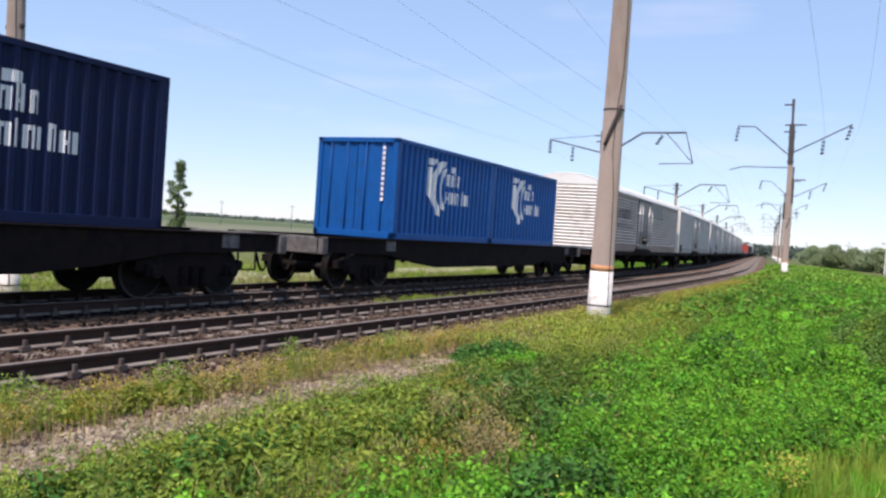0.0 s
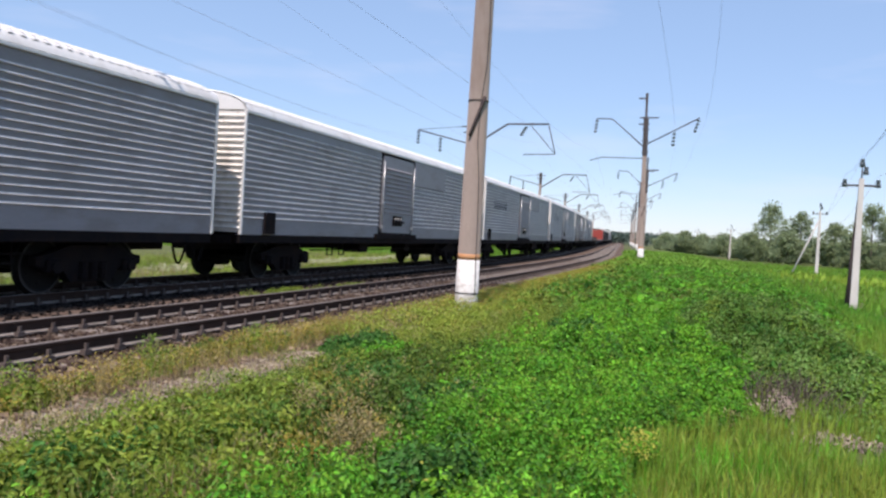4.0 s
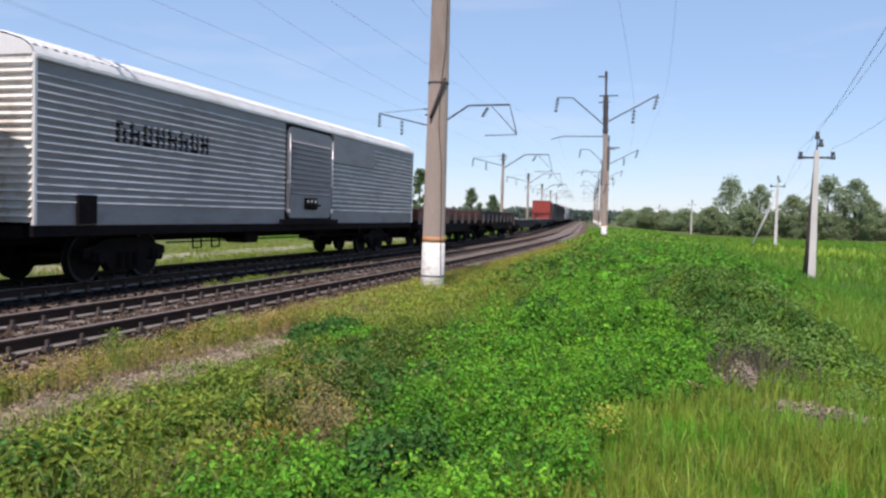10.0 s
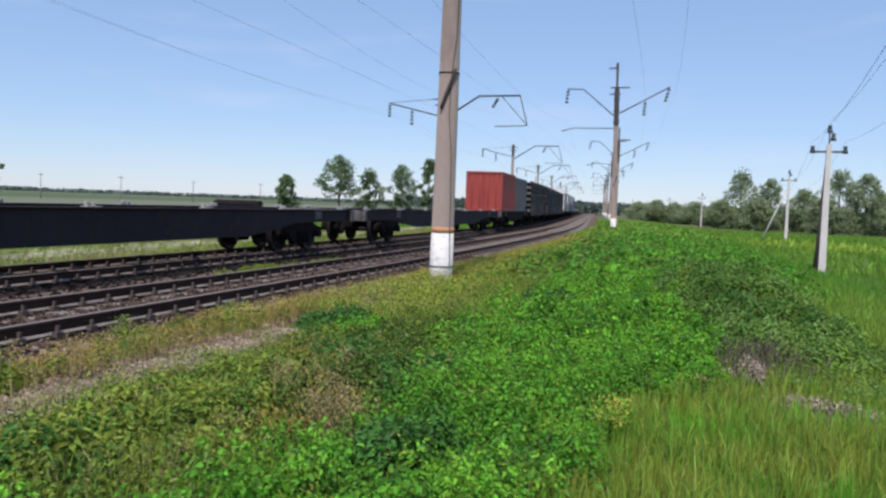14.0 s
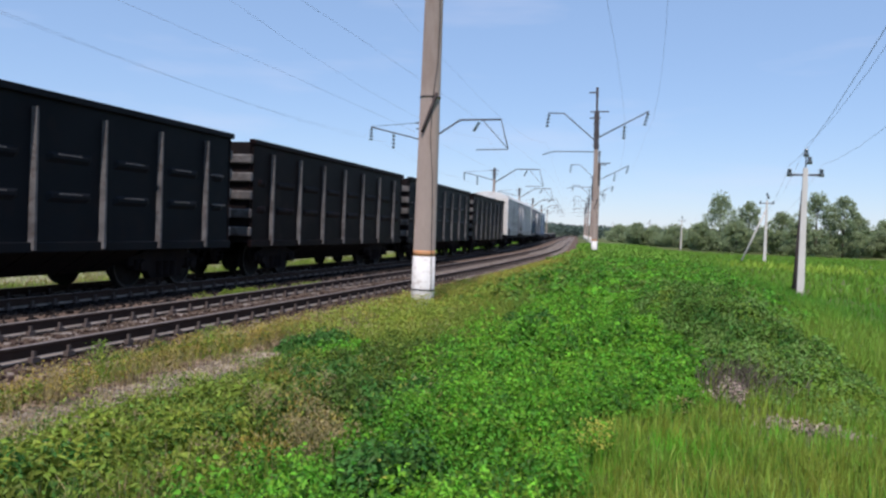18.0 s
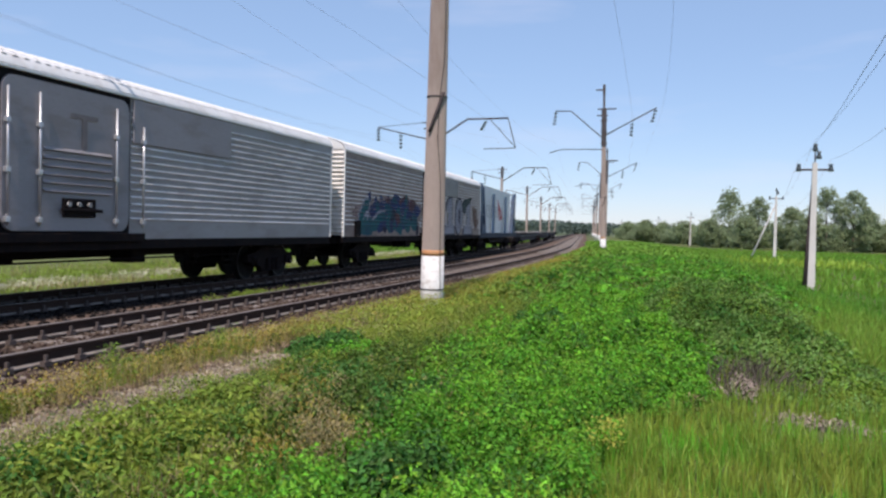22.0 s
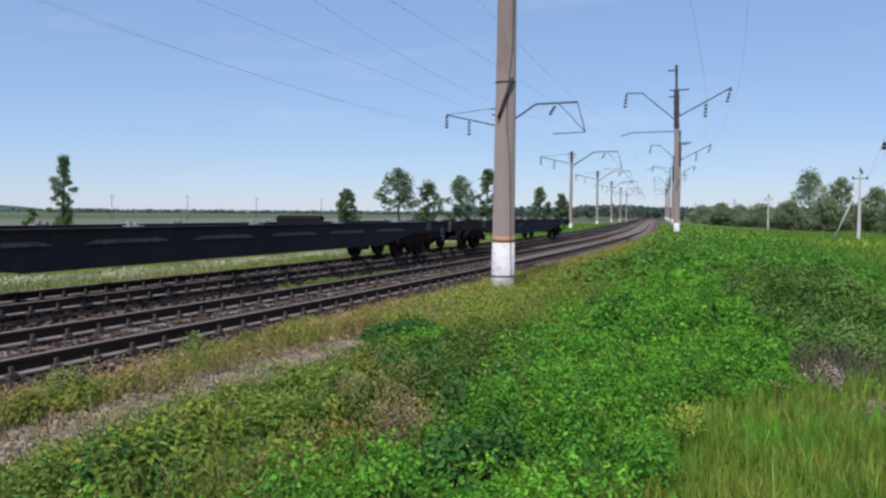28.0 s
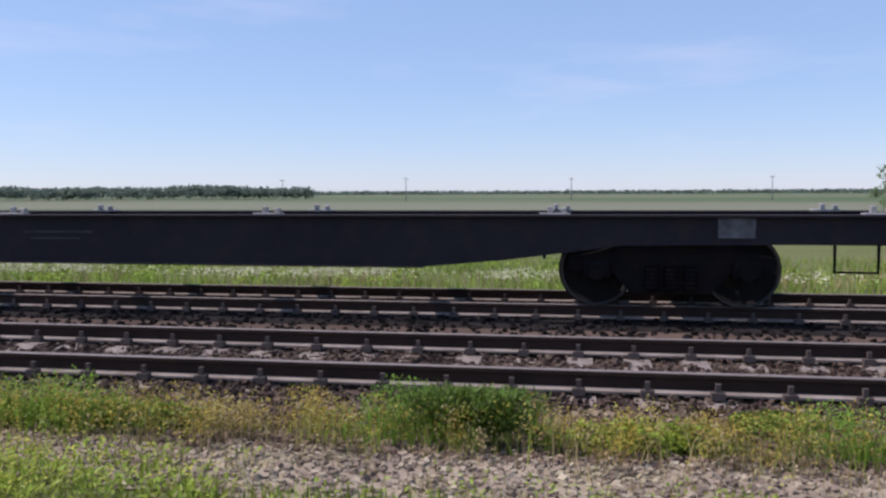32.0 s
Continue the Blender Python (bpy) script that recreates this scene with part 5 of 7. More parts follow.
def bulkhead_wagon():
    """Platform with slanting ladder-like end frames and tapered side posts."""
    root = thing("bulkhead_wagon", "blue-grey platform wagon with tall end frames and side posts", "goods wagon", "wagons of the train")
    L = 15.8
    h = L / 2
    fb = M["frame_blue"]
    part("deck", Geo().box(-1.4, 1.4, -h, h, 1.14, 1.22, 0.01), M["steel_dark"], root)
    for sx in (-1, 1):
        part("side_beam", Geo().box(min(sx * 1.38, sx * 1.48), max(sx * 1.38, sx * 1.48), -h, h, 0.92, 1.22, 0.015), M["beam_blue"], root)
        part("truss_beam", Geo().prism([(-h + 4, 0.86), (-h + 5.2, 0.6), (h - 5.2, 0.6), (h - 4, 0.86)], sx * 1.2 - 0.03, sx * 1.2 + 0.03, "x"), M["steel_dark"], root)
        for y in (-2.95, 2.3):
            p = Geo().prism([(sx * 1.36, y - 0.2), (sx * 1.5, y - 0.16), (sx * 1.5, y + 0.16), (sx * 1.36, y + 0.2)], 0, 1)
            p.v = [(a, y + (c - y) * (1.0 if b < 0.5 else 0.62), 1.2 + b * 2.55) for a, b, c in p.v]
            part("side_post", p, fb, root, "tapered blue-grey side post")
    for e in (-1, 1):
        y0 = e * (h - 0.6)
        for sx in (-1, 1):
            fr = Geo()
            x0, x1 = sorted((sx * 1.22, sx * 1.46))
            # upright and slanting brace of the end frame
            a, b, c = y0 - e * 1.45, y0 - e * 0.55, y0 - e * 0.25
            fr.prism([(c - 0.11, 1.2), (c + 0.11, 1.2), (y0 + 0.1, 4.2), (y0 - 0.1, 4.2)], x0, x1, "x")
            fr.prism([(a - 0.12, 1.2), (a + 0.12, 1.2), (b + 0.09, 4.0), (b - 0.09, 4.0)], x0, x1, "x")
            fr.prism([(c, 1.2), (a, 1.2), (a + e * 0.17, 1.75), (c + e * 0.05, 1.75)][::e], x0 + 0.02, x1 - 0.02, "x")
            for z in (2.3, 3.0, 3.9):
                k = (z - 1.2) / 3.0
                lo, hi = sorted((c + (y0 - c) * k, a + (b - a) * k))
                fr.box(x0 + 0.03, x1 - 0.03, lo, hi, z, z + 0.12, 0.01)
            part("end_frame", fr, fb, root)
        for z in (1.5, 1.9, 2.45, 3.0, 3.5, 4.08):
            q = y0 - e * 0.25 * (4.2 - z) / 3.0
            part("frame_rung", Geo().box(-1.25, 1.25, q - 0.05, q + 0.05, z, z + 0.09, 0.01), M["steel_dark"], root)
        bogie(root, e * (h - 2.2))
    part("centre_beam", Geo().box(-0.3, 0.3, -h, h, 0.72, 1.14, 0.02), M["steel_dark"], root)
    couplings(root, h, M["steel_dark"])
    return root


def rib_depth(z):
    """How far the ribbed side stands out at height z."""
    q = (z - 1.44) % 0.142
    if z < 1.44 or z > 3.85:
        return 0.0
    return float(np.interp(q, [0, 0.078, 0.086, 0.094, 0.126, 0.142], [0, 0, 0.034, 0.036, 0.0, 0]))


def letters(root, y, n, step, z0, z1, x=1.557, mat="letter_dark", label="dark worn painted lettering", ribbed=True):
    """A word that cannot be read: uneven block letters as plain bars, laid over the ribs of the wagon side."""
    r = random.Random(n * 7 + int(y * 10))

    def stroke(ya, yb, za, zb):
        g = Geo()
        if ribbed:
            cuts = np.linspace(za, zb, max(3, int((zb - za) / 0.012)))
            g.sheet([[(1.524 + rib_depth(z), ya, z), (1.524 + rib_depth(z), yb, z)] for z in cuts])
        else:
            g.box(x, x + 0.005, ya, yb, za, zb)
        part("lettering_bar", g, M[mat], root, label)
    for i in range(n):
        a = y + i * step
        stroke(a, a + step * 0.28, z0, z1)
        stroke(a + step * 0.5, a + step * 0.74, z0, z1 - r.choice((0, 0.12)))
        zz = r.choice((z0, (z0 + z1) / 2 - 0.03, z1 - 0.08))
        stroke(a + step * 0.28, a + step * 0.5, zz, zz + 0.08)


def bars(root, mat, x, spots, label):
    """Lettering that cannot be told: plain bars on a side (y from, y to, z from, z to)."""
    for y0, y1, z0, z1 in spots:
        part("lettering_bar", Geo().box(x, x + 0.006, y0, y1, z0, z1), M[mat], root, label)


# container wagons with blue boxes
cw = runs(flat_wagon("container_wagon", "black platform wagon loaded with blue containers", 18.5, 2.3, "steel_dark", 0.5, locks=False), 23.1, 7)
runs(copy_thing(cw, Matrix()), 3.3, 7)
bl = container("shipping_container", "blue ribbed steel container with white lettering shapes", 6.058, 2.55, "box_blue")
def folded(outline, x=1.209):
    """A flat shape painted on the folded container wall: strips that follow the folds; outline of (y, z)."""
    g = Geo()
    ys = [a for a, _ in outline]
    edges = np.arange(min(ys), max(ys) + 0.02, 0.02)
    for ya, yb in zip(edges[:-1], edges[1:]):
        ym = (ya + yb) / 2
        zs = []
        for (y0, h0), (y1, h1) in zip(outline, outline[1:] + outline[:1]):
            if (y0 > ym) != (y1 > ym):
                zs.append(h0 + (h1 - h0) * (ym - y0) / (y1 - y0))
        zs.sort()
        da, db = [float(np.interp(((y + 3.029 - 0.15) % 0.285) / 0.285, [0, 0.28, 0.5, 0.78, 1], [0, 0, 0.06, 0.06, 0])) for y in (ya, yb)]
        for a, b in zip(zs[::2], zs[1::2]):
            g.add([(x - da, ya, a), (x - db, yb, a), (x - db, yb, b), (x - da, ya, b)], [(0, 1, 2, 3)])
    return g


LOGO = "white painted logo shape"
arc = [(math.cos(math.pi * a), math.sin(math.pi * a)) for a in np.linspace(0.42, 1.5, 22)]
for ry, rz, wd, cy in ((0.62, 0.78, 0.34, -0.42), (0.36, 0.6, 0.2, -0.22)):
    part("logo_arc", folded([(cy + a * ry, 1.45 + b * rz) for a, b in arc] + [(cy + a * (ry - wd), 1.45 + b * (rz - wd * 0.5)) for a, b in arc[::-1]]), M["letter"], bl, LOGO)
part("logo_bar", folded([(-1.25, 1.25), (-1.02, 0.98), (-1.02, 2.0), (-1.25, 2.0)]), M["letter"], bl, LOGO)
part("logo_bar", folded([(-1.25, 2.06), (-0.95, 2.06), (-0.75, 2.24), (-1.25, 2.24)]), M["letter"], bl, LOGO)
part("logo_bar", folded([(0.1, 1.95), (0.42, 1.95), (0.42, 2.12), (0.1, 2.12)]), M["letter"], bl, LOGO)
for z0, y0, widths in ((1.56, -0.1, (0.12, 0.17, 0.17, 0.14)), (1.06, -0.14, (0.17, 0.17, 0.1, 0.17, 0.08, 0.17, 0.17, 0.12))):
    for i, wd in enumerate(widths):
        tall = 0.33 if i % 3 != 2 else 0.4
        stem = wd * 0.36
        for q in ((y0, y0 + stem), (y0 + wd - stem, y0 + wd)) if wd > 0.13 else ((y0, y0 + wd * 0.7),):
            part("logo_bar", folded([(q[0], z0), (q[1], z0), (q[1], z0 + tall), (q[0], z0 + tall)]), M["letter"], bl, LOGO)
        if wd > 0.13:
            zz = z0 + (tall - 0.07 if i % 2 else 0.12)
            part("logo_bar", folded([(y0 + stem, zz), (y0 + wd - stem, zz), (y0 + wd - stem, zz + 0.07), (y0 + stem, zz + 0.07)]), M["letter"], bl, LOGO)
        y0 += wd + 0.055
g = Geo()
for k in range(11):
    g.box(0.78, 0.86, -3.031, -3.026, 0.95 + 0.13 * k, 1.03 + 0.13 * k)
part("door_marking", g, M["letter"], bl, "column of small white markings")
runs(bl, 23.1, 7, -3.05, 1.22)
for u, dy in ((23.1, 3.05), (3.3, -3.05), (3.3, 3.05)):
    other = copy_thing(bl, Matrix())
    if u < 10:
        tagged(other, "dark navy ribbed steel container with white lettering shapes", "container", "containers on the train")
        for o in other.children_recursive:
            if o.data.materials[0] == M["box_blue"]:
                o.data = o.data.copy()
                o.data.materials[0] = M["box_navy"]
    runs(other, u, 7, dy, 1.22)

# refrigerator wagons
R_LEN = 20.74
ra = reefer("refrigerator_wagon", "long white refrigerator wagon with ribbed sides and grey door", R_LEN, ("reefer", "reefer"), four=False)
rb = reefer("refrigerator_wagon", "long grimy refrigerator wagon with ribbed brownish sides", R_LEN, ("reefer_brown", "reefer_grey"))
rc = reefer("refrigerator_wagon", "long grey-white refrigerator wagon with grey door panels", R_LEN, ("reefer", "reefer"), four=False)
rf = reefer("refrigerator_wagon", "long brownish refrigerator wagon with faded lettering on its ribs", R_LEN, ("reefer_brown", "reefer_grey"), opening=(-2.05, 1.1))


letters(ra, -7.4, 8, 0.4, 2.7, 3.12)
letters(rc, -8.3, 8, 0.42, 2.7, 3.12)
letters(rf, -6.9, 8, 0.42, 2.75, 3.2)
letters(rf, -6.6, 9, 0.4, 2.25, 2.5, mat="letter_faint", label="faded painted lettering")
rp = reefer("refrigerator_wagon", "long weathered refrigerator wagon with plain ribbed sides", R_LEN, ("reefer", "reefer"), four=False, opening=(-2.05, 1.1))
for i, proto in enumerate((rf, rp, rp, rc, ra, rb, rc)):
    u = 34.0 + 21.97 * i + R_LEN / 2
    runs(proto if i in (0, 1, 3, 4, 5) else copy_thing(proto, Matrix()), u, R_LEN / 2 - 3)

# low-sided wagons
runs(low_sided("low_sided_wagon", "rusty red low-sided flat wagon, empty", "lowside_red"), 194.8, 4.8)
runs(low_sided("low_sided_wagon", "dark low-sided flat wagon with maroon rear boards, empty", "lowside_dark", "lowside_maroon"), 209.0, 4.8)

# long empty container flats
ft = runs(flat_wagon("long_flat_wagon", "long empty dark container flat wagon", 24.4, 3.3), 229.0, 8.9)
runs(copy_thing(ft, Matrix()), 254.5, 8.9)

# short wagon with a red and a silver container
runs(flat_wagon("container_wagon", "short black platform wagon loaded with two containers", 13.4, 1.9, "steel_dark", 0.55, locks=False), 274.5, 4.8)
rd = container("shipping_container", "faded red ribbed steel container", 6.058, 2.55, "box_red")
runs(rd, 274.5, 4.8, -2.8, 1.22)
sv = container("shipping_container", "silver-grey ribbed steel container", 6.058, 2.45, "reefer_grey")
runs(sv, 274.5, 4.8, 3.35, 1.22)

# high-sided open wagons
ga = gondola("gondola_wagon", "dark green high-sided open wagon, worn", "gondola_green")
gb = gondola("gondola_wagon", "dark brown high-sided open wagon, worn", "gondola_brown")
for i, proto in enumerate((ga, gb, ga, gb)):
    runs(proto if i < 2 else copy_thing(proto, Matrix()), 282.2 + 14.07 * i + 6.475, 4.3)

# two longer refrigerator wagons, one of them painted over
rl = reefer("refrigerator_wagon", "long dirty white refrigerator wagon with ribbed sides", 21.7, ("reefer_white", "reefer"), opening=(-2.1, 1.2))
part("painted_letter", Geo().box(1.557, 1.562, -6.9, -6.72, 2.5, 3.25).box(1.557, 1.562, -6.72, -6.2, 3.12, 3.25).box(1.557, 1.562, -6.72, -6.2, 2.5, 2.62).box(1.557, 1.562, -6.28, -6.1, 2.6, 3.15), M["letter_faint"], rl, "large dark painted letter shape")
letters(rl, -7.6, 9, 0.4, 1.95, 2.2, mat="letter_faint", label="faint dark painted lettering")
part("painted_mark", Geo().box(1.58, 1.584, -0.5, 0.2, 3.3, 3.38).box(1.58, 1.584, -0.2, -0.08, 2.75, 3.3), M["letter_faint"], rl, "dark painted mark on the door")
runs(rl, 339.1 + 10.85, 7.8)
rg = reefer("refrigerator_wagon", "dirty refrigerator wagon covered in paint scrawls", 21.7, ("reefer_brown", "reefer_grey"), opening=(-1.5, 1.35))


def paint(root, name, mat, outline, x, label):
    """A shape sprayed on a ribbed wagon side, following its ribs: outline of (y, z)."""
    g = Geo()
    zs = [b for _, b in outline]
    cuts = np.arange(min(zs), max(zs), 0.0135)
    for za, zb in zip(cuts[:-1], cuts[1:]):
        zm = (za + zb) / 2
        ys = []
        for (y0, h0), (y1, h1) in zip(outline, outline[1:] + outline[:1]):
            if (h0 > zm) != (h1 > zm):
                ys.append(y0 + (y1 - y0) * (zm - h0) / (h1 - h0))
        ys.sort()
        xa, xb = x - 0.037 + rib_depth(za), x - 0.037 + rib_depth(zb)
        for a, b in zip(ys[::2], ys[1::2]):
            g.add([(xa, a, za), (xa, b, za), (xb, b, zb), (xb, a, zb)], [(0, 1, 2, 3)])
    return part(name, g, M[mat], root, label)


def blob(cy, cz, ry, rz, wob, seed, n=22):
    r = random.Random(seed)
    ph = [r.uniform(0, 6.28) for _ in range(3)]
    out = []
    for i in range(n):
        a = 2 * math.pi * i / n
        k = 1 + wob * (math.sin(2 * a + ph[0]) + 0.6 * math.sin(3 * a + ph[1]) + 0.4 * math.sin(5 * a + ph[2]))
        out.append((cy + math.cos(a) * ry * k, cz + math.sin(a) * rz * k))
    return out


SPRAY = "spray-painted scrawl on the wagon side"
paint(rg, "graffiti_ground", "paint_rose", blob(-5.6, 1.95, 4.0, 0.72, 0.09, 1), 1.5605, SPRAY)
paint(rg, "graffiti_ground", "paint_blue", blob(-5.2, 2.0, 3.3, 0.62, 0.1, 2), 1.562, SPRAY)
paint(rg, "graffiti_letter", "paint_teal", [(-9.3, 1.2), (-9.5, 1.9), (-8.9, 2.45), (-8.3, 2.5), (-8.5, 1.95), (-8.0, 1.75), (-7.3, 2.05), (-6.6, 2.1), (-6.5, 1.75), (-7.2, 1.6), (-7.9, 1.3), (-8.3, 1.15)], 1.5635, SPRAY)
for k, (cy, cz, ry, rz) in enumerate(((-6.0, 1.75, 0.55, 0.5), (-4.9, 1.7, 0.5, 0.55), (-3.8, 1.75, 0.5, 0.5), (-2.7, 1.7, 0.45, 0.45))):
    paint(rg, "graffiti_letter", "paint_teal", blob(cy, cz, ry, rz, 0.16, 10 + k), 1.5635, SPRAY)
for k, (cy, cz, ry, rz) in enumerate(((-5.4, 2.45, 0.6, 0.28), (-4.2, 2.5, 0.6, 0.26), (-3.1, 2.4, 0.5, 0.25))):
    paint(rg, "graffiti_letter", "paint_rose" if k else "paint_blue", blob(cy, cz, ry, rz, 0.14, 20 + k), 1.5635, SPRAY)
edge = [(-9.3, 1.2), (-9.5, 1.9), (-8.9, 2.45), (-8.3, 2.5), (-8.5, 1.95), (-8.0, 1.75), (-7.3, 2.05), (-6.6, 2.1)]
paint(rg, "graffiti_outline", "paint_pale", [(a - 0.03, b + 0.02) for a, b in edge] + [(a + 0.05, b - 0.05) for a, b in edge[::-1]], 1.567, "pale spray-painted outline")
paint(rg, "graffiti_outline", "paint_pale", [(-9.0, 1.75), (-8.75, 2.05), (-8.5, 2.0), (-8.45, 1.8), (-8.65, 1.62), (-8.6, 1.78), (-8.72, 1.9), (-8.95, 1.7)], 1.5675, "pale spray-painted outline")
r = random.Random(8)
for k in range(26):
    cy, cz = r.uniform(-8.6, -2.0), r.uniform(1.35, 2.6)
    paint(rg, "graffiti_mark", r.choice(("paint_teal", "paint_blue", "paint_rose", "letter_dark", "paint_blue")), blob(cy, cz, r.uniform(0.12, 0.4), r.uniform(0.1, 0.3), 0.2, 60 + k, 14), 1.5648 + 0.0001 * k, SPRAY)
BUBBLE = "pale bubble numeral sprayed on the wagon side"
ONE_A = [(2.5, 1.2), (2.7, 1.65), (3.2, 1.7), (3.25, 2.3), (2.9, 2.25), (2.85, 2.55), (3.45, 3.0), (4.0, 2.95), (4.05, 1.7), (4.5, 1.6), (4.6, 1.2)]
ZERO = blob(5.55, 2.1, 0.75, 0.88, 0.05, 31)
ONE_B = [(a + 4.15, b - 0.02) for a, b in ONE_A]
for shape in (ONE_A, ZERO, ONE_B):
    m0 = (sum(a for a, _ in shape) / len(shape), sum(b for _, b in shape) / len(shape))
    paint(rg, "graffiti_shadow", "letter_dark", [(m0[0] + (a - m0[0]) * 1.22 - 0.08, m0[1] + (b - m0[1]) * 1.13 + 0.03) for a, b in shape], 1.562, "dark outline of a sprayed numeral")
    paint(rg, "graffiti_numeral", "paint_pale", shape, 1.5635, BUBBLE)
paint(rg, "graffiti_shadow", "letter_dark", blob(5.6, 2.1, 0.24, 0.42, 0.05, 32), 1.565, "dark hole of a sprayed numeral")
paint(rg, "graffiti_shadow", "paint_dark", [(6.15, 2.7), (6.6, 3.05), (7.4, 3.05), (8.7, 3.25), (8.0, 2.85), (7.1, 2.62), (6.95, 2.2), (6.5, 2.3)], 1.5655, "dark green sprayed wedge between numerals")
for k, (cy, cz, ry, rz) in enumerate(((9.3, 2.2, 0.5, 0.5), (9.7, 1.75, 0.45, 0.35), (8.95, 2.55, 0.3, 0.2))):
    paint(rg, "graffiti_mark", "paint_rust", blob(cy, cz, ry, rz, 0.16, 90 + k), 1.5625 + 0.0004 * k, "rusty brown sprayed smear")
runs(rg, 362.0 + 10.85, 7.8)

# bulkhead wagon with a white container
runs(bulkhead_wagon(), 392.3, 5.7)
wc = container("shipping_container", "white smooth-sided container with dark and red lettering shapes", 12.192, 2.96, "box_white", True)
STROKE = "thin dark upright lettering bar"


def sign(y, z0, z1, shapes, k):
    """Thin plain bars on the smooth container side: each a line of (across, up) in shares of its box."""
    for pts in shapes:
        g = Geo()
        q = [(y + a * k, z0 + b * (z1 - z0)) for a, b in pts]
        for (ya, za), (yb, zb) in zip(q[:-1], q[1:]):
            n = math.hypot(yb - ya, zb - za)
            oy, oz = -(zb - za) / n * 0.032, (yb - ya) / n * 0.032
            g.add([(1.2125, ya + oy, za + oz), (1.2125, yb + oy, zb + oz), (1.2125, yb - oy, zb - oz), (1.2125, ya - oy, za - oz)], [(0, 1, 2, 3)])
        part("lettering_stroke", g, M["letter_dark"], wc, STROKE)


for yy, k, top in ((-4.8, 0.55, 2.0), (-3.95, 0.5, 1.8), (-3.15, 0.55, 1.8), (-2.35, 0.4, 1.8), (-1.75, 0.45, 1.8), (-1.05, 0.4, 1.8), (-0.45, 0.45, 1.8), (3.45, 0.5, 1.8)):
    sign(yy, 1.0, top, ([(0.0, 0), (0.0, 1)], [(1.0, 0), (1.0, 1)]), k)
flag = Geo()
flag.add([(1.216, 0.15, 2.3), (1.216, 2.3, 1.3), (1.216, 1.35, 1.5), (1.216, 0.75, 0.9)], [(0, 1, 2), (0, 2, 3)])
flag.add([(1.219, 1.5, 1.42), (1.219, 2.5, 1.05), (1.219, 1.1, 0.8)], [(0, 1, 2)])
part("painted_flag", flag, M["letter_red"], wc, "red and white painted pennant")
runs(wc, 392.3, 5.7, -0.1, 1.22)

def hand_wheel(root, y):
    """Spoked hand-brake wheel and a hanging brake hose at a wagon's end."""
    ring = [(1.24, y + 0.23 * math.cos(k * 0.3927), 0.74 + 0.23 * math.sin(k * 0.3927)) for k in range(17)]
    hw = part("hand_wheel", Geo().tube(ring, 0.02, 6), M["lock"], root, "pale worn hand-brake wheel")
    for k in range(4):
        part("spoke", Geo().cyl((1.24, y, 0.74), (1.24, y + 0.22 * math.cos(k * 1.571 + 0.5), 0.74 + 0.22 * math.sin(k * 1.571 + 0.5)), 0.014, n=5), M["lock"], hw)
    part("axle", Geo().cyl((0.4, y, 0.74), (1.26, y, 0.74), 0.03, n=6), M["steel_dark"], hw)
    part("brake_hose", Geo().tube([(1.26, y - 0.34 + 0.68 * q / 10, 0.9 - 0.5 * math.sin(math.pi * q / 10)) for q in range(11)], 0.024, 6), M["steel_dark"], root, "black hanging brake hose")


# last three flats
fl = runs(flat_wagon("long_flat_wagon", "long empty dark container flat wagon with pale strips on its beams", 24.4, 3.3, ledges=True), 413.35, 8.9)
fm = runs(flat_wagon("long_flat_wagon", "long empty dark container flat wagon with rusty bogies", 25.4, 2.9, bmats=("rust_dark", "wheel"), ledges=True), 439.2, 9.8)
fe = flat_wagon("long_flat_wagon", "long empty dark container flat wagon at the end of the train", 24.9, 3.15, pale=False)
bars(fe, "chalk", 1.244, [(-2.5 + 0.17 * i, -2.42 + 0.17 * i, 0.85, 1.02) for i in range(8)], "faint chalky number bar")
ring = [(-3.35 + 0.17 * math.cos(k * 0.5), 0.94 + 0.1 * math.sin(k * 0.5)) for k in range(12)]
for (a, b), (c, d) in zip(ring[:-1], ring[1:]):
    part("chalk_mark", Geo().add([(1.245, a, b - 0.012), (1.245, c, d - 0.012), (1.245, c, d + 0.012), (1.245, a, b + 0.012)], [(0, 1, 2, 3)]), M["chalk"], fe, "faint chalk scribble")
bars(fe, "chalk_faint", 1.244, [(-2.05, -1.5, 0.7, 0.74), (0.2, 1.3, 0.95, 0.98), (0.3, 1.1, 0.86, 0.885)], "faint chalky small print")
runs(fe, 465.3, 9.25)
hand_wheel(fl, 24.4 / 2 - 0.75)
hand_wheel(fm, 25.4 / 2 - 0.75)

# ---- plants ----
RNG = np.random.RandomState(11)


def field(n, s0, s1, d0, d1, keep=None):
    """Random places between arc lengths s and distances d from the nearest rail, thinned by keep(x, y, s, d)."""
    s = RNG.uniform(s0, s1, n)
    d = RNG.uniform(d0, d1, n)
    x, y, _ = track_xy(s, d)
    if keep is not None:
        k = RNG.uniform(0, 1, n) < keep(x, y, s, d)
        x, y, s, d = x[k], y[k], s[k], d[k]
    return x, y, s, d


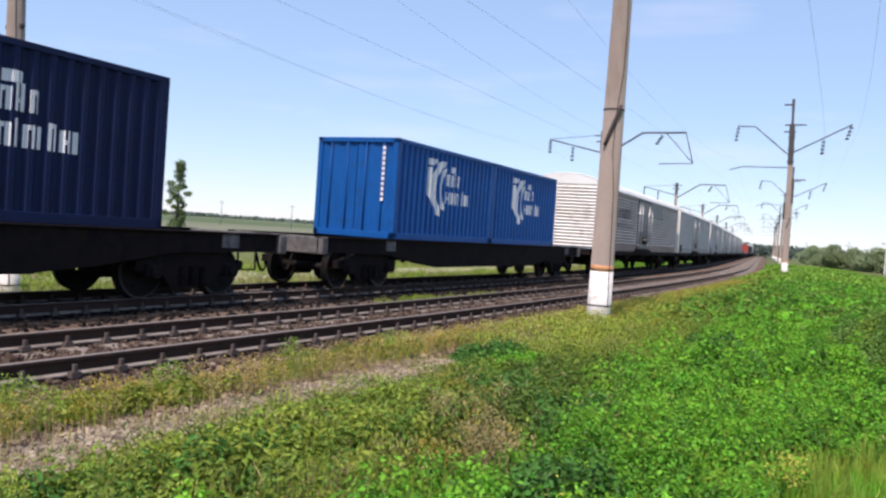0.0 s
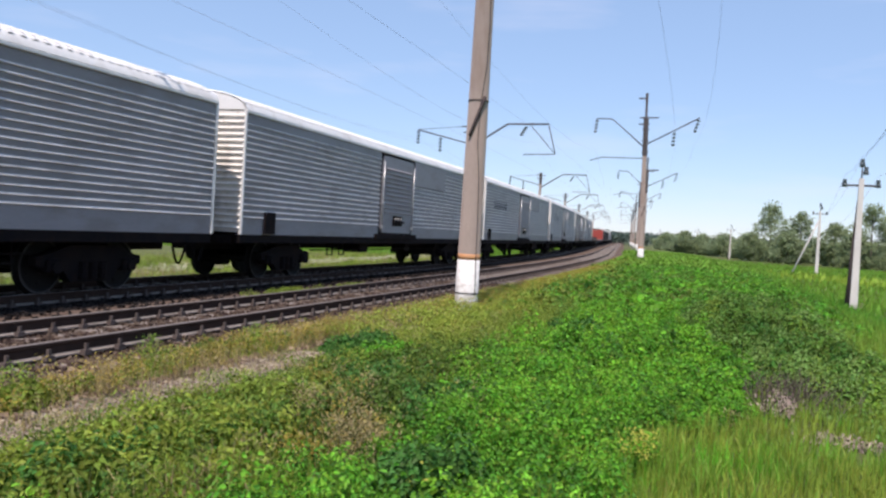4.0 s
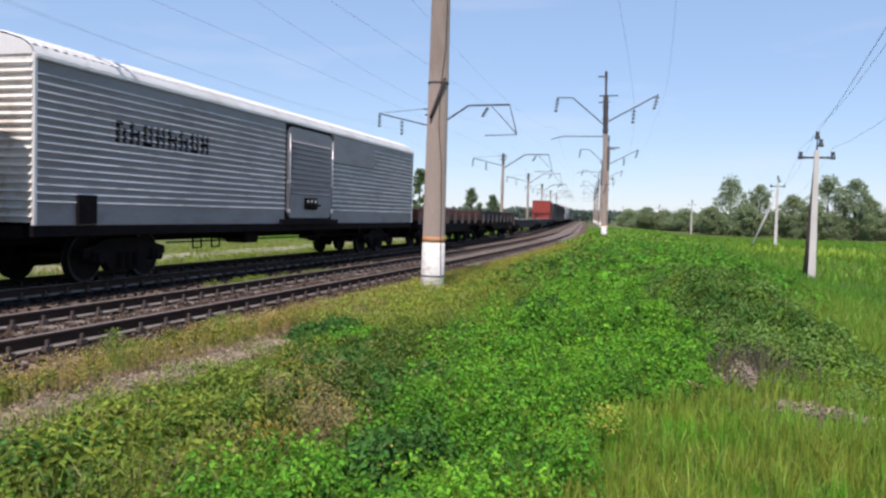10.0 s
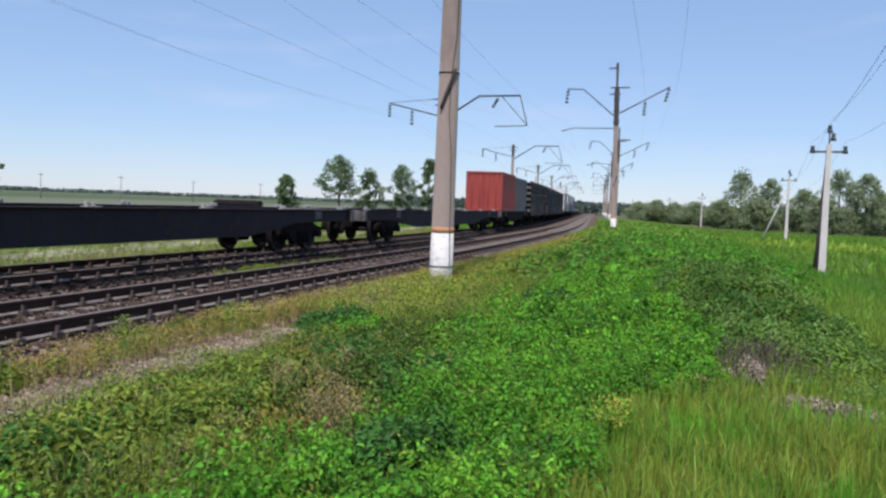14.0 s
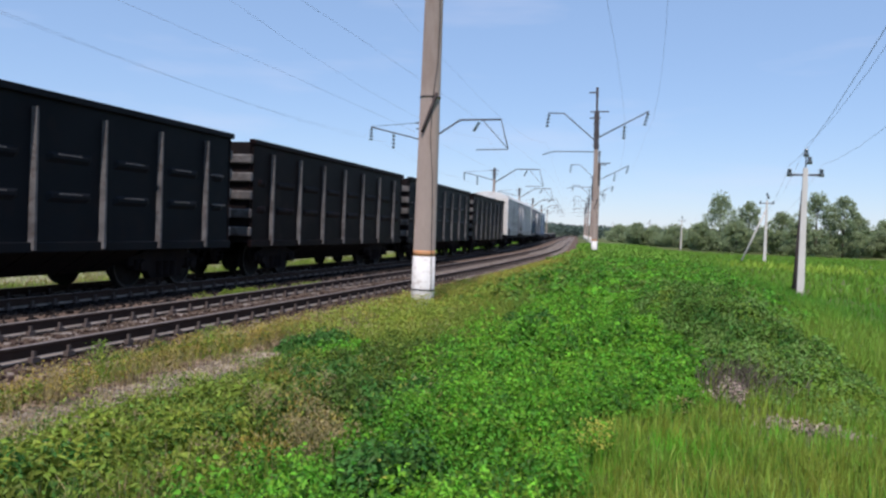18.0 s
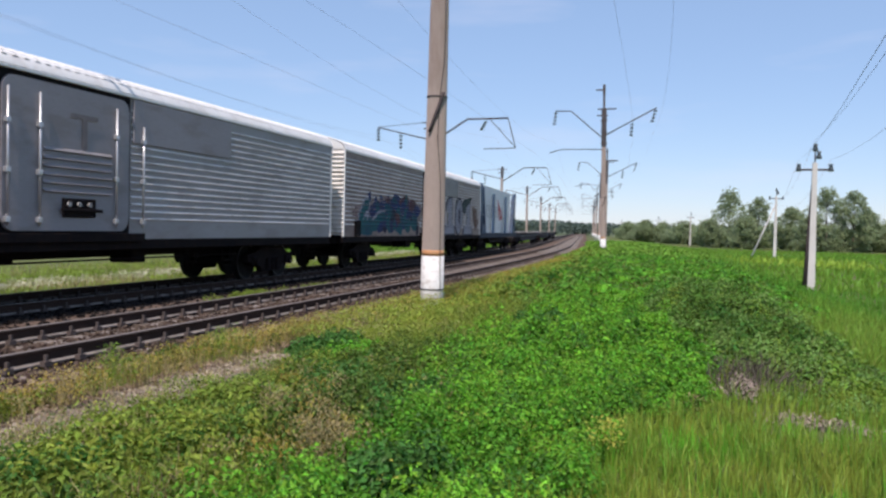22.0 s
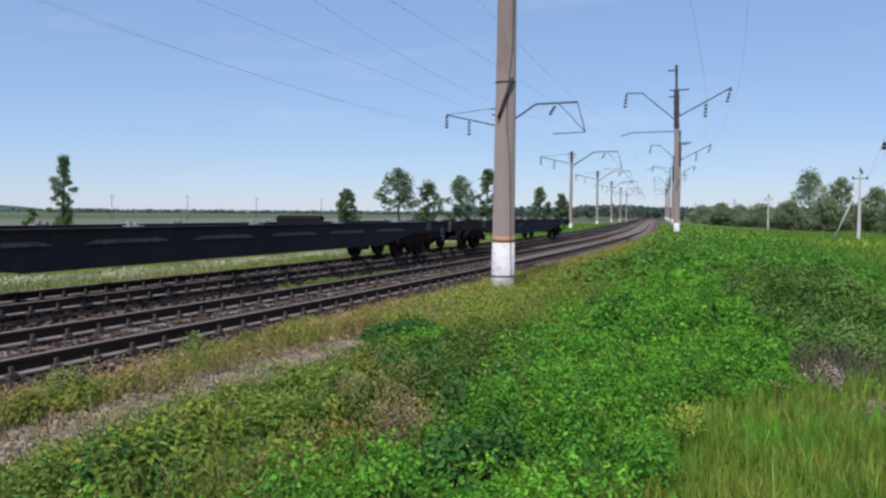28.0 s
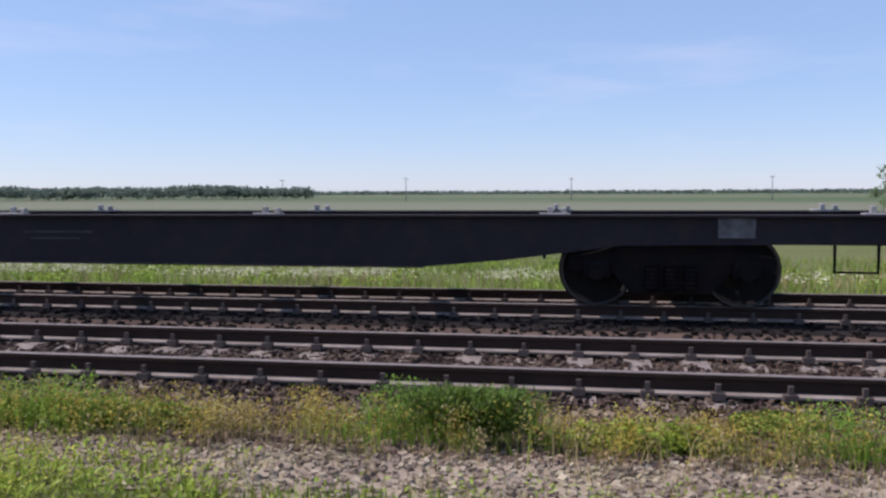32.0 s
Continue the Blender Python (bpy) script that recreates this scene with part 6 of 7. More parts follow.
def leaf_quads(x, y, z, per, height, spread, length, width, lift=(-0.2, 0.9)):
    """Leaves round stems: folded, pointed leaves that stand out in all directions."""
    n = len(x)
    x, y, z, height = [np.repeat(np.broadcast_to(v, n), per) for v in (x, y, z, height)]
    m = n * per
    a = RNG.uniform(0, 2 * math.pi, m)
    h = RNG.uniform(0.15, 1.0, m) ** 0.7 * height
    r = RNG.uniform(0, spread, m)
    cx, cy, cz = x + np.cos(a) * r, y + np.sin(a) * r, z + h
    ln, wd = RNG.uniform(*length, m), RNG.uniform(*width, m)
    e = RNG.uniform(*lift, m)
    b = a + RNG.normal(0, 0.5, m)
    dx, dy, dz = np.cos(b) * np.cos(e), np.sin(b) * np.cos(e), np.sin(e)
    px, py = -np.sin(b), np.cos(b)
    tilt = RNG.normal(0, 0.35, m)
    base = np.stack([cx, cy, cz], -1)
    tip = base + np.stack([dx, dy, dz], -1) * ln[:, None]
    mid = base + np.stack([dx, dy, dz], -1) * (ln * 0.45)[:, None]
    off = np.stack([px * np.cos(tilt), py * np.cos(tilt), np.sin(tilt)], -1) * (wd / 2)[:, None]
    up = np.zeros_like(mid)
    up[:, 2] = wd * 0.15
    v = np.stack([base, mid - off + up, tip, mid + off + up], 1).reshape(-1, 3)
    return v, np.arange(m * 4).reshape(-1, 4)


def blade_quads(x, y, z, height, width, bend=0.35):
    """Grass blades: narrow, tapering, leaning over."""
    n = len(x)
    a = RNG.uniform(0, 2 * math.pi, n)
    h = height * RNG.uniform(0.5, 1.1, n)
    w = width * RNG.uniform(0.6, 1.3, n)
    lean = np.abs(RNG.normal(0, bend, n)) * h
    b = RNG.uniform(0, 2 * math.pi, n)
    px, py = np.cos(a) * w / 2, np.sin(a) * w / 2
    lx, ly = np.cos(b) * lean, np.sin(b) * lean
    v = np.empty((n, 6, 3))
    for i, (q, t, k) in enumerate(((0.0, 0.0, 1.0), (0.35, 0.6, 0.8), (1.0, 1.0, 0.12))):
        v[:, 2 * i] = np.stack([x + lx * q - px * k, y + ly * q - py * k, z + h * t], -1)
        v[:, 2 * i + 1] = np.stack([x + lx * q + px * k, y + ly * q + py * k, z + h * t], -1)
    k = np.arange(n)[:, None] * 6
    f = np.concatenate([k + np.array([[0, 1, 3, 2]]), k + np.array([[2, 3, 5, 4]])], 1).reshape(-1, 4)
    return v.reshape(-1, 3), f


def dome_leaves(x, y, z, per, height, radius, length, width):
    """Broad-leaved plants: six-cornered folded leaves laid over the outside of low domes, so that tops catch the light and gaps stay dark."""
    n = len(x)
    x, y, z, height, radius = [np.repeat(np.broadcast_to(v, n), per) for v in (x, y, z, height, radius)]
    m = n * per
    a, u = RNG.uniform(0, 2 * math.pi, m), np.sqrt(RNG.uniform(0, 1, m))
    deep = RNG.uniform(0, 1, m) ** 0.4
    out = np.stack([np.cos(a), np.sin(a)], -1)
    at = np.stack([x + out[:, 0] * radius * u, y + out[:, 1] * radius * u, z + height * np.sqrt(1 - 0.86 * u * u) * (0.3 + 0.7 * deep)], -1)
    nm = np.stack([out[:, 0] * u * 0.9, out[:, 1] * u * 0.9, np.full(m, 0.8)], -1) + RNG.normal(0, 0.38, (m, 3))
    nm /= np.linalg.norm(nm, axis=1)[:, None]
    way_ = np.stack([out[:, 0], out[:, 1], np.full(m, -0.25)], -1) + RNG.normal(0, 0.6, (m, 3))
    way_ -= nm * (way_ * nm).sum(1)[:, None]
    way_ /= np.linalg.norm(way_, axis=1)[:, None]
    side = np.cross(nm, way_)
    ln, wd = RNG.uniform(*length, m)[:, None], RNG.uniform(*width, m)[:, None] / 2
    tip = at + way_ * ln - nm * ln * 0.12
    v = np.stack([at, at + way_ * ln * 0.28 - side * wd + nm * wd * 0.3, at + way_ * ln * 0.68 - side * wd * 0.8 + nm * wd * 0.2, tip,
                  at + way_ * ln * 0.68 + side * wd * 0.8 + nm * wd * 0.2, at + way_ * ln * 0.28 + side * wd + nm * wd * 0.3], 1).reshape(-1, 3)
    k = np.arange(m)[:, None] * 6
    return v, np.concatenate([k + np.array([[0, 1, 2, 3]]), k + np.array([[0, 3, 4, 5]])], 1).reshape(-1, 4)


def stuff(name, parts, mat, label, category):
    vs, fs, n = [], [], 0
    for v, f in parts:
        vs.append(v)
        fs.append(f + n)
        n += len(v)
    me = np_mesh(name, np.concatenate(vs), np.concatenate(fs), M[mat])
    return tagged(new(name, me), label, category, kind="stuff")


def ease(v, a, b):
    return np.clip((v - a) / (b - a), 0, 1)


def path_right(s):
    """Right edge of the worn path beside the track."""
    return np.interp(s, [-30, 0, 3, 5, 7, 8.6], [2.95, 2.9, 2.75, 2.7, 2.85, 2.4])


def off_path(s, d):
    return np.where((d > 1.95) & (d < path_right(s) + 0.12 * np.sin(s * 2.3)) & (s < 8.6), 0.02, 1.0)


def patch(x, y, scale, seed):
    return smooth_noise(x, y, scale, seed) * 0.5 + 0.5


# bare path of pale gravel beside the track
rows = []
for s in np.arange(-30, 8.9, 0.4):
    r1 = float(path_right(s)) + 0.12 * math.sin(s * 2.1) + 0.08 * math.sin(s * 5.3)
    l1 = 1.9 + 0.12 * math.sin(s * 3.1)
    row = []
    for q in np.linspace(l1, max(r1, l1 + 0.1), 6):
        x, y, _ = at_track(s, -q)
        row.append((x, y, float(ground_z(x, y)) + 0.012))
    rows.append(row)
solo("dirt_path", Geo().sheet(rows, True), M["gravel"], "bare path of pale trodden gravel beside the track", "path", kind="structure")


def stones(name, n, s0, s1, d0, d1, size, mat, label, top, keep=None):
    x, y, s, d = field(n, s0, s1, d0, d1, keep)
    m = len(x)
    z = top(x, y, d)
    cube = np.array([(a, b, c) for a in (-1, 1) for b in (-1, 1) for c in (-1, 1)], float)
    k = RNG.uniform(size[0], size[1], (m, 1, 1)) * RNG.uniform(0.6, 1.2, (m, 1, 3))
    v = cube[None] * k * RNG.uniform(0.55, 1.0, (m, 8, 1))
    a = RNG.uniform(0, 6.28, m)
    t = RNG.normal(0, 0.5, m)
    c, s_, ct, st = np.cos(a)[:, None], np.sin(a)[:, None], np.cos(t)[:, None], np.sin(t)[:, None]
    vx, vy, vz = v[..., 0], v[..., 1] * ct - v[..., 2] * st, v[..., 1] * st + v[..., 2] * ct
    v = np.stack([vx * c - vy * s_ + x[:, None], vx * s_ + vy * c + y[:, None], vz + z[:, None]], -1).reshape(-1, 3)
    f = np.array([(0, 1, 3, 2), (4, 6, 7, 5), (0, 4, 5, 1), (2, 3, 7, 6), (0, 2, 6, 4), (1, 5, 7, 3)])
    f = (np.arange(m)[:, None, None] * 8 + f[None]).reshape(-1, 4)
    return tagged(new(name, np_mesh(name, v, f, M[mat])), label, "stones", kind="stuff")


BED_D = [-7.4, -6.55, -4.3, -2.6, -2.3, -0.3, 0.6, 1.2]
BED_Z = [-0.5, -0.22, -0.2, -0.24, -0.245, -0.215, -0.235, -0.36]
stones("ballast_stones", 26000, -9, 26, -2.5, 0.6, (0.014, 0.034), "ballast", "loose brownish-grey crushed stone between the rails",
       lambda x, y, d: np.interp(d, BED_D, BED_Z) + 0.005)
stones("ballast_stones", 9000, -9, 20, -2.4, 0.6, (0.014, 0.036), "ballast", "stones strewn over the sleepers",
       lambda x, y, d: np.interp(d, BED_D, BED_Z) + 0.03, lambda x, y, s, d: ease(patch(x, y, 0.12, 81), 0.4, 0.75))
stones("ballast_stones", 16000, -9, 20, 0.5, 2.0, (0.012, 0.034), "ballast_pale", "pale dusty stones on the shoulder of the track",
       lambda x, y, d: np.maximum(np.interp(d, BED_D, BED_Z), ground_z(x, y)) + 0.01)
stones("ballast_stones", 13000, -12, 40, -7.3, -2.5, (0.02, 0.045), "ballast_oily_shaded", "oily crushed stone of the train's track, shade put into its colour",
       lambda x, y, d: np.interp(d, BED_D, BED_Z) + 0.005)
stones("path_gravel", 11000, -6, 8.6, 1.85, 3.2, (0.008, 0.028), "gravel", "pale loose gravel on the path",
       lambda x, y, d: ground_z(x, y) + 0.014, lambda x, y, s, d: (d < path_right(s)) * 1.0)

# broad-leaved weeds on the bank
def bare(x, y):
    """Thin growth round the heaps of dead twigs."""
    return 1 - 0.95 * np.maximum(np.exp(-((x - 0.52) / 0.5) ** 2 - ((y - 7.15) / 0.45) ** 2), np.exp(-((x + 0.02) / 0.2) ** 2 - ((y - 8.2) / 0.5) ** 2))


def grass_edge(x, y):
    """How far a place lies on the weeds' side of the line where the long grass begins."""
    return np.interp(y, [3, 4.8, 6.5, 7.5, 8.6, 12, 16], [-1.1, -0.95, -0.85, -0.35, -0.1, -0.9, -1.5]) - x + 0.3 * smooth_noise(x, y, 0.7, 63)


def dry_patch(s, d):
    """A slanting patch where the herbs have dried."""
    q, w = (s - 5.2) * -0.83 + (d - 4.25) * 0.55, (s - 5.2) * 0.55 + (d - 4.25) * 0.83
    return np.exp(-(q / 1.35) ** 2 - (w / 0.36) ** 2)


BLUE_SPOTS = [(8.8, 2.7, 0.7, 0.45), (5.9, 4.85, 0.9, 0.3), (3.3, 3.7, 1.1, 0.5), (1.9, 3.4, 0.5, 0.3), (9.3, 5.9, 0.3, 0.22), (4.0, 5.5, 0.5, 0.3), (11.5, 5.0, 0.8, 0.5)]


def blue_spot(s, d):
    v = np.zeros_like(s)
    for a, b, ra_, rb_ in BLUE_SPOTS:
        v = np.maximum(v, np.exp(-((s - a) / ra_) ** 2 - ((d - b) / rb_) ** 2))
    return v


def weedy(x, y, s, d):
    return bare(x, y) * off_path(s, d) * ease(d, 2.3, 3.0) * ease(9.6 + 0.5 * np.sin(s), d, d + 1.0) * ease(grass_edge(x, y), -0.15, 0.3)


x, y, s, d = field(4300, 1.5, 16, 2.4, 9.6, weedy)
z = ground_z(x, y)
knoll = ease(patch(x, y, 0.14, 35), 0.15, 0.85)
tall = (0.08 + 0.62 * knoll ** 1.6 * (0.4 + 0.6 * patch(x, y, 0.5, 6)) + RNG.uniform(0, 0.05, len(x))) * (0.4 + 0.6 * ease(d, 3.0, 4.6))
wide = 0.09 + 0.13 * knoll
mixed = RNG.normal(0, 0.12, len(x)) + 0.3 * smooth_noise(x, y, 0.2, 67)
mastside = np.exp(-((s - 11) / 2.6) ** 2 - ((d - 3.0) / 1.2) ** 2)
rich = ease(d + 0.5 * smooth_noise(x, y, 0.4, 64), 4.2, 5.2) * (1 - 0.8 * mastside)
blue = blue_spot(s, d) + 0.8 * mixed > 0.5
parched = ~blue & (dry_patch(s, d) + 0.8 * mixed > 0.3)
lush = ~blue & ~parched & (rich + mixed > 0.5)
herb = ~blue & ~parched & ~lush
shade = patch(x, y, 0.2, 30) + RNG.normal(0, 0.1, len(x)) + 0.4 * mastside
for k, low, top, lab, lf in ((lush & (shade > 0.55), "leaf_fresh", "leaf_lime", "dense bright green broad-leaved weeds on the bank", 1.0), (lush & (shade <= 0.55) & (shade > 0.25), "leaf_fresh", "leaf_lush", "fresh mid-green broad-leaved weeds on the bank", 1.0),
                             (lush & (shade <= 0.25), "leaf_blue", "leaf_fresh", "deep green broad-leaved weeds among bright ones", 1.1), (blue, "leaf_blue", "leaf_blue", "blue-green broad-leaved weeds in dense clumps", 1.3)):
    near = y[k] < 8
    for q, per, size in ((near, 120, 0.66), (~near, 84, 0.95)):
        a, b, c, h, r = x[k][q], y[k][q], z[k][q], tall[k][q], wide[k][q]
        sizes = (0.032 * lf * size, 0.066 * lf * size), (0.02 * lf * size, 0.04 * lf * size)
        # Darker low leaves under lighter tops put the plants' shading into colour.
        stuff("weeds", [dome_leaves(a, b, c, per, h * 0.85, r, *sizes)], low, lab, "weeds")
        stuff("weed_tops", [dome_leaves(a, b, c + h * 0.12, per * 2 // 3, h * 0.95, r * 0.62, *sizes)], top, "leaves toned lighter for shading on top of " + lab, "weeds")
for k, mat, lab in ((herb & (shade > 0.68), "leaf_yellow", "yellow-green herbs on the bank"), (herb & (shade <= 0.68) & (shade > 0.42), "leaf_olive", "olive herbs on the bank"), (herb & (shade <= 0.42), "leaf_mound", "dull green herbs on the bank")):
    stuff("herbs", [leaf_quads(x[k], y[k], z[k], 60, tall[k] * 1.05, 0.13, (0.018, 0.045), (0.009, 0.022), (0.0, 1.3)),
                    dome_leaves(x[k], y[k], z[k], 34, tall[k] * 0.8, wide[k], (0.022, 0.05), (0.012, 0.028))], mat, lab, "weeds")
for k, mat, lab in ((parched & (shade > 0.45), "leaf_dry", "dried brown herbs on the bank"), (parched & (shade <= 0.45), "leaf_ochre", "ochre half-dry herbs on the bank")):
    stuff("dry_weeds", [leaf_quads(x[k], y[k], z[k], 110, tall[k] * 0.9 + 0.06, 0.14, (0.014, 0.036), (0.006, 0.015), (0.0, 1.4))], mat, lab, "weeds")
x, y, s, d = field(3600, 15.5, 42, 2.2, 9.8, lambda x, y, s, d: ease(d, 2.4, 3.8) * (0.4 + 0.6 * patch(x, y, 0.5, 22)))
tone = 0.6 * patch(x, y, 0.6, 71) + 0.4 * patch(x, y, 0.25, 72) + RNG.normal(0, 0.08, len(x)) - 0.2 * ease(4.8 - d, 0, 2)
hh = 0.14 + 0.36 * ease(patch(x, y, 0.25, 7), 0.1, 0.9)
for k, mat, lab in ((tone > 0.6, "leaf_lush", "bright green weeds farther along the bank"), ((tone <= 0.6) & (tone > 0.4), "leaf_fresh", "mid-green weeds farther along the bank"), ((tone <= 0.4) & (tone > 0.25), "leaf_mound", "dull green weeds farther along the bank"), (tone <= 0.25, "leaf_olive", "olive weeds farther along the bank")):
    stuff("weeds", [dome_leaves(x[k], y[k], ground_z(x[k], y[k]), 42, hh[k], 0.3, (0.07, 0.15), (0.05, 0.1))], mat, lab, "weeds")
x, y, s, d = field(9000, 42, 110, 1.8, 10, None)
stuff("weeds", [leaf_quads(x, y, ground_z(x, y) - 0.1, 5, 0.35, 0.4, (0.15, 0.32), (0.1, 0.2))], "grass_far", "green weeds along the line in the distance", "weeds")

# yellowing weeds along the shoulder of the ballast and round the mast
x, y, s, d = field(7000, 9.5, 75, 1.2, 3.8, lambda x, y, s, d: (0.35 + 0.65 * patch(x, y, 1.4, 23)) * ease(4.4 - d, 0, 1.4))
stuff("yellow_weeds", [leaf_quads(x, y, ground_z(x, y), 22, 0.14 + 0.24 * patch(x, y, 0.3, 8), 0.16, (0.03, 0.07), (0.014, 0.03), (0.0, 1.3))], "leaf_yellow", "yellowing weeds and flowering herbs on the shoulder", "weeds")
x, y, s, d = field(1900, -3, 12, 3.1, 6.0, lambda x, y, s, d: off_path(s, d) * (0.04 + 0.5 * (patch(x, y, 0.2, 24) > 0.66)) * ease(6.8 - d, 0, 2))
stuff("yellow_weeds", [leaf_quads(x, y, ground_z(x, y), 26, 0.18 + 0.2 * patch(x, y, 1.5, 8), 0.12, (0.018, 0.045), (0.01, 0.022), (0.0, 1.2))], "leaf_yellow", "yellow-green weeds among the lush ones", "weeds")
x, y, s, d = field(4200, -4, 11, 2.9, 5.2, lambda x, y, s, d: off_path(s, d) * np.maximum(0.45 * (patch(x, y, 0.45, 25) > 0.72), np.exp(-((x + 2.6) ** 2 / 0.05 + (y - 4.75) ** 2 / 0.3))))
stuff("dry_weeds", [leaf_quads(x, y, ground_z(x, y), 18, 0.2 + 0.2 * patch(x, y, 1.5, 9), 0.1, (0.018, 0.05), (0.006, 0.014), (0.2, 1.4))], "leaf_dry", "dry brown weed stalks", "weeds")

x, y, s, d = field(8200, 10, 70, 1.0, 4.0, lambda x, y, s, d: (0.2 + 0.8 * patch(x, y, 0.4, 47)) * ease(4.2 - d, 0, 2.2) * (0.25 + 0.75 * ease(s, 12, 16)))
stuff("dry_weeds", [leaf_quads(x, y, ground_z(x, y), 14, 0.16 + 0.25 * patch(x, y, 0.3, 48), 0.14, (0.03, 0.08), (0.009, 0.02), (0.2, 1.4))], "leaf_ochre", "ochre dry weeds on the shoulder", "weeds")

# strip of herbs and grass between the ballast and the path
GREEN_SPOTS = [(3.4, 1.45, 0.55, 0.3), (4.7, 1.5, 0.35, 0.25), (6.6, 1.45, 0.4, 0.25), (8.5, 1.55, 0.4, 0.3), (-1.7, 1.5, 0.8, 0.3), (0.9, 1.6, 0.4, 0.2), (-4.5, 1.6, 0.8, 0.3)]


def green_spot(s, d):
    v = np.zeros_like(s)
    for a, b, ra_, rb_ in GREEN_SPOTS:
        v = np.maximum(v, np.exp(-((s - a) / ra_) ** 2 - ((d - b) / rb_) ** 2))
    return v


def strip(x, y, s, d):
    return np.maximum(0.1 + 0.6 * ease(patch(x, y, 0.16, 26), 0.3, 0.7), green_spot(s, d)) * ease(d, 0.75, 1.25) * ease(2.2 - d, 0, 0.35)


def verge_z(x, y):
    return ground_z(x, y).clip(-0.4)


x, y, s, d = field(34000, -12, 12, 0.5, 2.2, strip)
z = verge_z(x, y)
spot = green_spot(s, d)
hh = (0.09 + 0.24 * patch(x, y, 0.16, 10)) * (0.6 + 0.4 * ease(d, 0.8, 1.4)) + 0.12 * spot
tone = spot + RNG.normal(0, 0.12, len(x)) + 0.35 * patch(x, y, 0.3, 27)
for k, mat, lab in ((tone > 0.62, "grass", "thin green grass beside the ballast"), ((tone <= 0.62) & (tone > 0.34), "leaf_yellow", "yellowing grass beside the ballast"), (tone <= 0.34, "leaf_dry", "straw-coloured dry grass beside the ballast")):
    stuff("verge_grass", [blade_quads(x[k], y[k], z[k], hh[k], 0.008)], mat, lab, "grass")
x, y, s, d = field(6400, -12, 12, 0.6, 2.2, strip)
spot = green_spot(s, d)
hh = (0.12 + 0.32 * patch(x, y, 0.16, 10)) * (0.5 + 0.5 * ease(d, 0.8, 1.4)) + 0.12 * spot
tone = spot + RNG.normal(0, 0.15, len(x))
for k, mat, lab in ((tone > 0.5, "grass", "fresh green herb clumps beside the ballast"), ((tone <= 0.5) & (tone > -0.06), "leaf_ochre", "ochre flowering herbs beside the ballast"), (tone <= -0.06, "leaf_dry", "dry brown herbs beside the ballast")):
    stuff("verge_herbs", [leaf_quads(x[k], y[k], verge_z(x[k], y[k]), 40, hh[k], 0.09, (0.014, 0.036), (0.008, 0.019), (-0.1, 1.2))], mat, lab, "weeds")
x, y, s, d = field(1500, -12, 14, 0.6, 2.15, strip)
stuff("yellow_flowers", [leaf_quads(x, y, verge_z(x, y) + 0.16, 6, 0.2, 0.08, (0.012, 0.026), (0.012, 0.024), (-0.3, 0.5))], "flower", "small yellow flowers beside the ballast", "flowers")
x, y, s, d = field(5200, -9, 8.4, 1.9, 3.3, lambda x, y, s, d: (patch(x, y, 0.2, 38) > 0.5) * (0.25 + 0.65 * ease(-s, 2.5, 4) + 0.75 * np.exp(-((s - 4.3) / 1.1) ** 2 - ((d - 2.7) / 0.5) ** 2)))
stuff("path_tufts", [blade_quads(np.repeat(x, 4) + RNG.normal(0, 0.03, 4 * len(x)), np.repeat(y, 4) + RNG.normal(0, 0.03, 4 * len(x)), np.repeat(ground_z(x, y), 4), 0.11, 0.008)], "leaf_dry", "small yellowing tufts on the trodden path", "grass")
x, y, s, d = field(800, -9, -2.4, 2.5, 3.6, lambda x, y, s, d: ease(-s, 2.2, 3.4) * ease(d, 2.4, 2.9))
stuff("yellow_weeds", [leaf_quads(x, y, ground_z(x, y), 16, 0.18, 0.1, (0.03, 0.07), (0.01, 0.026), (0.1, 1.3)),
                       ], "leaf_yellow", "yellow-green flowering weeds at the edge of the path", "weeds")
stuff("yellow_flowers", [leaf_quads(x, y, ground_z(x, y) + 0.14, 3, 0.16, 0.1, (0.014, 0.028), (0.014, 0.024), (-0.3, 0.5))], "flower", "small yellow flowers at the edge of the path", "flowers")
x, y, s, d = field(260, 0, 40, 2.4, 6.5, lambda x, y, s, d: off_path(s, d) * (patch(x, y, 1.2, 33) > 0.55))
stuff("yellow_flowers", [leaf_quads(x, y, ground_z(x, y) + 0.22, 6, 0.2, 0.12, (0.014, 0.028), (0.014, 0.024), (-0.3, 0.5))], "flower", "yellow flower heads among the weeds", "flowers")
x, y, s, d = field(24000, -3, 11, 3.0, 5.2, lambda x, y, s, d: off_path(s, d) * ease(5.5 - d, 0, 1.0) * (0.35 + 0.65 * patch(x, y, 0.5, 51)))
hh = (0.1 + 0.26 * patch(x, y, 0.5, 51)) * (0.5 + 0.5 * ease(d, 3.0, 4.4))
tone = patch(x, y, 1.2, 52) + RNG.normal(0, 0.25, len(x))
for k, mat, lab in ((tone > 0.86, "leaf_dry", "dry straw stalks on the bank"), ((tone <= 0.86) & (tone > 0.36), "leaf_olive", "olive grass and herbs on the bank"), (tone <= 0.36, "leaf_dark", "dark green grass on the bank")):
    stuff("bank_grass", [blade_quads(x[k], y[k], ground_z(x[k], y[k]), hh[k], 0.011)], mat, lab, "grass")
x, y, s, d = field(450, 1.5, 6.6, 2.75, 3.6, lambda x, y, s, d: ease(patch(x, y, 0.4, 46), 0.35, 0.6) * ease(d, 2.35, 2.9))
hh = 0.1 + 0.2 * patch(x, y, 0.4, 46)
k = RNG.uniform(0, 1, len(x)) > 0.45
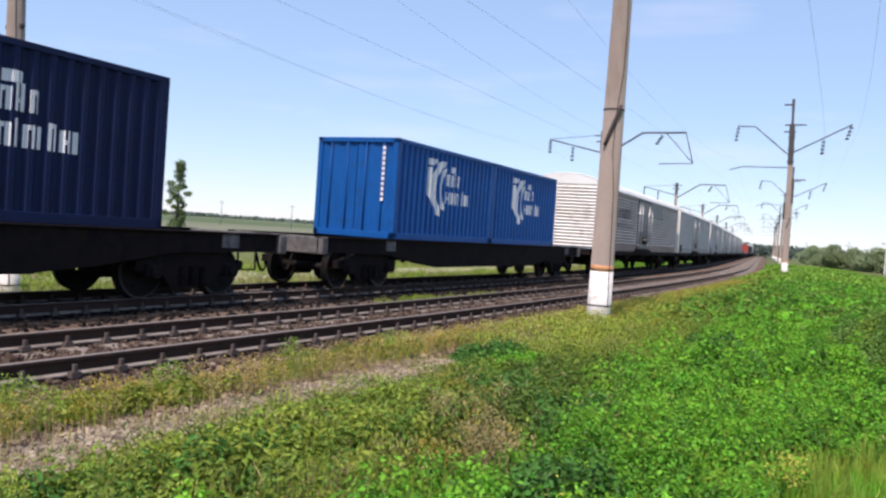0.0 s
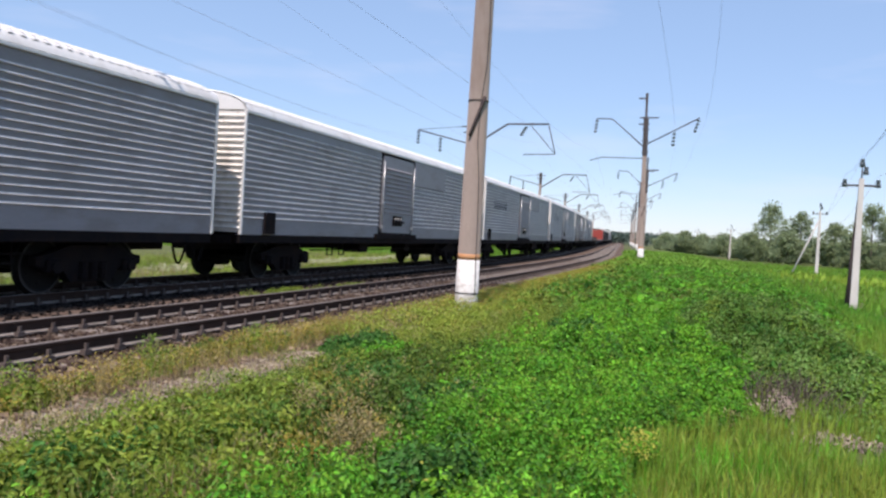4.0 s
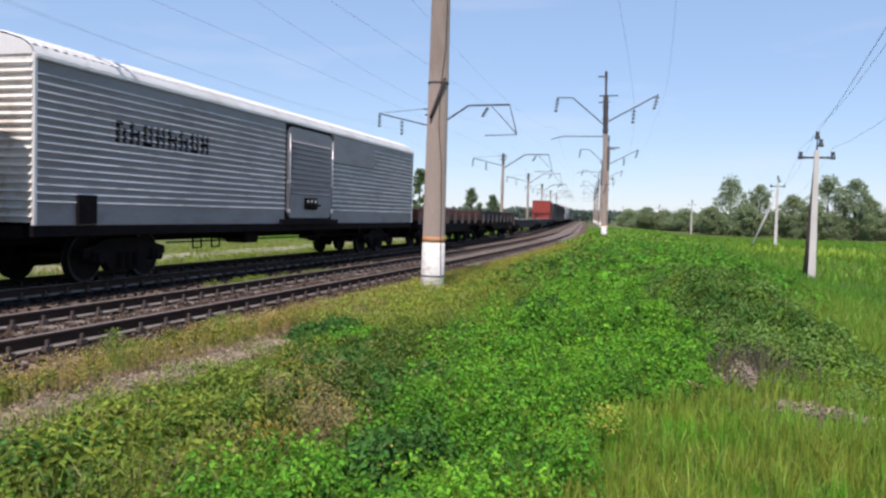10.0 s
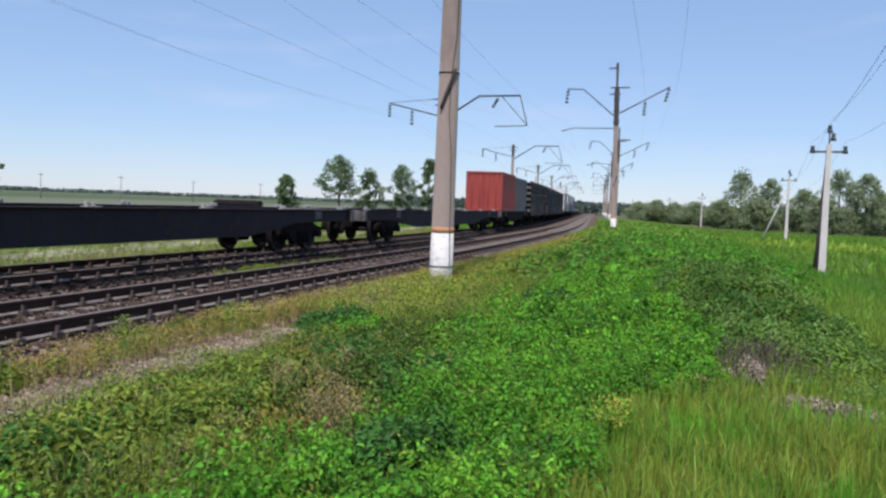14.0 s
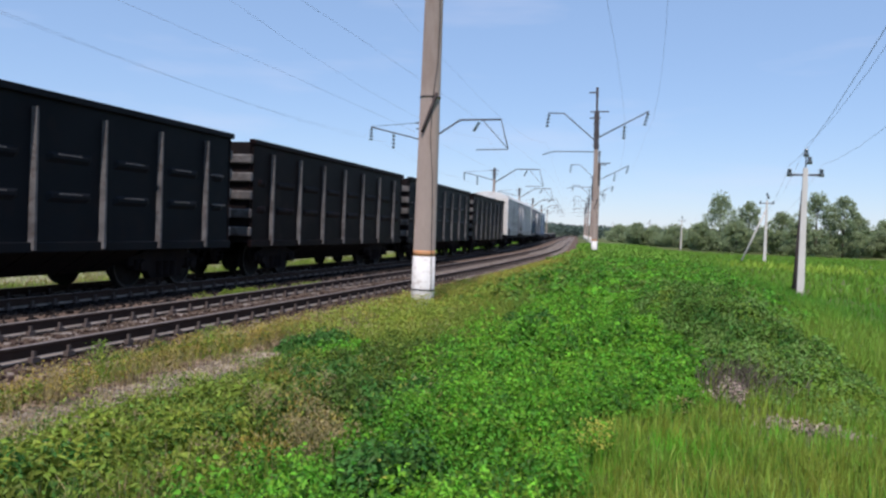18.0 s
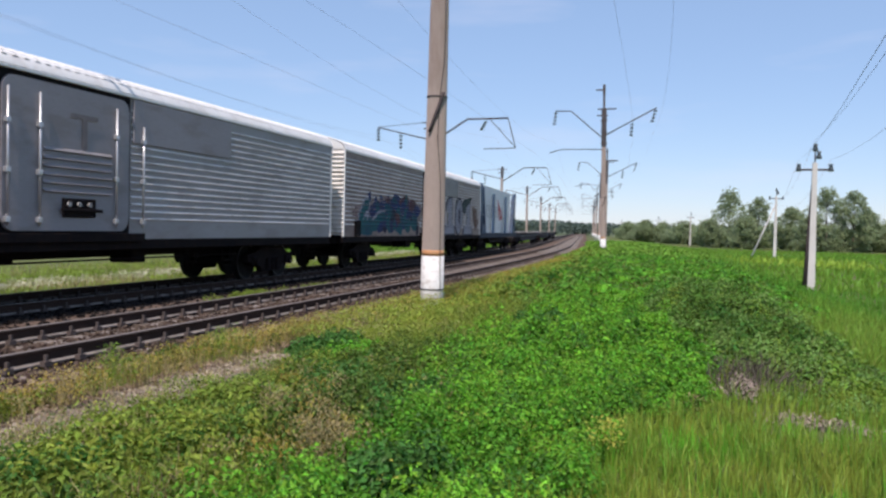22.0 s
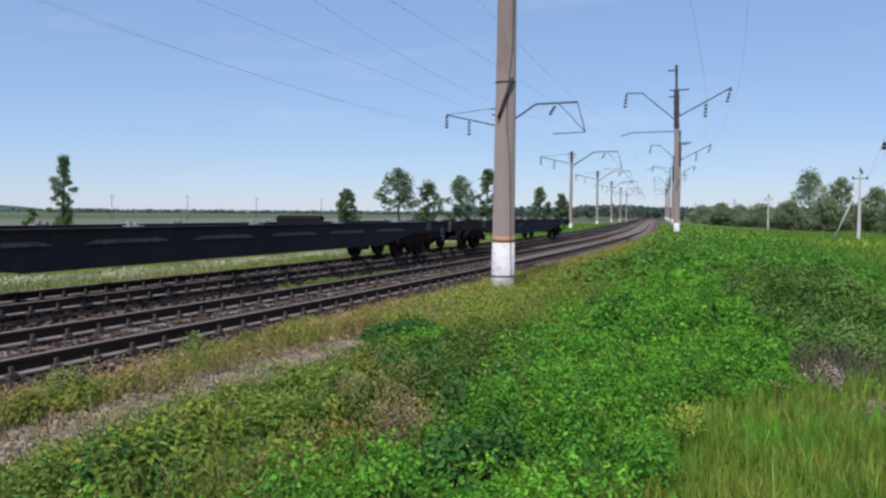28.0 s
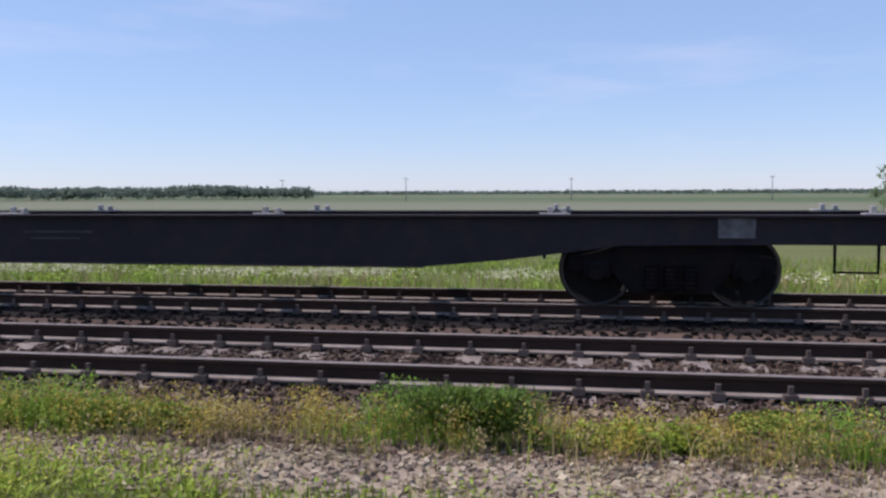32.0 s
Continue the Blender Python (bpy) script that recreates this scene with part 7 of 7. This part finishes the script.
stuff("path_herbs", [leaf_quads(x[k], y[k], ground_z(x[k], y[k]), 34, hh[k], 0.09, (0.015, 0.038), (0.007, 0.017), (0.0, 1.3))], "leaf_dark", "olive herbs growing into the path", "weeds")
k = ~k
stuff("path_herbs", [leaf_quads(x[k], y[k], ground_z(x[k], y[k]), 34, hh[k], 0.09, (0.015, 0.038), (0.007, 0.017), (0.0, 1.3))], "leaf_yellow", "yellowing herbs growing into the path", "weeds")
for cs, cd, rx, ry, hc, mat, lab in ((8.4, 1.0, 0.22, 0.6, 0.34, "leaf_dark", "dark green herb clump at the end of the path"), (7.6, 4.3, 0.35, 0.5, 0.42, "leaf_dark", "tall dark green weeds beside the path"), (3.0, 3.7, 0.3, 0.7, 0.34, "leaf_olive", "olive green weeds at the edge of the path"),
                                 (5.4, 4.5, 0.16, 0.45, 0.46, "leaf_dark", "tall deep green herbs on the bank"), (8.3, 3.5, 0.16, 0.3, 0.26, "leaf_lush", "fresh green herbs where the path ends"),
                                 (-4.2, 1.45, 0.16, 0.4, 0.3, "leaf_olive", "olive herb clump beside the ballast"),
                                 (-0.2, 1.4, 0.14, 0.3, 0.27, "leaf_yellow", "yellowing herb clump beside the ballast"), (4.6, 1.5, 0.15, 0.5, 0.3, "leaf_olive", "olive herb clump between path and ballast"),
                                 (1.9, 1.3, 0.14, 0.3, 0.24, "leaf_dark", "small dark green clump beside the ballast"),
                                 (4.3, 3.5, 0.16, 0.28, 0.34, "leaf_olive", "olive herb clump beside the path"), (3.5, 3.65, 0.16, 0.24, 0.3, "leaf_yellow", "yellowing herb clump beside the path"),
                                 (4.4, 3.95, 0.2, 0.35, 0.34, "leaf_yellow", "tall yellowing herbs on the bank"), (5.4, 3.7, 0.2, 0.3, 0.34, "leaf_olive", "olive herbs in a tall tuft on the bank"),
                                 (8.7, 3.0, 0.18, 0.3, 0.34, "leaf_blue", "blue-green herbs where the path ends"), (6.4, 4.1, 0.18, 0.4, 0.36, "leaf_blue", "deep blue-green herbs beside dried ones")):
    cx, cy, _ = at_track(cs, -cd)
    x, y = cx + RNG.normal(0, rx, 60), cy + RNG.normal(0, ry, 60)
    stuff("herb_clump", [dome_leaves(x, y, ground_z(x, y).clip(-0.4), 60, hc * RNG.uniform(0.6, 1, 60), 0.1, (0.03, 0.065), (0.016, 0.036))], mat, lab, "weeds")
x, y = -0.83 + RNG.normal(0, 0.06, 14), 5.4 + RNG.normal(0, 0.06, 14)
stuff("yellow_flowers", [leaf_quads(x, y, ground_z(x, y) + 0.1, 16, 0.25, 0.06, (0.014, 0.034), (0.012, 0.026), (-0.2, 0.9))], "flower", "small yellow-flowering clump at the edge of the grass", "flowers")
# dark green clump between path and ballast
cx, cy, _ = at_track(-1.45, -1.5)
m = 260
x, y = cx + RNG.normal(0, 0.15, m), cy + RNG.normal(0, 0.22, m)
stuff("herb_clump", [leaf_quads(x, y, ground_z(x, y).clip(-0.4), 14, 0.38, 0.1, (0.04, 0.09), (0.012, 0.03), (0.2, 1.3))], "leaf_dark", "tall dark green herb clump between path and ballast", "weeds")
# green tufts between the two tracks
for cs, cd, ry, rx, m, hc in ((16.5, -2.55, 0.7, 0.13, 50, 0.2), (20.5, -2.7, 0.4, 0.1, 18, 0.12), (0.7, 0.72, 0.18, 0.08, 26, 0.12)):
    sx_, dx_ = cs + RNG.normal(0, ry, m), cd + RNG.normal(0, rx, m)
    x, y, _ = track_xy(sx_, dx_)
    stuff("track_tuft", [dome_leaves(x, y, np.full(m, -0.23), 40, hc * RNG.uniform(0.5, 1, m), 0.08, (0.03, 0.07), (0.012, 0.028))], "leaf_olive", "low green tuft growing in the ballast", "weeds")
# sparse tufts on the path's near edge
x, y, s, d = field(5000, -6, 8, 2.9, 4.4, lambda x, y, s, d: ease(d, path_right(s) - 0.35, path_right(s) + 0.25) * (patch(x, y, 0.6, 28) > 0.4))
stuff("path_edge_grass", [blade_quads(x, y, ground_z(x, y), 0.14, 0.009)], "leaf_yellow", "yellow-green grass along the edge of the path", "grass")

# long grass in front and towards the field
x = RNG.uniform(-2.2, 4.6, 150000)
y = RNG.uniform(3.0, 14.0, 150000)
k = RNG.uniform(0, 1, len(x)) < ease(-grass_edge(x, y), -0.5, 0.15) * bare(x, y) * ease(9.5 / y, 0.6, 1.6) * (0.25 + 0.75 * ease(patch(x, y, 0.1, 41), 0.2, 0.7))
x, y = x[k], y[k]
tone = patch(x, y, 0.3, 42) + RNG.normal(0, 0.15, len(x))
hh = 0.1 + 0.22 * patch(x, y, 0.12, 12)
for k, mat, lab in ((tone > 0.55, "leaf_yellow", "pale yellow-green long grass"), ((tone <= 0.55) & (tone > 0.25), "grass", "long fresh green grass blades"), (tone <= 0.25, "leaf_lush", "deep green long grass blades")):
    stuff("long_grass", [blade_quads(x[k], y[k], ground_z(x[k], y[k]), hh[k], 0.009, 0.3)], mat, lab, "grass")
x = RNG.uniform(-2, 16, 150000)
y = RNG.uniform(10, 48, 150000)
s, d = rail_coords(x, y)
k = (RNG.uniform(0, 1, len(x)) < ease(d, 8.0, 9.5) * ease(24 / y, 0.4, 1.6)) & (x < 2.0 + y * 0.25)
x, y = x[k], y[k]
tone = patch(x, y, 4, 43) + RNG.normal(0, 0.15, len(x)) + 0.4 * ease(y, 20, 12) - 0.25 * ease(y, 22, 30)
hh = 0.24 + 0.2 * patch(x, y, 3, 13)
for k, mat, lab in ((tone > 0.75, "grass", "pale tall meadow grass below the bank"), ((tone <= 0.75) & (tone > 0.3), "grass_far", "tall meadow grass below the bank"), (tone <= 0.3, "leaf_fresh", "deep green meadow grass below the bank")):
    stuff("meadow_grass", [blade_quads(x[k], y[k], ground_z(x[k], y[k]), hh[k], 0.02, 0.3)], mat, lab, "grass")
x = RNG.uniform(-12, 60, 42000)
y = RNG.uniform(40, 150, 42000)
s, d = rail_coords(x, y)
k = (d > 8.5) & (x < 4 + y * 0.25)
x, y = x[k], y[k]
yl = np.exp(-((y - 81) / 8) ** 2 - ((x - 5) / 6) ** 2) > RNG.uniform(0.15, 0.9, len(x))
stuff("meadow_grass", [blade_quads(x[~yl], y[~yl], ground_z(x[~yl], y[~yl]) - 0.1, 0.6, 0.14)], "grass_far", "meadow grass in the distance", "grass")
stuff("meadow_flowers", [blade_quads(x[yl], y[yl], ground_z(x[yl], y[yl]) - 0.1, 0.85, 0.26)], "flower_meadow", "yellow-flowering patch in the meadow", "flowers")
# grass and herbs beyond the train
x, y, s, d = field(80000, -25, 60, -26, -7.5, lambda x, y, s, d: ease(-7.4 - d, 0, 0.8) * ease(30 + d, 0, 14) * (0.2 + 0.8 * ease(patch(x, y, 1.3, 14), 0.25, 0.6)))
tone = patch(x, y, 2.2, 15) + RNG.normal(0, 0.2, len(x)) - 0.3 * np.exp(-((d + 11.5) / 1.2) ** 2)
hh = 0.16 + 0.34 * patch(x, y, 0.4, 16)
for k, mat, lab in ((tone > 0.68, "leaf_olive", "olive grass beyond the train"), ((tone <= 0.68) & (tone > 0.36), "grass_sunny", "yellowish grass beyond the train"), (tone <= 0.36, "leaf_dry", "dry pale grass beyond the train")):
    stuff("far_side_grass", [blade_quads(x[k], y[k], ground_z(x[k], y[k]), hh[k], 0.018)], mat, lab, "grass")
x, y, s, d = field(2600, -20, 60, -20, -8.2, lambda x, y, s, d: ease(patch(x, y, 1.1, 17), 0.5, 0.75))
k = patch(x, y, 2.5, 65) + RNG.normal(0, 0.2, len(x)) > 0.5
for q, mat, lab in ((k, "grass_sunny", "yellow-green herb clumps beyond the train"), (~k, "leaf_olive", "olive herb clumps beyond the train")):
    stuff("herb_clumps", [dome_leaves(x[q], y[q], ground_z(x[q], y[q]), 26, 0.2 + 0.25 * patch(x[q], y[q], 0.8, 66), 0.2, (0.06, 0.12), (0.04, 0.08))], mat, lab, "weeds")
x, y, s, d = field(13000, -25, 60, -13.5, -9.0, lambda x, y, s, d: np.exp(-((d + 11.2) / 1.0) ** 2) * (0.15 + 0.85 * ease(patch(x, y, 1.5, 17), 0.35, 0.6)))
stuff("pale_flowers", [leaf_quads(x, y, ground_z(x, y) + 0.1, 7, 0.26, 0.16, (0.035, 0.07), (0.03, 0.055), (-0.2, 0.4))], "seed_head", "pale seed heads and white flowers beyond the train", "flowers")
x, y, s, d = field(26000, 60, 190, -40, -8.5, None)
stuff("far_side_grass", [blade_quads(x, y, ground_z(x, y) - 0.1, 0.5, 0.12)], "grass_far", "grass beyond the line in the distance", "grass")

# meadow round and behind the standpoint
x = RNG.uniform(-9, 34, 90000)
y = RNG.uniform(-34, 16, 90000)
s, d = rail_coords(x, y)
k = (d > 3.0) & (np.hypot(x - 0.5, y + 0.5) > 5.5 + RNG.uniform(0, 3, len(x))) & (((y < -0.6) & (RNG.uniform(0, 1, len(x)) < 0.9)) | (x > np.where(y > 3, 4.3, 0.7)))
x, y = x[k], y[k]
k = patch(x, y, 2.5, 61) + RNG.normal(0, 0.2, len(x)) > 0.4
stuff("meadow_grass", [blade_quads(x[k], y[k], ground_z(x[k], y[k]), 0.2 + 0.2 * patch(x[k], y[k], 1.5, 62), 0.035)], "grass_far", "meadow grass behind the bank", "grass")
stuff("meadow_grass", [blade_quads(x[~k], y[~k], ground_z(x[~k], y[~k]), 0.24, 0.03)], "leaf_olive", "olive meadow grass behind the bank", "grass")

# trodden grass round the standpoint
x = RNG.uniform(-7, 9, 130000)
y = RNG.uniform(-9, 6.5, 130000)
s, d = rail_coords(x, y)
k = (RNG.uniform(0, 1, len(x)) < ease(d, 3.2, 4.2) * ease(10.5 - np.hypot(x - 0.5, y + 0.5), 0, 3) * (0.35 + 0.65 * patch(x, y, 0.2, 91))) & ((y < 3.1) | (x > 4.2))
x, y = x[k], y[k]
tone = patch(x, y, 0.4, 92) + RNG.normal(0, 0.18, len(x))
hh = 0.08 + 0.14 * patch(x, y, 0.2, 93)
for k, mat, lab in ((tone > 0.6, "leaf_yellow", "yellow-green grass round the standpoint"), ((tone <= 0.6) & (tone > 0.3), "grass", "short green grass round the standpoint"), (tone <= 0.3, "leaf_olive", "olive grass round the standpoint")):
    stuff("bank_grass", [blade_quads(x[k], y[k], ground_z(x[k], y[k]), hh[k], 0.012)], mat, lab, "grass")

# bramble ridge and dead twigs on the bank
def ridge(q):
    """Middle line, width and height of the bramble ridge."""
    return np.interp(q, [0, 0.4, 0.7, 1], [-1.15, -0.25, 0.5, 1.15]), np.interp(q, [0, 0.4, 0.7, 1], [15.2, 12.3, 10.2, 8.6]), np.interp(q, [0, 0.4, 0.8, 1], [1.0, 1.1, 0.85, 0.5]), np.interp(q, [0, 0.35, 0.7, 1], [0.75, 0.8, 0.52, 0.22])


q = RNG.uniform(0, 1, 1700)
cx, cy, rw, rh = ridge(q)
off = RNG.normal(0, 0.42, 1700).clip(-1, 1)
x, y = cx + off * rw * 0.8, cy + off * rw * 0.6 + RNG.normal(0, 0.25, 1700)
knoll = ease(patch(x, y, 0.16, 18), 0.1, 0.9)
hh = (rh * (1 - 0.7 * off ** 2) * (0.3 + 1.05 * knoll)).clip(0.08)
pick = patch(x, y, 0.2, 19) + RNG.normal(0, 0.1, 1700) + 0.3 * ease(q, 0.65, 0.9)
for k, mat, lab in ((pick > 0.85, "grass", "yellow-green shoots on the bramble ridge"), ((pick <= 0.85) & (pick > 0.62), "leaf_bramble", "fresh green leaves on the bramble ridge"), ((pick <= 0.62) & (pick > 0.3), "leaf_mound", "dull green bramble ridge on the bank"), (pick <= 0.3, "leaf_blue", "dark green bramble leaves on the ridge")):
    stuff("bramble_ridge", [dome_leaves(x[k], y[k], ground_z(x[k], y[k]), 110, hh[k], 0.1 + 0.14 * knoll[k], (0.026, 0.062), (0.016, 0.034))], mat, lab, "shrub")
m = 700
x, y = 0.12 + RNG.normal(0, 0.3, m), 9.0 + RNG.normal(0, 0.35, m)
stuff("dead_twigs", [blade_quads(x, y, ground_z(x, y) + 0.03, 0.3, 0.01, 0.7)], "bark", "dark brown dead stems under the bramble ridge", "twigs")
for cx, cy, rx, ry, hc, m in ((-0.03, 8.3, 0.07, 0.13, 0.24, 130), (0.42, 7.45, 0.11, 0.08, 0.08, 110), (0.68, 7.3, 0.12, 0.07, 0.08, 90)):
    x, y = cx + RNG.normal(0, rx, m), cy + RNG.normal(0, ry, m)
    stuff("dead_twigs", [leaf_quads(x, y, ground_z(x, y), 6, hc * RNG.uniform(0.4, 1.0, m), 0.05, (0.025, 0.07), (0.006, 0.022), (-0.6, 0.8))], "twig", "heap of dead grey-pink twigs in the grass", "twigs")


# ---- trees ----
def tree(name, x, y, h, w, mat, label, clumps=26, leaves=60, trunk=0.22, low=0.25, lean=0.0, leaf=(0.25, 0.5), squash=1.0, base=None, puff=0.17):
    """Tapered trunk, limbs to every clump, and a crown of many small leaves in clumps with gaps."""
    z = float(ground_z(x, y)) if base is None else base
    root = thing(name, label, "tree", "trees by the line")
    root.matrix_basis = pose(x, y, z)
    tr = Geo()
    r0 = max(0.05, h * 0.018)
    top = (lean * h * 0.3, 0, h * 0.82)
    tr.cyl((0, 0, -0.3), (top[0] * 0.4, 0, h * 0.45), r0, r0 * 0.65, 8, False)
    tr.cyl((top[0] * 0.4, 0, h * 0.45), top, r0 * 0.65, r0 * 0.15, 7, False)
    cs = []
    for i in range(clumps):
        q = (i + 0.5) / clumps
        zc = h * (low + (0.97 - low) * q)
        env = math.sin(math.pi * min(1, (q * 0.86 + 0.16))) ** 0.8 * w / 2 * squash if squash != 0 else (1 - q) ** 1.05 * w / 2
        a = i * 2.4 + random.uniform(-0.5, 0.5)
        rr = env * random.uniform(0.35, 0.95 if squash else 1.2)
        cs.append((math.cos(a) * rr + lean * zc * 0.3, math.sin(a) * rr, zc, random.uniform(0.55, 1.1)))
    lb = tr
    for cx_, cy_, cz_, _ in cs[::2]:
        z0 = max(h * low * 0.7, cz_ - 0.25 * h)
        lb.cyl((lean * z0 * 0.3, 0, z0), (cx_, cy_, cz_), r0 * 0.3, r0 * 0.06, 5, False)
    part("trunk", lb, M["bark"], root)
    vs = []
    for cx_, cy_, cz_, k in cs:
        rad_ = w * puff * k
        m_ = int(leaves * k)
        a = RNG.uniform(0, 6.28, m_)
        u = RNG.uniform(-1, 1, m_)
        rr = rad_ * RNG.uniform(0.3, 1.0, m_) ** 0.5
        px, py, pz = cx_ + rr * np.sqrt(1 - u * u) * np.cos(a), cy_ + rr * np.sqrt(1 - u * u) * np.sin(a), cz_ + rr * u * 0.75
        vs.append(leaf_quads(px, py, pz, 2, 0.05, 0.08, leaf, (leaf[0] * 0.6, leaf[1] * 0.6), (-0.9, 0.9)))
    n, v_, f_ = 0, [], []
    for v, f in vs:
        v_.append(v)
        f_.append(f + n)
        n += len(v)
    part("crown", np_mesh("crown", np.concatenate(v_), np.concatenate(f_), M[mat]), None, root)
    return root


random.seed(5)
tree("poplar_tree", -49.9, 23.2, 8.75, 8.8, "tree_leaf_silver", "silvery green young poplar with a pointed crown", 130, 110, low=0.05, leaf=(0.13, 0.28), squash=0, puff=0.11)
tree("field_bush", -51.2, 20.6, 2.6, 3.0, "tree_leaf_silver", "low silvery bush at the foot of a poplar", 10, 90, low=0.0, leaf=(0.14, 0.28))
tree("round_bush_tree", -52.9, 15.6, 4.9, 4.4, "tree_leaf", "small round-crowned tree in the field", 22, 90, low=0.3, leaf=(0.14, 0.28))
tree("slender_tree", -46.3, 38.2, 6.4, 1.9, "tree_leaf", "slender tree with a thin ragged crown", 30, 110, low=0.22, lean=0.03, leaf=(0.1, 0.21))
tree("slender_tree", -47.5, 36.8, 2.9, 1.3, "tree_leaf", "small bushy sapling beside a slender tree", 8, 50, low=0.2, leaf=(0.16, 0.3))
for x, y, h, w, lo in ((-66.7, 105.7, 6.4, 4.0, 0.2), (-57.5, 105.3, 9.0, 6.8, 0.4), (-55.9, 111.8, 7.4, 4.6, 0.1), (-51.5, 113.9, 8.2, 6.0, 0.1), (-46.5, 112.8, 9.2, 4.0, 0.1), (-48.3, 142.0, 7.3, 4.4, 0.1), (-44.5, 143.0, 5.8, 3.6, 0.1)):
    tree("field_tree", x, y, h, w, "tree_leaf", "mid-green broadleaf tree in the field beyond the line", 24, 60, low=lo, leaf=(0.3, 0.6))
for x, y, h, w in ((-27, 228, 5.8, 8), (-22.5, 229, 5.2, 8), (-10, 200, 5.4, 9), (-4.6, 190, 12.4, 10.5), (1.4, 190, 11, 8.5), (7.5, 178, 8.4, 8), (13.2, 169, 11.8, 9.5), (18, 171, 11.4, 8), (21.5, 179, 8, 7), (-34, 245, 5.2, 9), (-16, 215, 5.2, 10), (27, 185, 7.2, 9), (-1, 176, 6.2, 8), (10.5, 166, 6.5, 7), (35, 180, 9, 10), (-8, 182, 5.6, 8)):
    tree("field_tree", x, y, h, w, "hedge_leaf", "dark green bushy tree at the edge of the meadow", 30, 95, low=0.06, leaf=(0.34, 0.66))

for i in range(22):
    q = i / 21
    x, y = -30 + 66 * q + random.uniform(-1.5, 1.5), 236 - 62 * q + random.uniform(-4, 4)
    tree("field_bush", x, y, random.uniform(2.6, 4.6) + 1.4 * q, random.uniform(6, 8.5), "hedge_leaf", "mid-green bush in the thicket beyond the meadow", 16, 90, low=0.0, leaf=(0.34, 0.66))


def belt(name, az0, az1, dist, h, n, label, base=-1.5):
    """A far belt of woods: many leafy clumps along an arc."""
    a = np.radians(RNG.uniform(az0, az1, n))
    r = dist * RNG.uniform(0.94, 1.06, n)
    x, y = -np.sin(a) * r, np.cos(a) * r
    hh = h * (0.55 + 0.45 * patch(a * 900, r * 0 + 1, 40, 50))
    size = dist * 0.0035
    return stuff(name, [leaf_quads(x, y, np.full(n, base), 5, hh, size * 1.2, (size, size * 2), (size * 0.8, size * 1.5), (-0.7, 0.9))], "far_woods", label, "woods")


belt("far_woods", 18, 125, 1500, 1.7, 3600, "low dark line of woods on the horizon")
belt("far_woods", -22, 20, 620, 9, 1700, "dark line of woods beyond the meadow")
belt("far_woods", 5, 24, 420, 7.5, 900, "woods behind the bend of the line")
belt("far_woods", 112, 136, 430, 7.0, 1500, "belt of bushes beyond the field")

# hill on the horizon
hill = Geo()
rows = []
for q in np.linspace(0, 1, 5):
    rows.append([(-math.sin(radians(a)) * (2900 + 200 * q), math.cos(radians(a)) * (2900 + 200 * q), -3 + 27 * math.sin(math.pi * q / 2) * max(0, math.sin(math.pi * (a - 51) / 11)) ** 0.6) for a in np.linspace(51, 62, 16)])
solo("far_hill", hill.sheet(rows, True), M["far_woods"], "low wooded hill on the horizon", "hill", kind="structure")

# far line of poles over the field
def far_pole(az, dist, h):
    a = radians(az)
    x, y = -math.sin(a) * dist, math.cos(a) * dist
    root = thing("far_pole", "thin power pole in the far field, paled for haze", "power pole", "poles in the far field")
    root.matrix_basis = pose(x, y, -1.4, 0, 0, az)
    part("pole", Geo().cyl((0, 0, 0), (0, 0, h), 0.17, 0.12, 6), M["pole_far"], root)
    part("crossarm", Geo().box(-0.9, 0.9, -0.06, 0.06, h - 0.8, h - 0.65), M["mast_steel"], root)


for az in (34.0, 38.4, 42.9, 47.6, 56.0, 61.5, 67.0, 73.5, 81.0, 94.0, 105.5, 114.0):
    far_pole(az, 310 + 20 * math.sin(az), 8.6)
sh = thing("field_shed", "low grey shed in the far field", "shed")
sh.matrix_basis = pose(-116, 163, -1.3, 0, 0, 20)
part("wall", Geo().box(-5, 5, -3, 3, 0, 1.2, 0.03), M["timber"], sh)
part("roof", Geo().prism([(-3.4, 1.15), (0, 2.1), (3.4, 1.15)], -5.3, 5.3, "x"), M["steel_dark"], sh)


def train_pose(u, half, dy, dz, t):
    """Pose of a thing of the train: it hangs on two points of the track, one over each bogie."""
    s = u - travelled(t)
    ax, ay, _ = at_track(s - half, TRAIN_AXIS)
    bx, by, _ = at_track(s + half, TRAIN_AXIS)
    yaw = math.atan2(-(bx - ax), by - ay)
    return pose((ax + bx) / 2, (ay + by) / 2, dz, 0, 0, math.degrees(yaw)) @ pose(0, dy, 0)


def motions():
    times = list(range(0, 33))
    for root, u, half, dy, dz in RUNNING:
        walk(root, [(t, train_pose(u, half, dy, dz, t)) for t in times])
    # the wheels turn with the train's way
    turns = [(t, math.degrees(travelled(t) / 0.478) % 360) for t in np.linspace(0, 32, 721)]
    for root in {r[0].name: r[0] for r in RUNNING}.values():
        for bg in root.children:
            for ws in bg.children:
                if ws.name.split(".")[0] == "wheelset":
                    at = ws.matrix_basis.translation.copy()
                    walk(ws, [(t, pose(at.x, at.y, at.z, a)) for t, a in turns])



motions()
